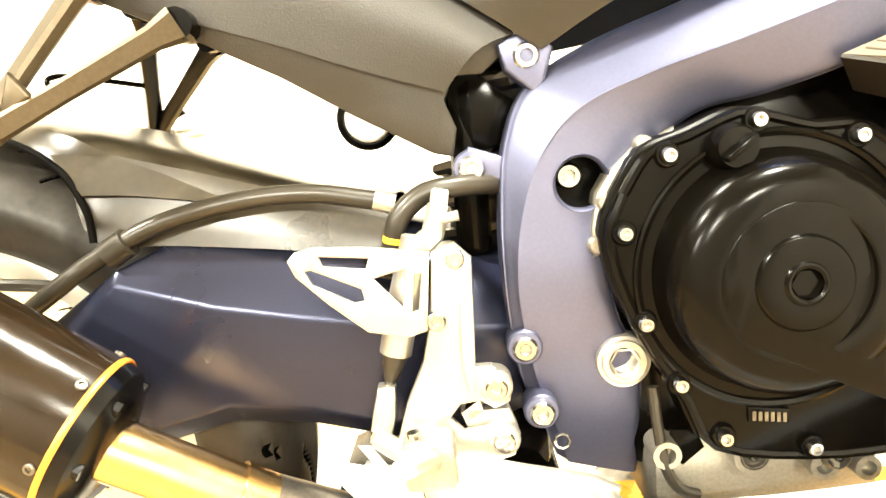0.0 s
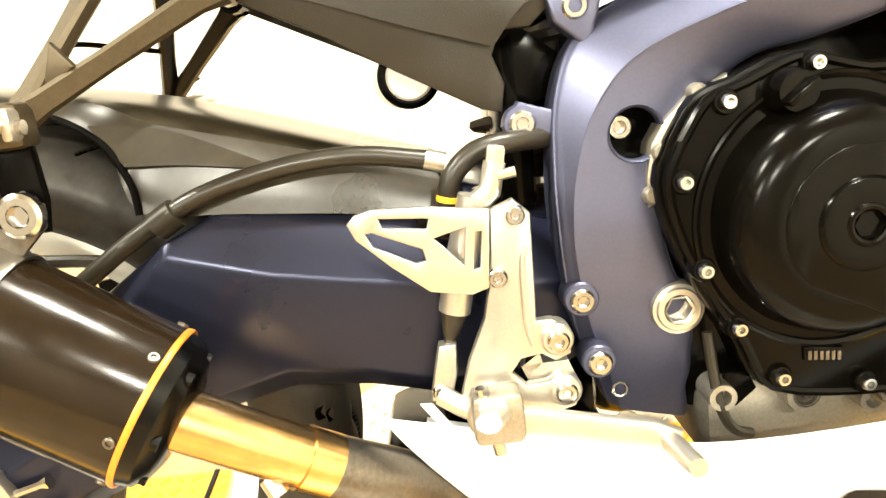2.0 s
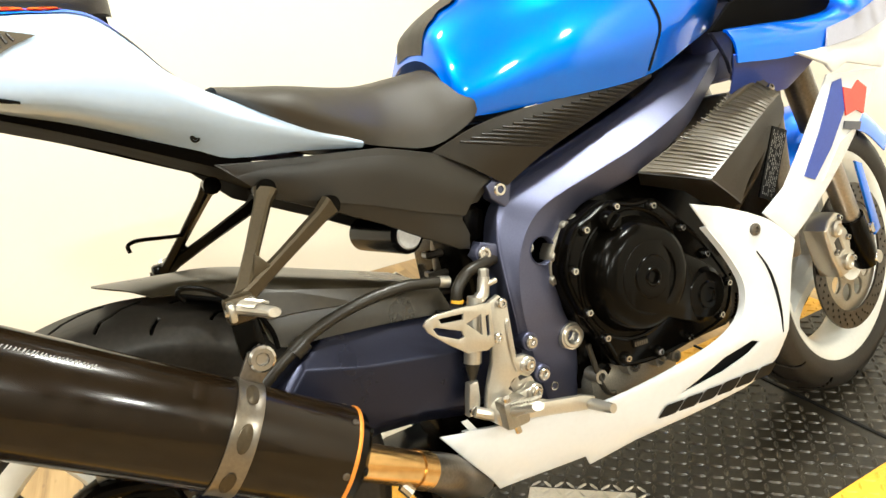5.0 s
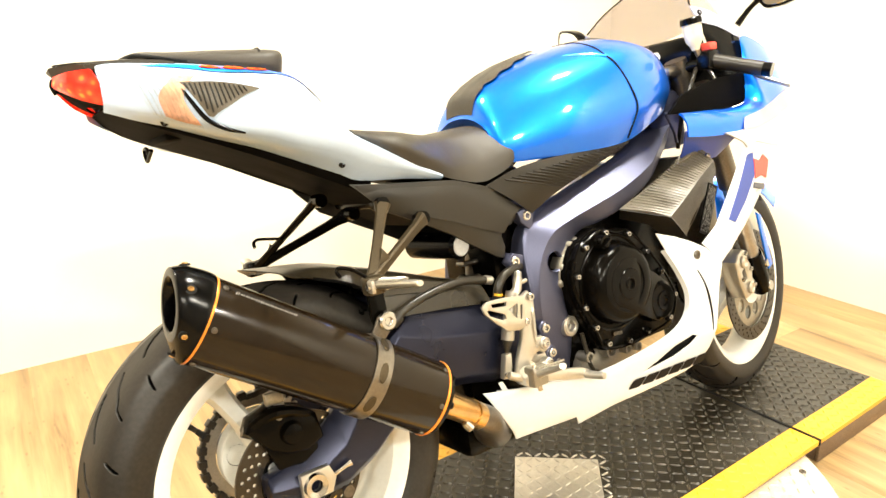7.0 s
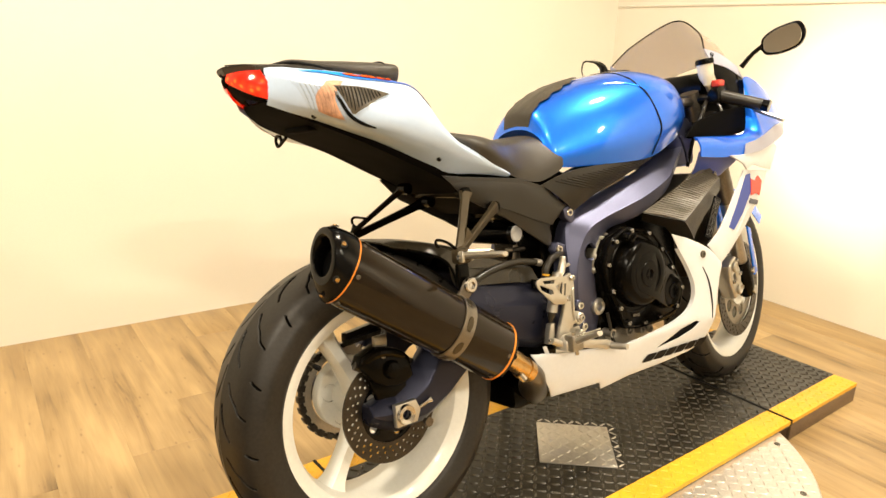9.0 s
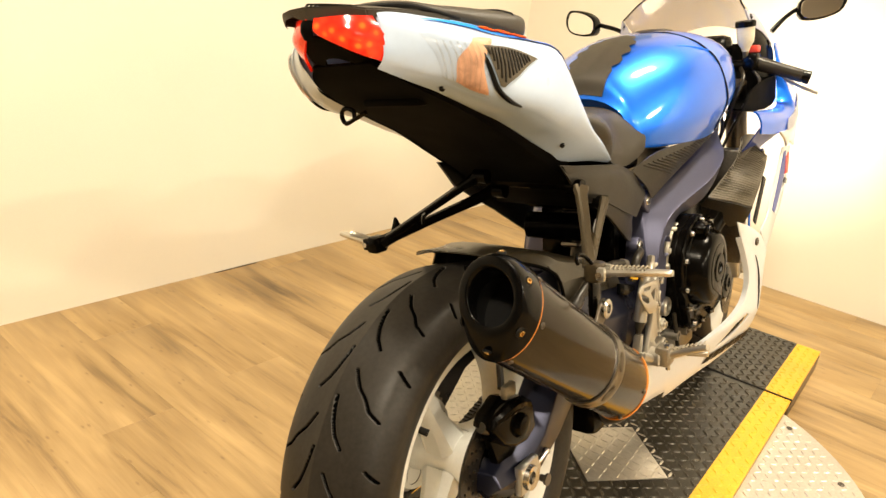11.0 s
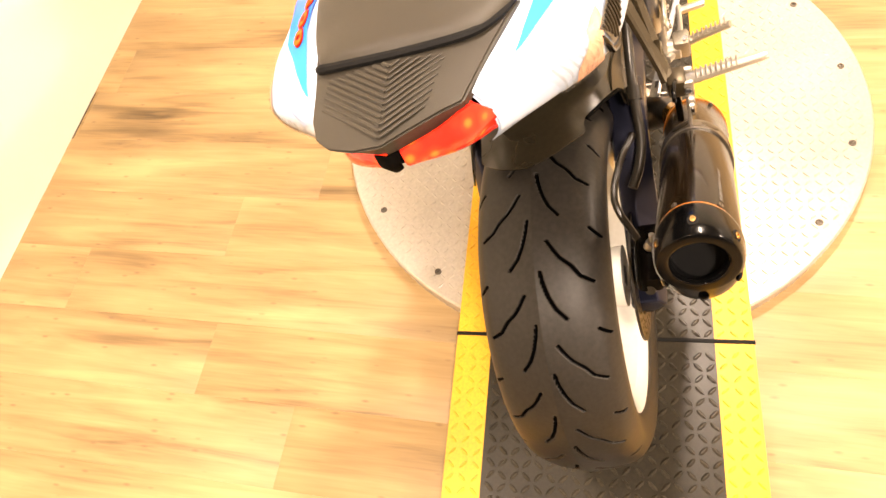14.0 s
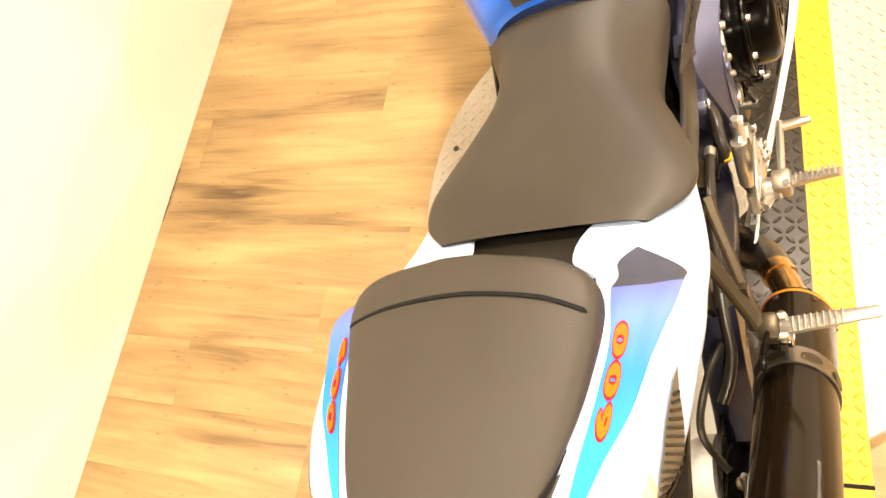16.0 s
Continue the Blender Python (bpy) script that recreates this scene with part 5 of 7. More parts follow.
part("brake_pedal", plate([(0.447, 0.366), (0.470, 0.366), (0.518, 0.354), (0.560, 0.344), (0.580, 0.334), (0.574, 0.318), (0.556, 0.321), (0.516, 0.332), (0.468, 0.345), (0.446, 0.345)], -0.205, -0.195, bevel=0.003), SILVER, rest, "silver brake pedal")
part("pedal_toe", rod([(0.570, -0.205, 0.327), (0.572, -0.232, 0.329), (0.574, -0.248, 0.330)], [0.0085, 0.008, 0.007], 12, 2), SILVER, rest)
part("peg_joint", boxed(0.425, 0.463, -0.215, -0.186, 0.345, 0.385, 0.006), CAST, rest)
part("peg_pin", rod([(0.434, -0.208, 0.390), (0.443, -0.208, 0.337)], 0.005, 10, 1), CHROME, rest)
part("peg", rod([(0.443, -0.205, 0.366), (0.440, -0.235, 0.380), (0.434, -0.285, 0.400)], [0.0115, 0.010, 0.008], 12, 3, 0.75), SILVER, rest, "silver knurled foot peg")
for k in range(8):
    y = 0.222 + 0.0078 * k
    part("knurl", rod([(0.432 - 0.05 * (y - 0.222), -y, 0.3845 + (y - 0.222) * 0.40), (0.449 - 0.05 * (y - 0.222), -y, 0.3845 + (y - 0.222) * 0.40)], 0.0018, 6, 1), SILVER, rest)
part("pedal_spring", rod([(0.545 + 0.006 * math.cos(k * 0.8), -0.158, 0.352 + 0.006 * math.sin(k * 0.8)) for k in range(9)], 0.0012, 6, 1), CHROME, rest)
left_rest = part("left_foot_rest", flip(plate(BRK, -0.176, -0.165, bevel=0.003)), SILVER, bike)
part("peg", rod([(0.443, 0.176, 0.360), (0.440, 0.215, 0.375), (0.434, 0.272, 0.392)], [0.0115, 0.010, 0.008], 12, 3, 0.75), SILVER, left_rest)

# plastics round the seat
cover = plate([(0.170, 0.768), (0.270, 0.757), (0.369, 0.746), (0.455, 0.720), (0.505, 0.688), (0.535, 0.664), (0.520, 0.652), (0.505, 0.640), (0.482, 0.640), (0.474, 0.622), (0.482, 0.600), (0.478, 0.578), (0.462, 0.582), (0.400, 0.618), (0.351, 0.649), (0.285, 0.684), (0.220, 0.716)],
              -0.002, 0.004, bevel=0.0015, cuts=1, warp=lambda x, y, z: (x, -0.118 - 0.012 * math.sin(max(0, min(1, (x - 0.17) / 0.36)) * math.pi) + y - (z - 0.68) * 0.08, z))
sub = part("subframe_cover", cover, BLACKPL, bike, "black plastic subframe side cover")
crease = patch([[(0.165, -0.119, 0.770), (0.27, -0.128, 0.7555), (0.37, -0.128, 0.744), (0.44, -0.126, 0.722), (0.53, -0.122, 0.668)], [(0.19, -0.123, 0.745), (0.27, -0.133, 0.735), (0.37, -0.135, 0.722), (0.43, -0.132, 0.690), (0.50, -0.127, 0.655)],
                [(0.22, -0.120, 0.716), (0.28, -0.131, 0.697), (0.345, -0.131, 0.675), (0.41, -0.129, 0.65), (0.475, -0.124, 0.628)]], 4, 4, 0.002)
bmesh.ops.translate(crease, vec=(0, -0.0045, 0), verts=crease.verts)
part("raised_panel", crease, BLACKPL, sub)
part("left_cover", flip(plate([(0.170, 0.768), (0.369, 0.746), (0.455, 0.720), (0.535, 0.664), (0.478, 0.578), (0.351, 0.649), (0.220, 0.716)], -0.125, -0.119, bevel=0.0015)), BLACKPL, sub)
part("seat_rail", boxed(0.24, 0.56, -0.10, 0.10, 0.70, 0.735, 0.01, m=Matrix.Translation((0, 0, 0.015))), ENGBLACK, sub)
part("battery_tray", boxed(0.40, 0.54, -0.09, 0.09, 0.645, 0.715, 0.02), ENGBLACK, sub)


def ribs(rows, a0, a1, b0, b1, n, r, lift):
    """Fine raised lines on a sheet: the k-th runs from a place on a0-a1 to one on b0-b1, all given as (x, z)."""
    fine = [cat(q, 8) for q in rows]
    pts = [p for c in zip(*fine) for p in cat(c, 8)]
    grid = np.array([(p.x, p.y, p.z) for p in pts])
    out_ = []
    for k in range(n):
        f = (k + 0.5) / n
        s0, s1 = Vector(a0).lerp(Vector(a1), f), Vector(b0).lerp(Vector(b1), f)
        run = []
        for g in (0.02, 0.25, 0.5, 0.75, 0.98):
            q = s0.lerp(s1, g)
            d = (grid[:, 0] - q.x) ** 2 + (grid[:, 2] - q.y) ** 2
            near = np.argsort(d)[:4]
            run.append((q.x, float(np.average(grid[near, 1], weights=1 / (d[near] + 1e-9))) - lift, q.y))
        out_.append(rod(run, [r * 0.6, r, r, r, r * 0.6], 8, 3, 0.8))
    return out_


PANEL = [[(0.446, -0.130, 0.724), (0.53, -0.146, 0.749), (0.653, -0.160, 0.757), (0.815, -0.168, 0.763)], [(0.497, -0.137, 0.690), (0.58, -0.154, 0.715), (0.685, -0.166, 0.741), (0.8165, -0.170, 0.760)],
         [(0.550, -0.132, 0.653), (0.613, -0.146, 0.686), (0.717, -0.158, 0.722), (0.818, -0.168, 0.757)]]
sp = part("side_panel", patch(PANEL, 4, 4, 0.003), BLACKPL, bike, "black ribbed carbon-look side panel")
for rib in ribs(PANEL, (0.475, 0.729), (0.800, 0.761), (0.615, 0.692), (0.814, 0.7585), 20, 0.0028, 0.0008):
    part("panel_rib", rib, BLACKPL, sp)
part("left_panel", flip(patch([[(0.448, -0.130, 0.724), (0.69, -0.165, 0.757), (0.835, -0.170, 0.765)], [(0.530, -0.130, 0.672), (0.66, -0.158, 0.690), (0.77, -0.168, 0.728)]], 4, 4, 0.003)), BLACKPL, sp)

# tank
TANK = [(0.503, [(0.088, 0.775), (0.094, 0.795), (0.084, 0.826), (0.045, 0.850), (0, 0.857)]), (0.53, [(0.120, 0.758), (0.125, 0.798), (0.102, 0.856), (0.056, 0.898), (0, 0.908)]),
        (0.65, [(0.160, 0.756), (0.176, 0.815), (0.155, 0.900), (0.088, 0.950), (0, 0.962)]), (0.80, [(0.172, 0.760), (0.198, 0.835), (0.178, 0.930), (0.10, 0.980), (0, 0.990)]),
        (0.91, [(0.165, 0.793), (0.192, 0.855), (0.170, 0.940), (0.095, 0.982), (0, 0.990)]), (1.0, [(0.132, 0.815), (0.152, 0.865), (0.130, 0.930), (0.075, 0.957), (0, 0.965)]), (1.065, [(0.085, 0.83), (0.10, 0.862), (0.085, 0.905), (0.05, 0.922), (0, 0.928)])]
tank = part("fuel_tank", capped(patch([sym(x, h) for x, h in TANK], 6, 4)), BLUE, bike, "gloss metallic blue fuel tank", angle=50)


TANK_NET = Net([[(x, -y, z) for y, z in h] for x, h in TANK])
line = [TANK_NET.at(x, f, 0.0002) for x, f in ((0.79, 0.98), (0.786, 0.82), (0.782, 0.66), (0.780, 0.56), (0.789, 0.47), (0.807, 0.34), (0.821, 0.22), (0.813, 0.09), (0.808, 0.02))]
part("panel_gap", rod(line, 0.0022, 8), SEAM, tank)
part("crease", rod([TANK_NET.at(x, f, -0.001) for x, f in ((0.78, 0.55), (0.755, 0.60), (0.72, 0.66), (0.69, 0.70))], [0.004, 0.003, 0.002, 0.0005], 8), BLUE, tank)
pad = []
for k, x in enumerate((0.5045, 0.507, 0.510, 0.514, 0.519, 0.526, 0.535, 0.546, 0.559, 0.573, 0.588, 0.603, 0.618, 0.633, 0.648, 0.663, 0.678, 0.693, 0.708, 0.722)):
    edge = float(np.interp(x, (0.50, 0.56, 0.62, 0.68, 0.72), (0.775, 0.795, 0.83, 0.88, 0.95))) + (0.03 if k % 3 == 1 and k > 6 else 0.0)      # a clawed outline
    half = [TANK_NET.at(x, edge + (0.999 - edge) * q / 3, 0.0055) for q in range(4)]
    pad.append(half + [Vector((p.x, -p.y, p.z)) for p in reversed(half[:-1])])
part("tank_pad", patch(pad, 2, 4), VINYL, tank, "black stick-on tank pad")
part("filler_cap", lathe([(0.045, -0.006), (0.045, 0.004), (0.040, 0.007), (0.0, 0.008)], (0.90, 0, 0.992), (0, 0, 1), 32), GUNMETAL, tank)

# seats
SEAT = [(0.190, [(0.118, 0.846), (0.122, 0.852), (0.10, 0.860), (0.05, 0.863), (0, 0.863)]), (0.225, [(0.150, 0.815), (0.158, 0.832), (0.13, 0.850), (0.06, 0.855), (0, 0.854)]), (0.27, [(0.152, 0.790), (0.163, 0.815), (0.135, 0.842), (0.06, 0.848), (0, 0.846)]),
        (0.34, [(0.130, 0.760), (0.136, 0.790), (0.105, 0.830), (0.05, 0.838), (0, 0.837)]), (0.40, [(0.113, 0.742), (0.109, 0.775), (0.080, 0.822), (0.04, 0.834), (0, 0.835)]), (0.455, [(0.114, 0.731), (0.108, 0.765), (0.076, 0.820), (0.04, 0.836), (0, 0.838)]),
        (0.50, [(0.122, 0.744), (0.117, 0.778), (0.083, 0.822), (0.045, 0.838), (0, 0.842)]), (0.525, [(0.125, 0.759), (0.122, 0.785), (0.090, 0.819), (0.048, 0.838), (0, 0.843)]), (0.538, [(0.117, 0.776), (0.117, 0.789), (0.090, 0.812), (0.048, 0.832), (0, 0.838)]), (0.543, [(0.100, 0.784), (0.100, 0.790), (0.080, 0.804), (0.04, 0.818), (0, 0.822)])]
part("rider_seat", capped(patch([sym(x, h) for x, h in SEAT], 5, 4)), VINYL, bike, "black vinyl rider's seat", angle=60)
CUSH = [(0.112, [(0.03, 0.968), (0.035, 0.985), (0.034, 0.993), (0.02, 0.999), (0, 1.000)]), (0.100, [(0.088, 0.962), (0.098, 0.98), (0.095, 0.993), (0.06, 1.001), (0, 1.003)]), (0.070, [(0.118, 0.958), (0.126, 0.972), (0.118, 0.992), (0.07, 1.003), (0, 1.005)]),
        (0.0, [(0.112, 0.972), (0.118, 0.982), (0.106, 0.997), (0.06, 1.007), (0, 1.009)]), (-0.06, [(0.096, 0.983), (0.102, 0.992), (0.092, 1.001), (0.05, 1.009), (0, 1.011)]), (-0.098, [(0.080, 0.990), (0.086, 0.997), (0.078, 1.006), (0.045, 1.012), (0, 1.014)]),
        (-0.110, [(0.071, 0.992), (0.077, 0.999), (0.070, 1.006), (0.040, 1.012), (0, 1.013)]), (-0.117, [(0.060, 0.994), (0.064, 0.999), (0.058, 1.004), (0.034, 1.008), (0, 1.009)])]
cush = part("passenger_seat", capped(patch([[(a, b_ + 0.006 + 0.06 * max(0, -x - 0.03), c) for a, b_, c in sym(x, h)] for x, h in CUSH], 5, 4)), VINYL, bike, "black vinyl passenger seat pad", angle=60)
part("stitched_seam", rod([(0.055, -0.112, 0.9905), (0.058, -0.106, 0.9955), (0.068, -0.07, 1.0035), (0.074, 0, 1.0058), (0.068, 0.07, 1.0035), (0.058, 0.118, 0.9945), (0.054, 0.129, 0.984)], 0.0020, 6), SEAM, cush)
part("seat_gap", rod([(-0.050, -0.096, 0.986), (-0.078, -0.086, 0.993), (-0.100, -0.072, 0.999), (-0.114, -0.052, 1.0035), (-0.120, 0.0, 1.006), (-0.118, 0.05, 1.0045), (-0.112, 0.086, 1.000), (-0.106, 0.096, 0.995)], [0.0015, 0.0028, 0.0038, 0.0042, 0.0044, 0.0046, 0.0048, 0.004], 8), SEAM, cush)

# tail
TAIL = [(-0.168, [(0.056, 0.930), (0.066, 0.942), (0.068, 0.956), (0.062, 0.982), (0.054, 0.999)]), (-0.132, [(0.078, 0.912), (0.098, 0.924), (0.108, 0.950), (0.100, 0.974), (0.066, 0.995)]),
        (-0.095, [(0.090, 0.898), (0.130, 0.908), (0.146, 0.948), (0.116, 0.972), (0.078, 0.990)]), (-0.055, [(0.093, 0.882), (0.150, 0.890), (0.155, 0.948), (0.124, 0.968), (0.092, 0.984)]), (-0.02, [(0.096, 0.868), (0.160, 0.878), (0.157, 0.947), (0.130, 0.963), (0.102, 0.978)]),
        (0.03, [(0.100, 0.848), (0.168, 0.868), (0.161, 0.944), (0.137, 0.957), (0.112, 0.969)]), (0.074, [(0.104, 0.828), (0.172, 0.852), (0.173, 0.934), (0.144, 0.949), (0.109, 0.958)]), (0.106, [(0.108, 0.813), (0.172, 0.842), (0.174, 0.908), (0.140, 0.918), (0.096, 0.928)]),
        (0.14, [(0.112, 0.797), (0.170, 0.828), (0.174, 0.866), (0.120, 0.884), (0.060, 0.889)]),
        (0.19, [(0.118, 0.775), (0.162, 0.806), (0.168, 0.826), (0.128, 0.846), (0.064, 0.855)]), (0.27, [(0.126, 0.766), (0.150, 0.780), (0.152, 0.792), (0.142, 0.800), (0.120, 0.800)]), (0.352, [(0.124, 0.753), (0.128, 0.755), (0.129, 0.757), (0.127, 0.759), (0.120, 0.759)])]


def left_y(x, y):
    """The left side stands a little further out than the right."""
    return 0.016 + 0.018 * min(1, max(0, (-y - 0.075) / 0.06)) * min(1, max(0, (0.10 - x) / 0.12)) - y


def left_flip(bm):
    for v in bm.verts:
        v.co.y = left_y(v.co.x, v.co.y)
    bmesh.ops.reverse_faces(bm, faces=bm.faces)
    return bm


def tail_side():
    bm = patch([[(x, -y, z) for y, z in h] for x, h in TAIL], 8, 8)
    inner = patch([[(x, -y + 0.003, z - 0.002) for y, z in h] for x, h in TAIL], 4, 4)
    me = bpy.data.meshes.new("inner_skin")
    inner.to_mesh(me)
    bm.from_mesh(me)
    return bm


tail = part("tail_cowl", tail_side(), WHITE, bike, "gloss white tail cowl with blue panels")
part("left_side", left_flip(tail_side()), WHITE, tail)
for sgn in (-1, 1):
    ledge = [[(x, -h[4][0], h[4][1]), (x, -h[4][0] + 0.012, h[4][1] - 0.009), (x, -h[4][0] + 0.030, h[4][1] - 0.022)] for x, h in TAIL[:8]]
    part("inner_ledge", patch(ledge, 4, 3) if sgn < 0 else left_flip(patch(ledge, 4, 3)), BLACKPL, tail)
part("front_bridge", patch([[(0.10, y, 0.905) for y in (-0.10, -0.05, 0, 0.05, 0.10)], [(0.15, y, 0.868) for y in (-0.11, -0.06, 0, 0.06, 0.11)], [(0.20, y, 0.838) for y in (-0.115, -0.06, 0, 0.06, 0.115)]], 3, 3, 0.003), BLACKPL, tail)
# near-black sheet: the shade beneath the tail is in its colour
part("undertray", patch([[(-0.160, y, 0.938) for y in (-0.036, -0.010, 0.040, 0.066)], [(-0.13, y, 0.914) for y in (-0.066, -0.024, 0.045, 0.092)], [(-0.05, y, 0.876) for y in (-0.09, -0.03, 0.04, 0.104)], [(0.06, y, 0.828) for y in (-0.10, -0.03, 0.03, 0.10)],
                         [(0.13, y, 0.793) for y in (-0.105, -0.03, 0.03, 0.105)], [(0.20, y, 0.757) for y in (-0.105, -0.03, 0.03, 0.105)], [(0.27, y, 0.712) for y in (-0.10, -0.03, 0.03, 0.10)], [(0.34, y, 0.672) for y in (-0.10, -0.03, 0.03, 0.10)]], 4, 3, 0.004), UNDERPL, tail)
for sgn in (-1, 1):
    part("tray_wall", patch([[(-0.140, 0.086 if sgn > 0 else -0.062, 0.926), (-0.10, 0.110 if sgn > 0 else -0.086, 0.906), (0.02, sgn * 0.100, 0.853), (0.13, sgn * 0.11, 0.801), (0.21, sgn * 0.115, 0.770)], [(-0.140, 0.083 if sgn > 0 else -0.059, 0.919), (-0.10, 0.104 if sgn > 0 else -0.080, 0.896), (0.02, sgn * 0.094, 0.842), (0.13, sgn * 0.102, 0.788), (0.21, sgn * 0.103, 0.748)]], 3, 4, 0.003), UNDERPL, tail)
TY = 0.005    # the tail's end sits a little off the middle
RIM = [((-0.070, -0.092, 0.990), (-0.112, 0.006, 1.004), (-0.080, 0.107, 0.990)), ((-0.118, -0.076, 0.996), (-0.150, 0.010, 1.006), (-0.128, 0.096, 0.995)),
       ((-0.160, -0.061, 0.998), (-0.188, 0.014, 1.006), (-0.170, 0.089, 0.998)), ((-0.181, -0.053, 0.998), (-0.218, 0.012, 1.004), (-0.194, 0.080, 0.998))]
rim_rows = []
for r_, c_, l_ in RIM:
    r_, c_, l_ = Vector(r_), Vector(c_), Vector(l_)
    bow = Vector((0, 0, 0.003))
    end = Vector((-0.009, 0, 0)) if r_.x < -0.175 else Vector((0, 0, 0))
    rim_rows.append([r_ + Vector((0.004, -0.001, -0.010)), r_, r_.lerp(c_, 0.25) + bow * 0.6, r_.lerp(c_, 0.6) + bow * 0.5, c_, l_.lerp(c_, 0.6) + bow * 0.5 + end, l_.lerp(c_, 0.25) + bow * 0.6 + end, l_, l_ + Vector((0.004, 0.001, -0.010))])
rim_rows.append([p + Vector((0.006, 0, (-0.019 if k < 5 else -0.008) if 0 < k < 8 else -0.004)) for k, p in enumerate(rim_rows[-1])])
top = bmesh.new()
net = [[top.verts.new(p) for p in cat_row] for cat_row in rim_rows]
for a, b_ in zip(net, net[1:]):
    for i in range(len(a) - 1):
        top.faces.new((a[i], a[i + 1], b_[i + 1], b_[i]))
bmesh.ops.recalc_face_normals(top, faces=top.faces)
bmesh.ops.bevel(top, geom=[e for e in top.edges if len(e.link_faces) == 2 and e.calc_face_angle() > 0.6], offset=0.002, segments=2, affect="EDGES")
tt = part("tail_top", top, VINYL, tail, "black chevron-ribbed tail top")
for k in range(13):
    x = -0.127 - 0.0069 * k
    for sgn in (-1, 1):
        reach = float(np.interp(x, (-0.21, -0.13), (0.036, 0.058))) if sgn < 0 else 0.064
        hi_ = min(reach, max(0.0, (-0.128 - x) / 0.75))
        if hi_ < 0.006:
            continue
        run = [(x + 0.75 * q, 0.0135 + sgn * q, 1.0072 - 0.0068 * (q / 0.064) ** 1.4) for q in (0.0, hi_ / 2, hi_)]
        part("chevron", rod(run, 0.0019, 6, 1, 0.45), VINYL, tt)


def tail_lens(sgn):
    net = [[(-0.214, -0.003, 0.990), (-0.199, -0.031, 0.991), (-0.176, -0.056, 0.989)], [(-0.218, -0.004, 0.977), (-0.199, -0.042, 0.968), (-0.163, -0.066, 0.958)], [(-0.213, -0.006, 0.970), (-0.187, -0.036, 0.948), (-0.148, -0.064, 0.930)]]
    return patch([[(x, TY * min(1, (-0.14 - x) / 0.05) - sgn * y * 1.0 + sgn * 0.006 * min(1, abs(y) / 0.04), z) for x, y, z in r] for r in net], 5, 5, 0.004)


tl = part("tail_light", tail_lens(-1), REDLENS, tail, "lit red tail lamp lens")
part("left_lens", left_flip(tail_lens(-1)), REDLENS, tl)
part("lens_divider", patch([[(-0.211, 0.004, 0.9875), (-0.216, 0.0155, 0.989), (-0.211, 0.027, 0.9875)], [(-0.2155, 0.006, 0.977), (-0.2195, 0.0155, 0.978), (-0.2155, 0.025, 0.977)], [(-0.2125, 0.008, 0.967), (-0.215, 0.0155, 0.965), (-0.2125, 0.023, 0.967)]], 3, 3, 0.005), UNDERPL, tl)
chin = [(-0.140, 0.048, 0.934, -0.118, 0.038, 0.922), (-0.176, 0.030, 0.950, -0.152, 0.022, 0.934), (-0.204, 0.006, 0.969, -0.174, 0.004, 0.945)]
chin = [(a, TY - b_, c, d, TY - e, f) for a, b_, c, d, e, f in chin] + [(a, 0.024 + b_, c, d, 0.022 + e, f) for a, b_, c, d, e, f in reversed(chin)]
part("lens_chin", patch([[q[:3] for q in chin], [q[3:] for q in chin]], 2, 3, 0.003), UNDERPL, tl)


TAIL_NET = Net([[(x, -y, z) for y, z in h] for x, h in TAIL])
on_tail = TAIL_NET.at


def decal(rows, lift):
    """A thin sheet that follows the cowl, given by places along it and round it."""
    fine = [cat([(x, f, 0) for x, f in r], 12) for r in rows]
    cols = [cat(c, 12) for c in zip(*fine)]
    bm = bmesh.new()
    vs = [[bm.verts.new(on_tail(p.x, p.y, lift)) for p in c] for c in cols]
    for a, b_ in zip(vs, vs[1:]):
        for i in range(len(a) - 1):
            bm.faces.new((a[i], a[i + 1], b_[i + 1], b_[i]))
    bmesh.ops.recalc_face_normals(bm, faces=bm.faces)
    return bm


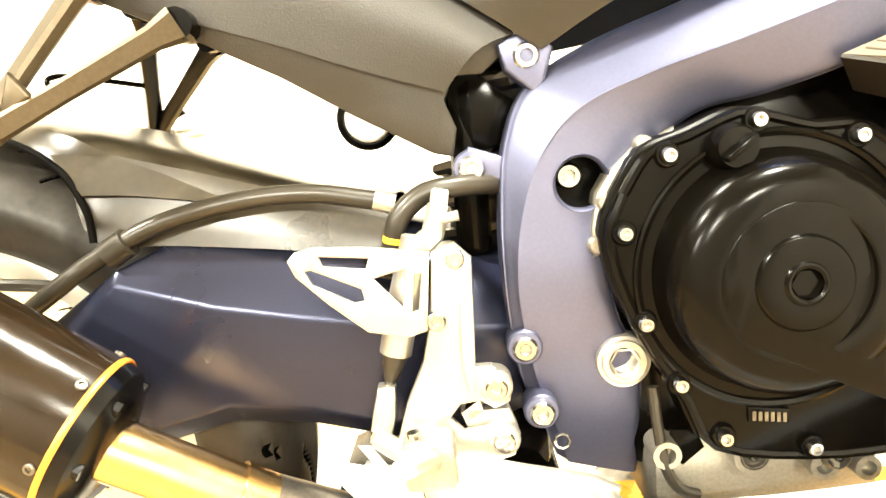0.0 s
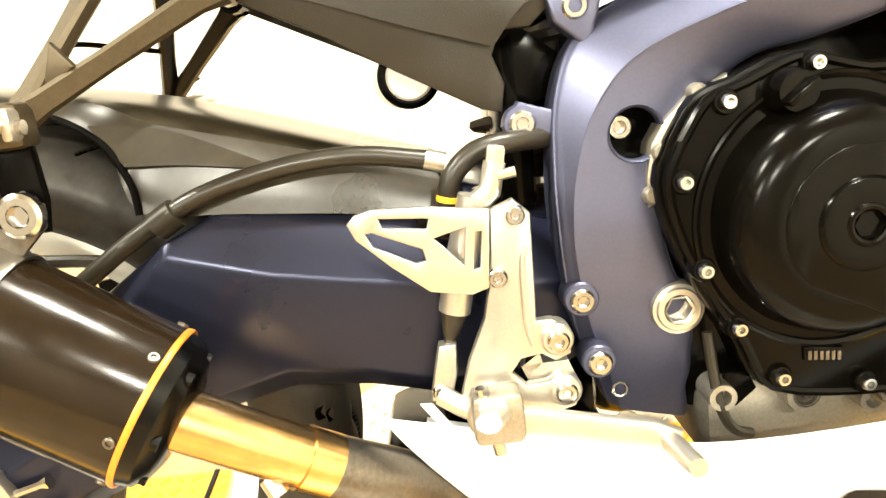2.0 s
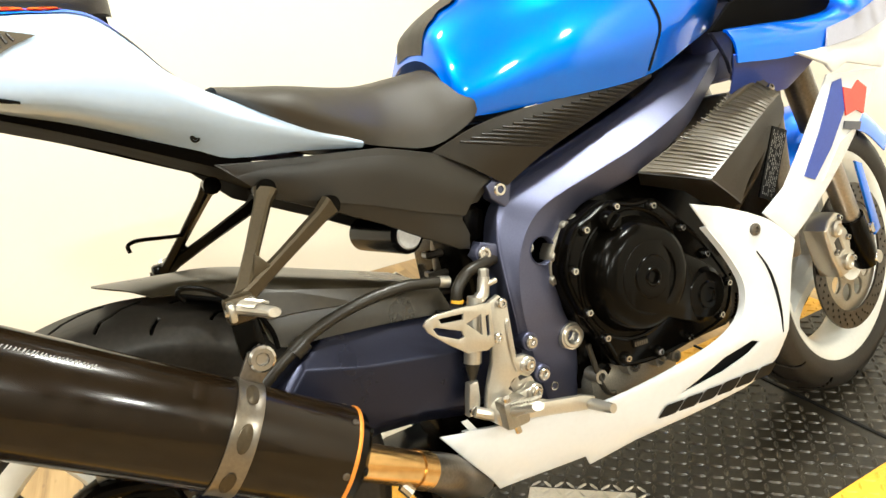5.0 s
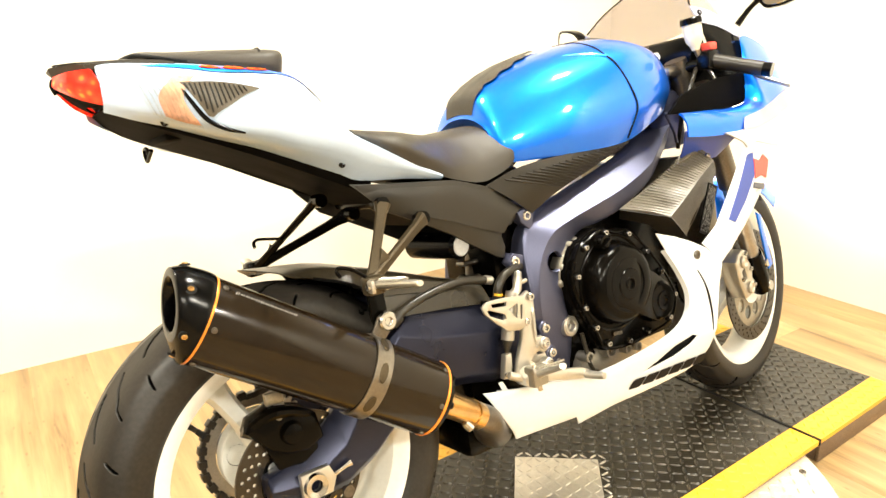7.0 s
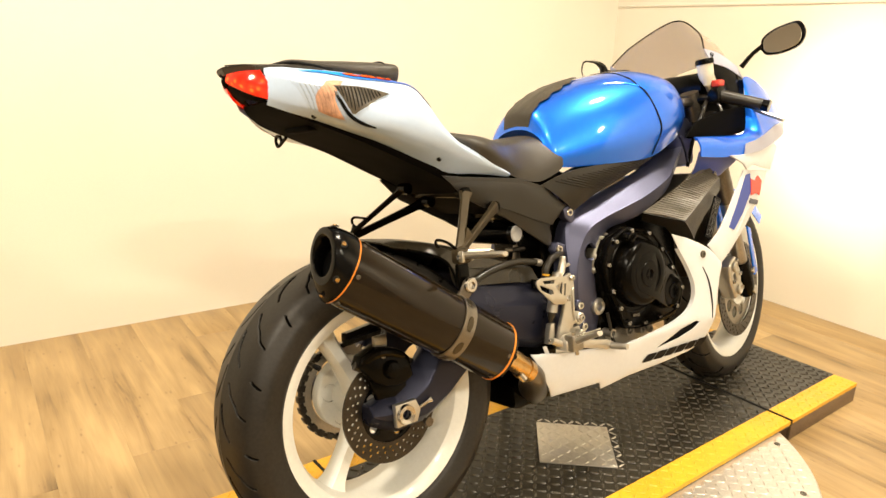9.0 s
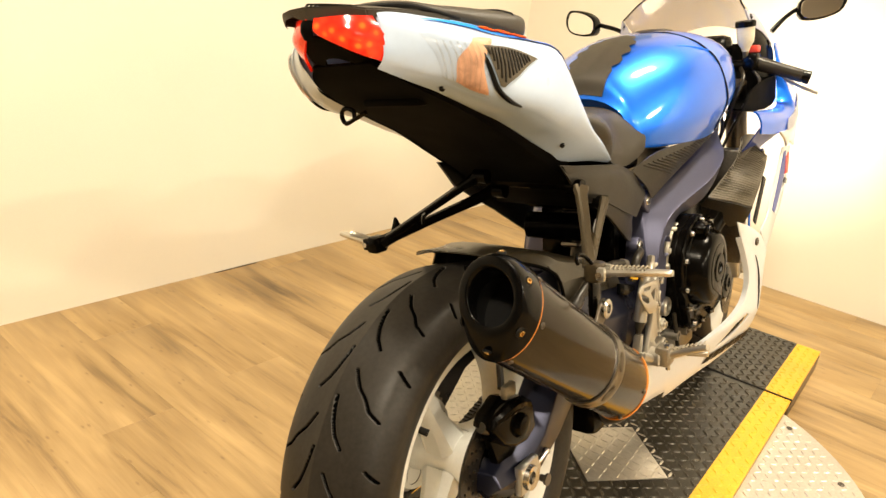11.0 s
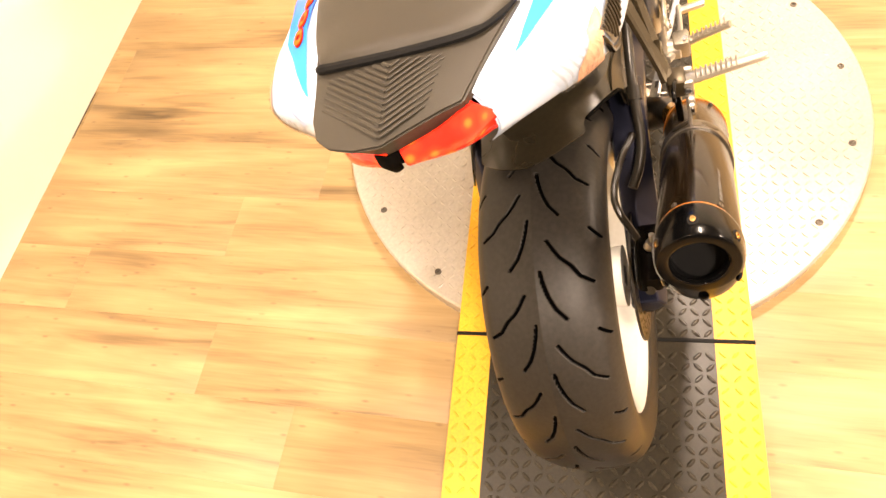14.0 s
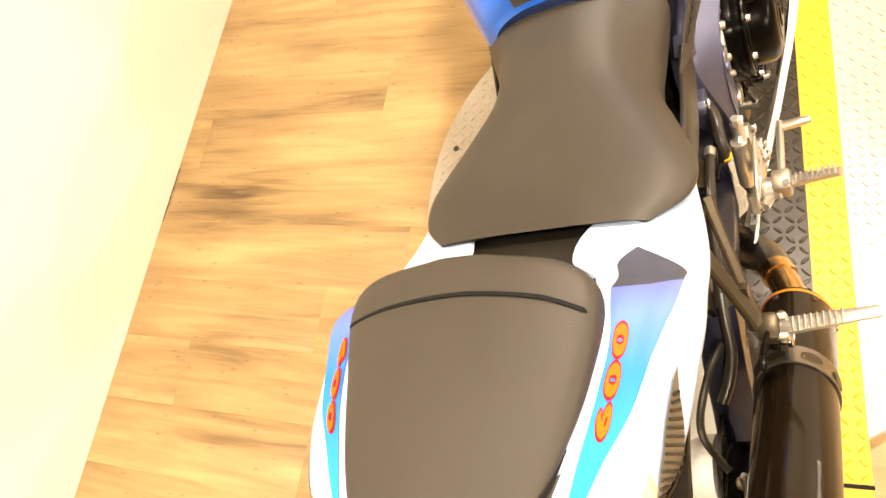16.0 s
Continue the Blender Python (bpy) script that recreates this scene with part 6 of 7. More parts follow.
for sgn in (-1, 1):
    fx = left_flip if sgn > 0 else (lambda q: q)
    part("blue_panel", fx(decal([[(0.090, 0.93), (0.04, 0.915), (-0.01, 0.915), (-0.06, 0.905), (-0.126, 0.868)], [(0.095, 0.735), (0.04, 0.75), (-0.01, 0.795), (-0.06, 0.845), (-0.126, 0.865)], [(0.100, 0.545), (0.04, 0.58), (-0.01, 0.665), (-0.06, 0.785), (-0.126, 0.862)]], 0.0020)), FADEBLUE, tail, "blue fading panel with orange numerals")
    part("grey_recess", fx(decal([[(0.154, 0.76), (0.122, 0.85), (0.090, 0.93)], [(0.138, 0.66), (0.118, 0.70), (0.095, 0.735)], [(0.110, 0.535), (0.106, 0.54), (0.100, 0.545)]], 0.0020)), DECALGREY, tail)
    sig = part("turn_signal", fx(decal([[(-0.142, 0.64), (-0.105, 0.715), (-0.06, 0.70), (-0.014, 0.60)], [(-0.132, 0.47), (-0.112, 0.45), (-0.096, 0.445), (-0.080, 0.44)], [(-0.117, 0.23), (-0.100, 0.19), (-0.082, 0.18), (-0.059, 0.20)]], 0.0035)), CLEARLENS, tail, "clear turn signal lens")
    part("bulb", fx(decal([[(-0.092, 0.58), (-0.078, 0.58), (-0.062, 0.56)], [(-0.110, 0.41), (-0.096, 0.41), (-0.083, 0.40)], [(-0.103, 0.225), (-0.084, 0.20), (-0.063, 0.22)]], 0.0022)), AMBER, sig, "amber bulb behind the lens")
    for k in range(7):
        x = -0.129 + 0.0058 * k
        part("flute", fx(rod([on_tail(x, 0.575 - 0.011 * k, 0.0036), on_tail(x + 0.006, 0.41, 0.0038), on_tail(x + 0.016, 0.24, 0.0036)], 0.0014, 6, 3)), CLEARLENS, sig)
    part("reflector", fx(decal([[(-0.140, 0.63), (-0.105, 0.705), (-0.06, 0.69), (-0.017, 0.60)], [(-0.130, 0.47), (-0.112, 0.45), (-0.096, 0.445), (-0.082, 0.44)], [(-0.116, 0.24), (-0.100, 0.20), (-0.082, 0.19), (-0.061, 0.21)]], 0.0010)), WHITE, sig)
    # the inlet panel takes the same plastic with light in its colour
    wing = part("ribbed_inlet", fx(decal([[(-0.085, 0.505), (-0.029, 0.485), (0.025, 0.442)], [(-0.072, 0.41), (-0.041, 0.41), (-0.004, 0.405)], [(-0.055, 0.305), (-0.049, 0.305), (-0.041, 0.335)]], 0.0025)), LITRIBPL, tail, "black ribbed inlet panel")
    part("inlet_edge", fx(rod([on_tail(-0.087, 0.51, 0.001), on_tail(-0.075, 0.38, 0.0025), on_tail(-0.058, 0.285, 0.003), on_tail(-0.034, 0.245, 0.0025), on_tail(-0.007, 0.22, 0.001)], [0.0014, 0.0030, 0.0036, 0.0034, 0.0014], 8)), GLOSSBLACK, tail)
    for k in range(13):
        x = -0.075 + 0.0066 * k
        f0 = float(np.interp(x, (-0.085, -0.029, 0.025), (0.495, 0.475, 0.44)))
        f1 = float(np.interp(x, (-0.085, -0.051, -0.041, -0.004, 0.025), (0.49, 0.31, 0.345, 0.41, 0.44)))
        if f0 - f1 > 0.02:
            part("inlet_rib", fx(rod([on_tail(x - 0.004, f0, 0.0034), on_tail(x - 0.002, (f0 + f1) / 2, 0.0036), on_tail(x, f1 + 0.01, 0.0034)], 0.0015, 6, 2)), BLACKPL, wing)
    for x, f in ((-0.100, 0.07), (0.150, 0.10)):
        q = on_tail(x, f, 0.0005)
        q.y *= -sgn
        part("fastener", bolt(bmesh.new(), q, 0.0055, 0.002, (0, sgn, -0.5)), SEAM, tail)
part("latch_hook", rod([(-0.09, 0.044, 0.872), (-0.09, 0.066, 0.863), (-0.09, 0.084, 0.857), (-0.09, 0.091, 0.867), (-0.09, 0.086, 0.877), (-0.09, 0.069, 0.875), (-0.09, 0.066, 0.863)], 0.0034, 8), ENGBLACK, tail)
part("plate_lamp_bracket", boxed(-0.09, -0.05, -0.05, 0.05, 0.878, 0.892, 0.006), UNDERPL, tail)
for k in range(3):
    for fat, high, material in ((0.0048, 0.0029, DARKPINK), (0.0022, 0.0040, ORANGEPRINT)):
        num = bpy.data.curves.new("numeral", "FONT")
        num.body, num.size, num.extrude, num.align_x, num.align_y = "600"[k], 0.050, 0.0, "CENTER", "CENTER"
        tmp = new("numeral", num)
        flat = bpy.data.meshes.new_from_object(tmp.evaluated_get(bpy.context.evaluated_depsgraph_get()))
        bpy.data.objects.remove(tmp)
        glyph = [v.co.copy() for v in flat.vertices]
        tris = [tuple(f.vertices) for f in flat.polygons]
        for sgn in (-1, 1):
            x = -0.027 + 0.033 * k if sgn < 0 else 0.039 - 0.033 * k
            rate = 0.06 / (on_tail(x, 0.87) - on_tail(x, 0.81)).length
            verts, faces = [], []
            for step in range(10):       # strokes broadened by laying the glyph round a small circle
                du, dv = fat * math.cos(step * math.pi / 5), fat * math.sin(step * math.pi / 5)
                faces += [tuple(i + len(verts) for i in f) for f in tris]
                for c in glyph:
                    p = on_tail(x + (c.x + du) * (-sgn) * 1.05, 0.835 + (c.y + dv) * 0.27 * rate, high + 0.00005 * step)
                    verts.append(p if sgn < 0 else Vector((p.x, left_y(p.x, p.y), p.z)))
            n_g, (i, j) = len(glyph), tris[0][:2]
            faces += [(i + n_g * q, j + n_g * q, j + n_g * (q + 1), i + n_g * (q + 1)) for q in range(9)]
            me = bpy.data.meshes.new("numeral")
            me.from_pydata(verts, [], faces)
            me.materials.append(material)
            ob = new("numeral", me)
            ob.parent = tail

# lower fairing
def fair_w(x, z):
    w = float(np.interp(x, (0.33, 0.45, 0.60, 0.75, 0.90, 1.0, 1.1, 1.3), (0.150, 0.166, 0.205, 0.238, 0.264, 0.270, 0.268, 0.255)))
    if z < 0.33:
        w -= (0.33 - z) * 0.25 + (0.33 - z) ** 2 * 1.2
    return w


def fair(x, y, z):
    return (x, -fair_w(x, z) + y, z)


LOWER = [(0.351, 0.349), (0.388, 0.342), (0.43, 0.333), (0.50, 0.327), (0.565, 0.318), (0.600, 0.314), (0.665, 0.321), (0.741, 0.336), (0.800, 0.351), (0.835, 0.372), (0.850, 0.400), (0.850, 0.435), (0.829, 0.482), (0.800, 0.530), (0.779, 0.569), (0.83, 0.552), (0.875, 0.532), (0.912, 0.512),
         (0.938, 0.490), (0.962, 0.466), (0.948, 0.43), (0.936, 0.38), (0.924, 0.33), (0.908, 0.288), (0.885, 0.260), (0.85, 0.247), (0.792, 0.238), (0.69, 0.226), (0.66, 0.222), (0.586, 0.203), (0.575, 0.224), (0.52, 0.221), (0.440, 0.217), (0.425, 0.243), (0.385, 0.298)]
SLOT = [(0.728, 0.286), (0.765, 0.304), (0.800, 0.322), (0.851, 0.334), (0.864, 0.328), (0.845, 0.314), (0.800, 0.298)]
lower = part("lower_fairing", plate(LOWER, 0.0, 0.004, [SLOT], 0.0018, 2, cuts=2, warp=fair), FAIRWHITE, bike, "gloss white lower fairing with a dark slot", angle=40)
part("slot_backing", plate([(0.71, 0.275), (0.79, 0.332), (0.87, 0.345), (0.875, 0.31), (0.80, 0.285)], 0.012, 0.016, bevel=0, warp=fair), SEAM, lower)
part("return_edge", patch([[(x, -fair_w(x, z), z) for x, z in LOWER[1:14]], [(x, -fair_w(x, z) + 0.012, z - 0.002) for x, z in LOWER[1:14]]], 2, 3, 0.002), FAIRWHITE, lower)
part("left_half", flip(plate(LOWER, 0.0, 0.004, [SLOT], 0.0018, 2, cuts=1, warp=fair)), FAIRWHITE, lower, angle=40)
part("rear_lip", plate([(0.385, 0.36), (0.395, 0.36), (0.475, 0.228), (0.46, 0.228)], -0.0012, 0.0, bevel=0, warp=fair), FAIRWHITE, lower)
part("body_screw", bolt(bmesh.new(), (0.883, -fair_w(0.883, 0.503) - 0.0005, 0.503), 0.0095, 0.003), GUNMETAL, lower)
part("shadow_gap", rod([fair(0.880, -0.0005, 0.470), fair(0.896, -0.0005, 0.440), fair(0.906, -0.0005, 0.405), fair(0.911, -0.0005, 0.365), fair(0.910, -0.0005, 0.33)], [0.001, 0.002, 0.0028, 0.0022, 0.001], 6), SEAM, lower)
# the maker's name as plain slanted bars
for k in range(6):
    x0, z0 = 0.690 + 0.034 * k, 0.2515 + 0.0012 * k
    letter = bmesh.new()
    letter.faces.new([letter.verts.new(fair(x0 + u + (z0 + v - 0.25) * 0.5, -0.0022, z0 + v)) for u, v in ((0.001, 0), (0.027, 0), (0.030, 0.003), (0.030, 0.019), (0.027, 0.022), (0.001, 0.022), (-0.002, 0.019), (-0.002, 0.003))])
    part("letter_bar", letter, DECALBLACK, lower)

# upper side fairing
def side_warp(x, y, z):
    return (x, -0.266 + 0.10 * max(0, x - 1.12) + y, z)


UP = [(0.900, 0.524), (0.955, 0.552), (1.0, 0.600), (1.045, 0.652), (1.087, 0.702), (1.235, 0.690), (1.212, 0.658), (1.14, 0.592), (1.065, 0.533), (1.0, 0.489), (0.962, 0.468), (0.932, 0.494)]
side_f = part("side_fairing", plate(UP, 0.0, 0.004, [], 0.0015, 2, cuts=1, warp=side_warp), FAIRWHITE, bike, "white side fairing with violet, white and red graphics", angle=40)
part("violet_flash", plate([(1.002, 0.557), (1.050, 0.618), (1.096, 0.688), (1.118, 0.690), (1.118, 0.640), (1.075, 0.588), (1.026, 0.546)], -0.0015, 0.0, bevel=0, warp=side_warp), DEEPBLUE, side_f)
part("grey_flash", plate([(1.045, 0.540), (1.095, 0.590), (1.132, 0.604), (1.150, 0.606), (1.085, 0.552)], -0.0015, 0.0, bevel=0, warp=side_warp), GREYPRINT, side_f)
part("red_badge", plate([(1.118, 0.676), (1.145, 0.668), (1.165, 0.680), (1.190, 0.664), (1.172, 0.624), (1.152, 0.634), (1.118, 0.630)], -0.0030, -0.0006, bevel=0, warp=side_warp), RED, side_f)
part("badge_bar", plate([(1.114, 0.622), (1.162, 0.612), (1.154, 0.600), (1.108, 0.610)], -0.0030, -0.0006, bevel=0, warp=side_warp), DECALGREY, side_f)
part("left_panel", flip(plate(UP, 0.0, 0.004, [], 0.0015, 2, cuts=1, warp=side_warp)), FAIRWHITE, side_f, angle=40)
NOSE = [(0.905, [(0.236, 0.802), (0.244, 0.797), (0.254, 0.777), (0.254, 0.750)]), (1.0, [(0.238, 0.799), (0.250, 0.793), (0.266, 0.772), (0.266, 0.742)]), (1.1, [(0.234, 0.797), (0.249, 0.792), (0.272, 0.774), (0.274, 0.746)]),
        (1.17, [(0.228, 0.812), (0.246, 0.805), (0.270, 0.786), (0.272, 0.757)]), (1.195, [(0.216, 0.900), (0.238, 0.860), (0.266, 0.797), (0.268, 0.763)]), (1.212, [(0.208, 0.957), (0.230, 0.885), (0.262, 0.803), (0.266, 0.768)]),
        (1.30, [(0.203, 0.937), (0.222, 0.885), (0.250, 0.818), (0.254, 0.785)]), (1.38, [(0.196, 0.893), (0.210, 0.866), (0.228, 0.824), (0.230, 0.796)]), (1.42, [(0.168, 0.875), (0.185, 0.855), (0.200, 0.824), (0.200, 0.795)]), (1.50, [(0.09, 0.86), (0.105, 0.84), (0.12, 0.815), (0.12, 0.785)]), (1.56, [(0.010, 0.84), (0.02, 0.822), (0.03, 0.80), (0.03, 0.77)])]
nose = part("nose_fairing", patch([[(x, -y, z) for y, z in h] for x, h in NOSE], 4, 4, 0.004), BLUE, bike, "gloss blue nose fairing")
part("left_nose", flip(patch([[(x, -y, z) for y, z in h] for x, h in NOSE], 4, 4, 0.004)), BLUE, nose)
part("headlight", lathe([(0.0, 0.012), (0.05, 0.010), (0.062, 0.0), (0.062, -0.02)], (1.49, 0, 0.80), (1, 0, -0.1), 28), LAMPGLOW, nose, "lit headlight lens")
part("white_wing", plate([(1.006, 0.746), (1.06, 0.744), (1.099, 0.747), (1.18, 0.759), (1.253, 0.777), (1.29, 0.752), (1.236, 0.690), (1.127, 0.713), (1.089, 0.703), (1.075, 0.718)], -0.009, -0.002, bevel=0.003, warp=side_warp), FAIRWHITE, nose, "white side wing")
# Deeper blue than the nose paint: the shade under the ledge put into colour.
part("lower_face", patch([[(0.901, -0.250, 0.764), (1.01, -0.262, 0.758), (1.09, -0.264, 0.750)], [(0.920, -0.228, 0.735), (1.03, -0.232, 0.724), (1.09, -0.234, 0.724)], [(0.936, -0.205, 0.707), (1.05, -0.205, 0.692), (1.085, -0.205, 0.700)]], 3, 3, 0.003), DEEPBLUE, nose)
for sgn in (-1, 1):
    part("pale_panel", patch([[(1.085, sgn * 0.276, 0.772), (1.17, sgn * 0.2735, 0.785), (1.30, sgn * 0.2535, 0.817), (1.38, sgn * 0.2315, 0.823), (1.42, sgn * 0.2035, 0.822)], [(1.075, sgn * 0.2775, 0.744), (1.17, sgn * 0.2755, 0.750), (1.30, sgn * 0.2575, 0.775), (1.38, sgn * 0.2335, 0.790), (1.42, sgn * 0.2035, 0.792)]], 4, 3, 0.002), LAVENDER, nose, "pale lavender lower panel")
    part("screen_cheek", patch([[(1.105, sgn * 0.170, 1.000), (1.16, sgn * 0.184, 0.985), (1.225, sgn * 0.194, 0.955)], [(1.13, sgn * 0.172, 0.950), (1.17, sgn * 0.190, 0.935), (1.214, sgn * 0.204, 0.930)], [(1.14, sgn * 0.176, 0.880), (1.175, sgn * 0.198, 0.870), (1.202, sgn * 0.210, 0.865)]], 4, 4, 0.003), GLOSSBLACK, nose)
# inner panels carry their shade in the same near-black colour
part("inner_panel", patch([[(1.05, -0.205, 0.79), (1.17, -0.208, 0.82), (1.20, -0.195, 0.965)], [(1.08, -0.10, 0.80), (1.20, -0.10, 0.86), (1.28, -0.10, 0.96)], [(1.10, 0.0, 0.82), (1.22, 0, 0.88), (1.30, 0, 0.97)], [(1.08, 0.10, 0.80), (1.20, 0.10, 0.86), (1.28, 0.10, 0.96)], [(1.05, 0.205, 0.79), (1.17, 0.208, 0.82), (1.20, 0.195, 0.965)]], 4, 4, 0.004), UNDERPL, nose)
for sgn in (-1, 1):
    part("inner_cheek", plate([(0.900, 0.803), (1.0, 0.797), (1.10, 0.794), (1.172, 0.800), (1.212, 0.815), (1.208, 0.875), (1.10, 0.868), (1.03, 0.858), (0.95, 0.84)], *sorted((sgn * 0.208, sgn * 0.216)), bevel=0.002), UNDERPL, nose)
SCR = [[(1.095, -0.158, 1.040), (1.145, -0.110, 1.096), (1.200, 0.0, 1.149), (1.145, 0.110, 1.096), (1.095, 0.158, 1.040)], [(1.19, -0.165, 1.005), (1.24, -0.11, 1.062), (1.28, 0, 1.098), (1.24, 0.11, 1.062), (1.19, 0.165, 1.005)], [(1.28, -0.140, 0.955), (1.33, -0.09, 1.0), (1.36, 0, 1.02), (1.33, 0.09, 1.0), (1.28, 0.14, 0.955)]]
scr = part("windscreen", patch(SCR, 5, 5, 0.003), SCREEN, bike, "smoked clear windscreen")
part("screen_edge", rod([Vector(p) for p in SCR[0]], 0.0022, 8), GLOSSBLACK, scr)
for sgn in (-1, 1):
    part("screen_surround", patch([[(1.090, sgn * 0.160, 1.040), (1.15, sgn * 0.172, 1.025), (1.225, sgn * 0.180, 0.990)], [(1.105, sgn * 0.172, 1.000), (1.16, sgn * 0.186, 0.985), (1.225, sgn * 0.196, 0.955)]], 3, 3, 0.003), LAVENDER, scr)
    part("screen_screw", bolt(bmesh.new(), (1.115, sgn * 0.166, 1.022), 0.007, 0.004, (-0.2, sgn, 0.4)), ENGBLACK, scr)
dash = part("dashboard", boxed(1.17, 1.24, -0.10, 0.10, 0.90, 0.985, 0.02), GLOSSBLACK, bike, "black instrument pod")
part("dial", lathe([(0.0, 0.004), (0.036, 0.004), (0.040, 0.0)], (1.168, 0.03, 0.945), (-1, 0, 0.4), 32), GREYPRINT, dash)

# controls
bars_ = new("handlebars")
bars_.parent = bike
tagged(bars_, "black clip-on handlebars with rubber grips")
part("top_yoke", boxed(1.04, 1.13, -0.125, 0.125, 0.885, 0.912, 0.012), GUNMETAL, bars_)
for sgn in (-1, 1):
    part("fork_top", rod([(1.12, sgn * 0.105, 0.85), (1.095, sgn * 0.105, 0.925)], 0.026, 20, 1), GUNMETAL, bars_)
    part("clip_on", rod([(1.10, sgn * 0.105, 0.905), (1.12, sgn * 0.16, 0.905), (1.135, sgn * 0.19, 0.90)], 0.013, 12, 3), GLOSSBLACK, bars_)
    part("grip", rod([(1.126, sgn * 0.172, 0.912), (1.143, sgn * 0.228, 0.892), (1.160, sgn * 0.284, 0.871)], [0.0185, 0.0165, 0.0165], 16, 3), HOSE, bars_)
    part("bar_end", rod([(1.160, sgn * 0.284, 0.871), (1.165, sgn * 0.302, 0.865)], [0.0155, 0.017], 16, 1), GLOSSBLACK, bars_)
    part("switch_box", boxed(1.10, 1.15, *sorted((sgn * 0.155, sgn * 0.192)), 0.89, 0.935, 0.008), GLOSSBLACK, bars_)
    part("lever", rod([(1.15, sgn * 0.16, 0.90), (1.19, sgn * 0.20, 0.89), (1.205, sgn * 0.26, 0.853), (1.215, sgn * 0.315, 0.826)], [0.009, 0.007, 0.006, 0.006], 10), SILVER, bars_)
part("kill_switch", boxed(1.110, 1.140, -0.190, -0.165, 0.934, 0.952, 0.004), RED, bars_, "red kill switch")
res = part("brake_reservoir", lathe([(0.0, -0.030), (0.009, -0.030), (0.011, -0.022), (0.019, -0.008), (0.021, 0.006), (0.022, 0.030), (0.0, 0.030)], (1.088, -0.165, 0.968), (-0.12, 0.02, 1), 24), RESERVOIR, bars_, "milky brake fluid reservoir with a black cap")
part("cap", lathe([(0.0, 0.044), (0.022, 0.044), (0.0245, 0.041), (0.0245, 0.029), (0, 0.029)], (1.088, -0.165, 0.968), (-0.12, 0.02, 1), 24), GLOSSBLACK, res)
part("res_bracket", rod([(1.09, -0.165, 0.945), (1.12, -0.16, 0.91)], 0.007, 8, 1), SILVER, res)
part("ignition_lock", lathe([(0, 0.02), (0.018, 0.02), (0.02, 0.0)], (1.05, 0, 0.91), (-0.3, 0, 1), 20), GUNMETAL, bars_)
part("cable", rod([(1.11, -0.15, 0.90), (1.06, -0.17, 0.87), (1.04, -0.15, 0.80), (1.05, -0.12, 0.72)], 0.005, 8), HOSE, bars_)
part("cable", rod([(1.12, -0.16, 0.91), (1.10, -0.20, 0.86), (1.07, -0.17, 0.80), (1.09, -0.12, 0.70)], 0.004, 8), HOSE, bars_)
for sgn in (-1, 1):
    mi = new("mirror")
    mi.parent = bike
    tagged(mi, "black oval rear-view mirror on a stalk")
    part("stalk", rod([(1.22, sgn * 0.195, 0.985), (1.235, sgn * 0.225, 1.02), (1.25, 0.30 if sgn > 0 else -0.262, 1.045)], [0.010, 0.008, 0.009], 12, 4, 0.7), GLOSSBLACK, mi)
    shell = plate([(-0.058, -0.018), (-0.045, -0.036), (0.0, -0.042), (0.05, -0.032), (0.072, 0.0), (0.066, 0.032), (0.045, 0.042), (-0.01, 0.036), (-0.05, 0.016)], -0.008, 0.022, [], 0.008, 3, smooth=3)
    glass = plate([(-0.050, -0.015), (-0.040, -0.030), (0.0, -0.036), (0.045, -0.027), (0.060, 0.0), (0.055, 0.026), (0.04, 0.035), (-0.01, 0.030), (-0.044, 0.012)], -0.0105, -0.0085, [], 0.0005, 1, smooth=3)
    M = pose(1.238, 0.345 if sgn > 0 else -0.300, 1.052 if sgn > 0 else 1.044, 0, 0, 0) @ Matrix.Diagonal((0.88, 0.88, 0.88, 1)) @ (Matrix.Rotation(radians(-70), 4, "Z") if sgn < 0 else Matrix.Rotation(radians(-102), 4, "Z") @ Matrix.Diagonal((-1, 1, 1, 1))) @ Matrix.Rotation(radians(-8), 4, "Y")
    for q in (shell, glass):
        bmesh.ops.transform(q, matrix=M, verts=q.verts)
    part("shell", shell, GLOSSBLACK, mi)
    part("glass", glass, MIRROR, mi, "mirror glass")

# intake cover, radiator
INTAKE = [[(0.745, -0.186, 0.627), (0.830, -0.192, 0.657), (0.915, -0.198, 0.692), (0.995, -0.190, 0.737)], [(0.775, -0.229, 0.616), (0.848, -0.231, 0.647), (0.920, -0.232, 0.680), (0.992, -0.225, 0.715)],
          [(0.804, -0.266, 0.600), (0.865, -0.264, 0.632), (0.925, -0.260, 0.664), (0.988, -0.252, 0.690)]]
# top face in the lit-up plastic, faces below in the dark one
ic = part("intake_cover", patch(INTAKE, 4, 4, 0.003), LITRIBPL, bike, "black ribbed carbon-look intake cover")
part("lower_face", patch([INTAKE[2], [(0.855, -0.246, 0.570), (0.900, -0.246, 0.600), (0.955, -0.246, 0.638), (1.005, -0.244, 0.672)], [(0.909, -0.222, 0.539), (0.930, -0.225, 0.572), (0.970, -0.232, 0.612), (1.015, -0.236, 0.655)]], 3, 4, 0.003), BLACKPL, ic)
part("rear_face", patch([[(0.745, -0.186, 0.627), (0.804, -0.266, 0.600), (0.855, -0.246, 0.570), (0.909, -0.222, 0.539)], [(0.765, -0.165, 0.605), (0.815, -0.20, 0.583), (0.86, -0.19, 0.555), (0.905, -0.19, 0.530)]], 3, 1, 0.003), BLACKPL, ic, angle=20)
for rib in ribs(INTAKE, (0.752, 0.628), (0.985, 0.730), (0.806, 0.6025), (0.986, 0.692), 26, 0.0022, 0.0006):
    part("cover_rib", rib, LITRIBPL, ic)
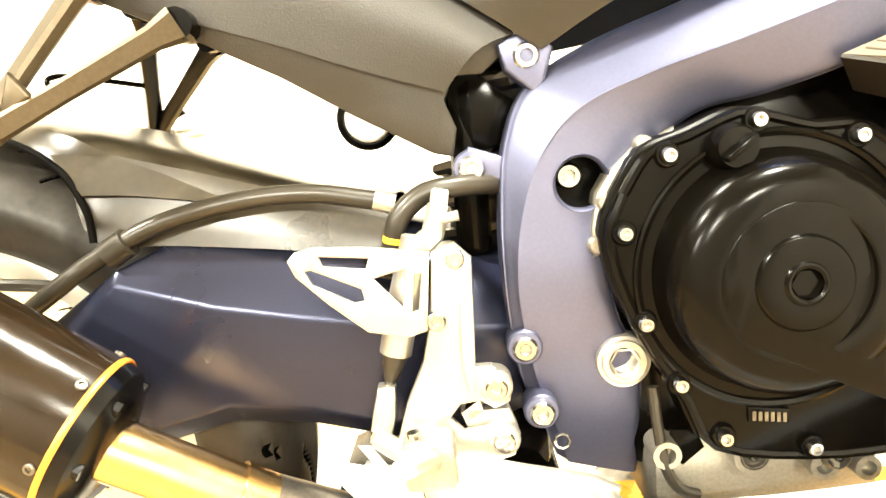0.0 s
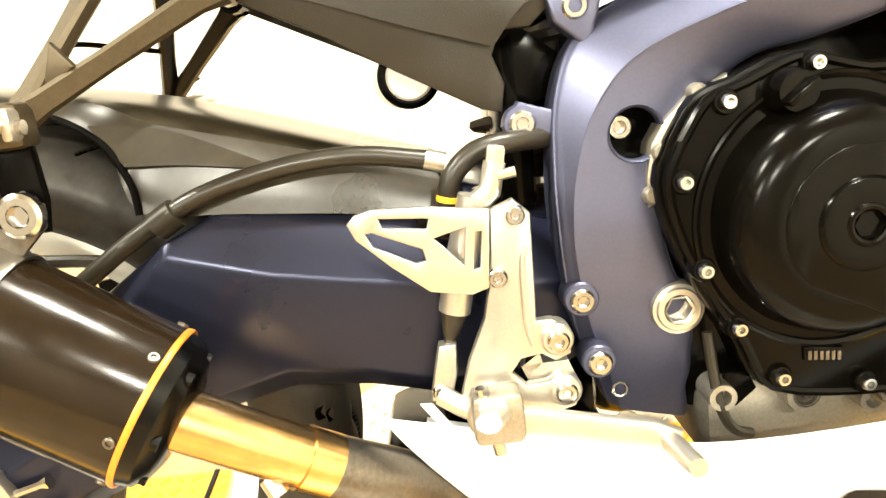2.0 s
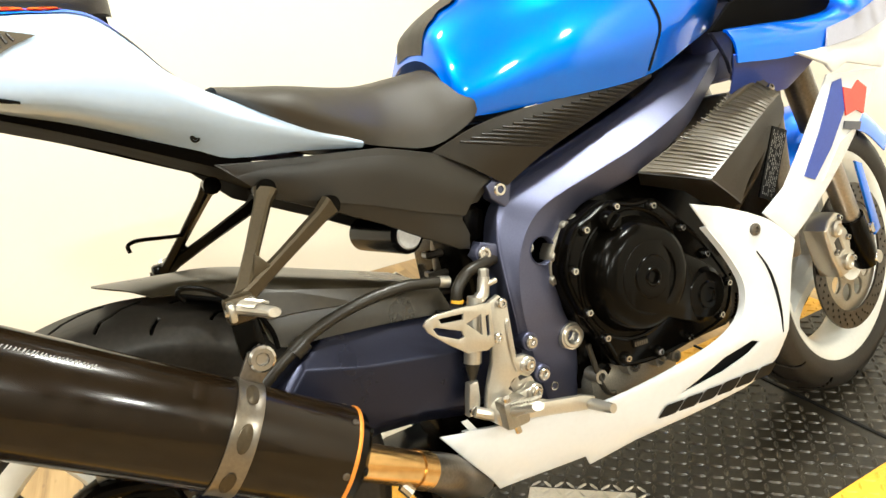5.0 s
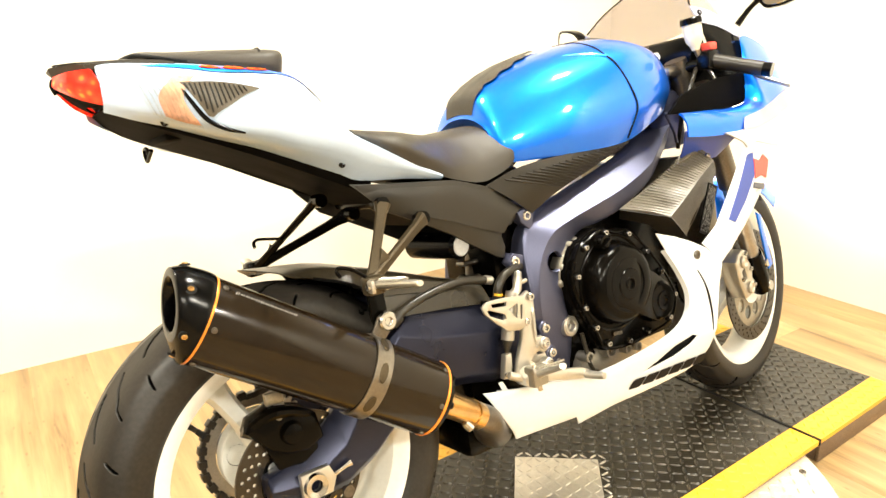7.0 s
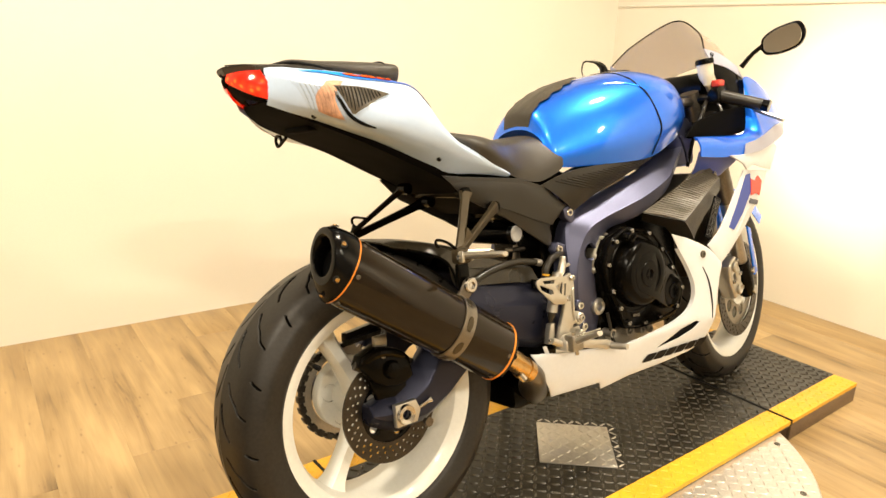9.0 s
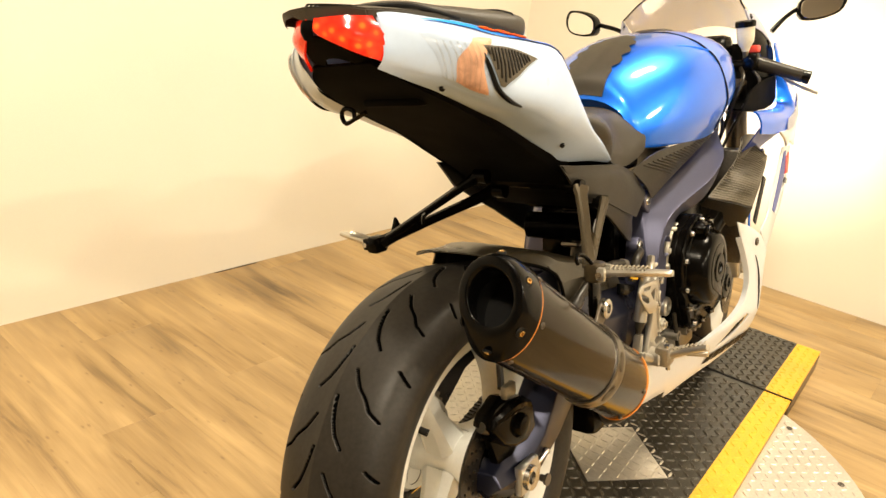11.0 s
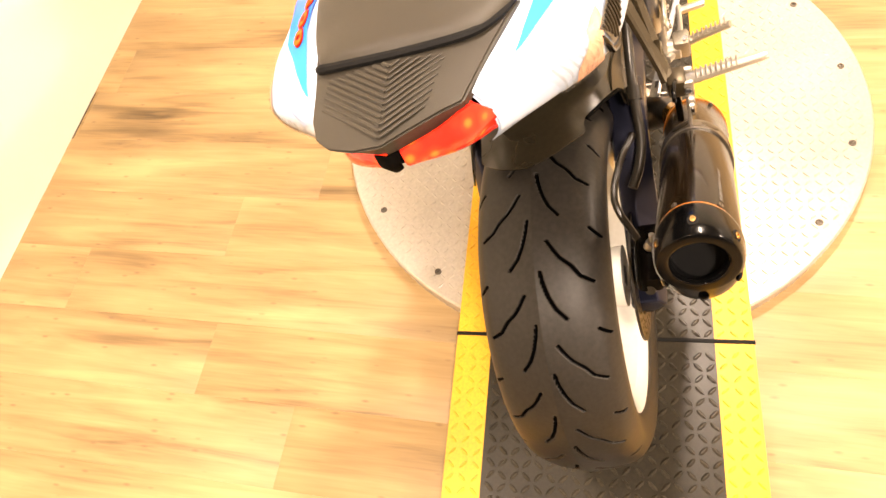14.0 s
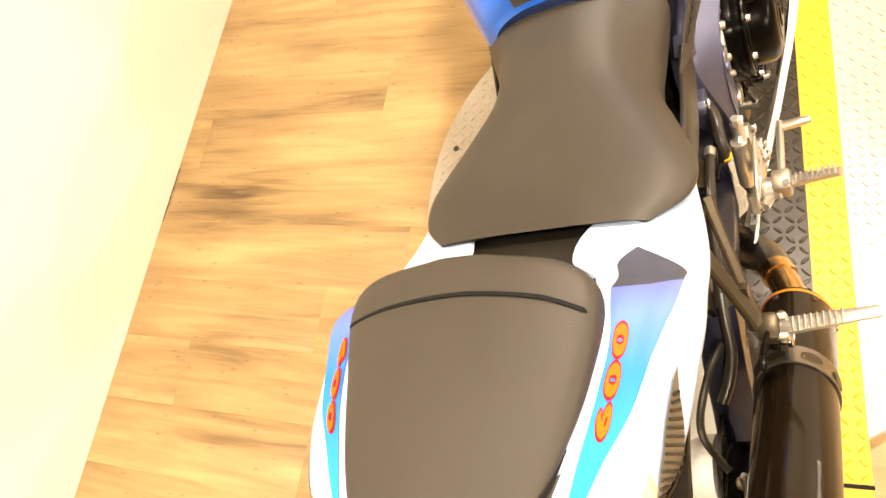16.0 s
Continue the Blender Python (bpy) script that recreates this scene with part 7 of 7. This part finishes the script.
part("scoop", rod([(0.915, -0.206, 0.690), (0.955, -0.208, 0.706), (1.005, -0.203, 0.728)], [0.002, 0.011, 0.021], 14, 4, 0.7), LITRIBPL, ic)
part("cover_screw", bolt(bmesh.new(), (0.985, -0.240, 0.702), 0.006, 0.004, (0, -1, 0.5)), CHROME, ic)
rad = part("radiator", boxed(1.04, 1.08, -0.19, 0.19, 0.40, 0.70, 0.008), GUNMETAL, bike, "radiator behind the side fairing")


def on_label(u, v, lift):
    a, b_, c, d = (Vector(q) for q in ((0.925, -0.243, 0.543), (0.957, -0.241, 0.528), (0.999, -0.249, 0.632), (0.966, -0.251, 0.645)))
    return a.lerp(b_, u).lerp(d.lerp(c, u), v) + Vector((0, -lift, 0))


wl = bmesh.new()
fs = [wl.verts.new(on_label(u, v, h)) for h in (-0.003, 0) for u, v in ((0, 0), (1, 0), (1, 1), (0, 1))]
for idx in ((0, 1, 2, 3), (7, 6, 5, 4), (0, 4, 5, 1), (1, 5, 6, 2), (2, 6, 7, 3), (3, 7, 4, 0)):
    wl.faces.new([fs[i] for i in idx])
wl = part("warning_label", wl, DECALBLACK, rad, "black warning label with pale lines of print")
lab = bmesh.new()
rng = random.Random(9)
for k in range(7):
    v = 0.05
    while v < 0.93:
        h = 0.02 + 0.05 * rng.random()
        if rng.random() > 0.15:
            u = 0.10 + 0.125 * k
            lab.faces.new([lab.verts.new(on_label(u + du, min(v + dv, 0.96), 0.0006)) for du, dv in ((0, 0), (0.045, 0), (0.045, h), (0, h))])
        v += h + 0.014
tagged(part("print_lines", lab, PRINT, rad), kind="stuff")
part("coolant_hose", rod([(1.06, -0.17, 0.66), (1.02, -0.185, 0.63), (1.0, -0.17, 0.57), (0.96, -0.14, 0.50)], 0.015, 12), HOSE, rad)

# fork, front fender, calipers
fk = new("front_fork")
fk.parent = bike
tagged(fk, "upside-down front fork with blue mudguard")
fk.matrix_basis = TURN
for sgn in (-1, 1):
    part("fork_tube", rod([(1.125, sgn * 0.105, 0.86), (1.24, sgn * 0.105, 0.60)], 0.027, 20, 1), GUNMETAL, fk)
    part("slider", rod([(1.24, sgn * 0.105, 0.60), (1.335, sgn * 0.105, 0.385)], 0.0215, 20, 1), STRAP, fk)
    part("fork_foot", rod([(1.328, sgn * 0.105, 0.40), (1.36, sgn * 0.105, 0.33), (1.385, sgn * 0.10, 0.29)], [0.027, 0.028, 0.024], 18, 2), ENGBLACK, fk)
    part("axle_end", lathe([(0, 0.03), (0.013, 0.03), (0.015, 0.026), (0.015, 0)], (1.385, sgn * 0.10, 0.30), (0, sgn, 0), 20), CHROME, fk)
    cl_ = plate([(-0.034, -0.058), (-0.010, -0.066), (0.022, -0.060), (0.034, -0.046), (0.026, -0.030), (0.034, -0.012), (0.034, 0.012), (0.026, 0.030), (0.034, 0.048), (0.020, 0.062), (-0.012, 0.066), (-0.034, 0.056), (-0.040, 0.0)], -0.024, 0.024,
                [[(-0.018, -0.016), (0.004, -0.016), (0.004, 0.016), (-0.018, 0.016)]], 0.007, 3)
    seat_ = pose(1.252, sgn * 0.100, 0.365, 0, -22, 0)
    bmesh.ops.transform(cl_, matrix=seat_, verts=cl_.verts)
    ca = part("front_caliper", cl_, SILVER, fk, "bare alloy radial brake caliper")
    for u, v in ((-0.006, -0.040), (-0.006, 0.040)):
        q = seat_ @ Vector((u, 0, v))
        part("piston_cap", lathe([(0.016, 0.024), (0.016, 0.030), (0.012, 0.033), (0.008, 0.030), (0, 0.030)], (q.x, sgn * 0.100, q.z), (0, sgn, 0), 20), SILVER, ca)
    for u, v in ((0.018, -0.048), (0.022, 0.0), (0.018, 0.050), (-0.028, 0.0)):
        q = seat_ @ Vector((u, 0, v))
        part("caliper_bolt", bolt(bmesh.new(), (q.x, sgn * 0.124, q.z), 0.0062, 0.006, (0, sgn, 0)), CHROME, ca)
    part("pad_spring", boxed(-0.020, 0.006, -0.020, 0.020, -0.018, 0.018, 0.003, m=seat_), DISCSTEEL, ca)
rows = []
for a in (-55, -35, -15, 5, 25, 45):
    s_, c_ = math.sin(radians(a)), math.cos(radians(a))
    rows.append([(1.385 + q * s_, y, 0.30 + q * c_) for y, q in ((-0.078, 0.265), (-0.074, 0.305), (-0.045, 0.328), (0, 0.333), (0.045, 0.328), (0.074, 0.305), (0.078, 0.265))])
part("front_mudguard", patch(rows, 4, 3, 0.003), BLUE, fk, "gloss blue front mudguard")
for sgn in (-1, 1):
    part("fork_guard", plate([(1.315, 0.515), (1.340, 0.505), (1.390, 0.360), (1.365, 0.352)], *sorted((sgn * 0.130, sgn * 0.136)), bevel=0.002), BLUE, fk, "blue fork guard")
part("reflector", lathe([(0, 0.006), (0.011, 0.006), (0.013, 0.0)], (1.36, -0.13, 0.37), (0, -1, 0), 20), CHROME, fk)

# chain and side stand
ch = bmesh.new()
for k in range(64):
    f = k / 63
    for zz, z2 in ((0.414, 0.46), (0.216, 0.375)):
        x, z = 0.0 + 0.56 * f, zz + (z2 - zz) * f
        box(ch, x - 0.0062, x + 0.0062, 0.083 if k % 2 else 0.085, 0.099 if k % 2 else 0.097, z - 0.0048, z + 0.0048)
for k in range(1, 27):
    a = math.pi / 2 + math.pi * k / 27
    y0, y1 = (0.083, 0.099) if k % 2 else (0.085, 0.097)
    link = boxed(-0.0072, 0.0072, y0, y1, -(0.0074 if k % 2 else 0.0042), (0.0078 if k % 2 else 0.0042), 0.0015, m=Matrix.Translation((0.1035 * math.cos(a), 0, 0.315 + 0.1035 * math.sin(a))) @ Matrix.Rotation(math.pi / 2 - a, 4, "Y"))
    me = bpy.data.meshes.new("link")
    link.to_mesh(me)
    ch.from_mesh(me)
    bpy.data.meshes.remove(me)
tagged(part("drive_chain", ch, CHAINSTEEL, bike, "steel drive chain"), kind="stuff")
part("chain_guard", patch([[(0.02, 0.082, 0.44), (0.15, 0.082, 0.455), (0.30, 0.085, 0.475)], [(0.02, 0.105, 0.437), (0.15, 0.105, 0.452), (0.30, 0.105, 0.47)], [(0.02, 0.108, 0.415), (0.15, 0.108, 0.43), (0.30, 0.108, 0.45)]], 3, 3, 0.002), BLACKPL, bike)
inv = bike.matrix_world.inverted()
foot = inv @ Vector((0.70, 0.345, 0.010))
stand = part("side_stand", rod([(0.56, 0.125, 0.27), (0.60, 0.18, 0.18), foot], [0.016, 0.013, 0.011], 12, 3), ENGBLACK, bike, "black side stand, folded out")
part("foot_pad", rod([inv @ Vector((0.66, 0.372, 0.006)), inv @ Vector((0.735, 0.335, 0.006))], [0.012, 0.016], 12, 1, 0.4), ENGBLACK, stand)
part("stand_spring", rod([(0.57, 0.14, 0.26), (0.60, 0.195, 0.17)], 0.006, 8, 1), CHROME, stand)


# ---- floor planks ----
floor = part("floor", boxed(WALL_X0, WALL_X1, WALL_Y0, WALL_Y1, FLOOR - 0.05, FLOOR - 0.004), OAK)
floor.matrix_world = ROOM
tagged(floor, "light oak plank floor", "floor", kind="structure")
PW, PL = 0.184, 1.22
plank_mesh = None
for i in range(int((WALL_X1 - WALL_X0) / PW) + 1):
    y = WALL_Y0 - random.random() * PL
    while y < WALL_Y1:
        x0, x1 = WALL_X0 + i * PW, min(WALL_X0 + (i + 1) * PW, WALL_X1)
        y0, y1 = max(y, WALL_Y0), min(y + PL, WALL_Y1)
        if x1 - x0 > 0.02 and y1 - y0 > 0.02:
            full = abs(x1 - x0 - PW) < 1e-6 and abs(y1 - y0 - PL) < 1e-6
            if full and plank_mesh:
                ob = new("plank", plank_mesh)
            else:
                hx, hy = (x1 - x0) / 2 - 0.0001, (y1 - y0) / 2 - 0.0001
                ob = part("plank", boxed(-hx, hx, -hy, hy, -0.004, 0, 0.0003), OAK)
                if full:
                    plank_mesh = ob.data
            ob.parent = floor
            ob.location = ((x0 + x1) / 2, (y0 + y1) / 2, FLOOR)
        y += PL
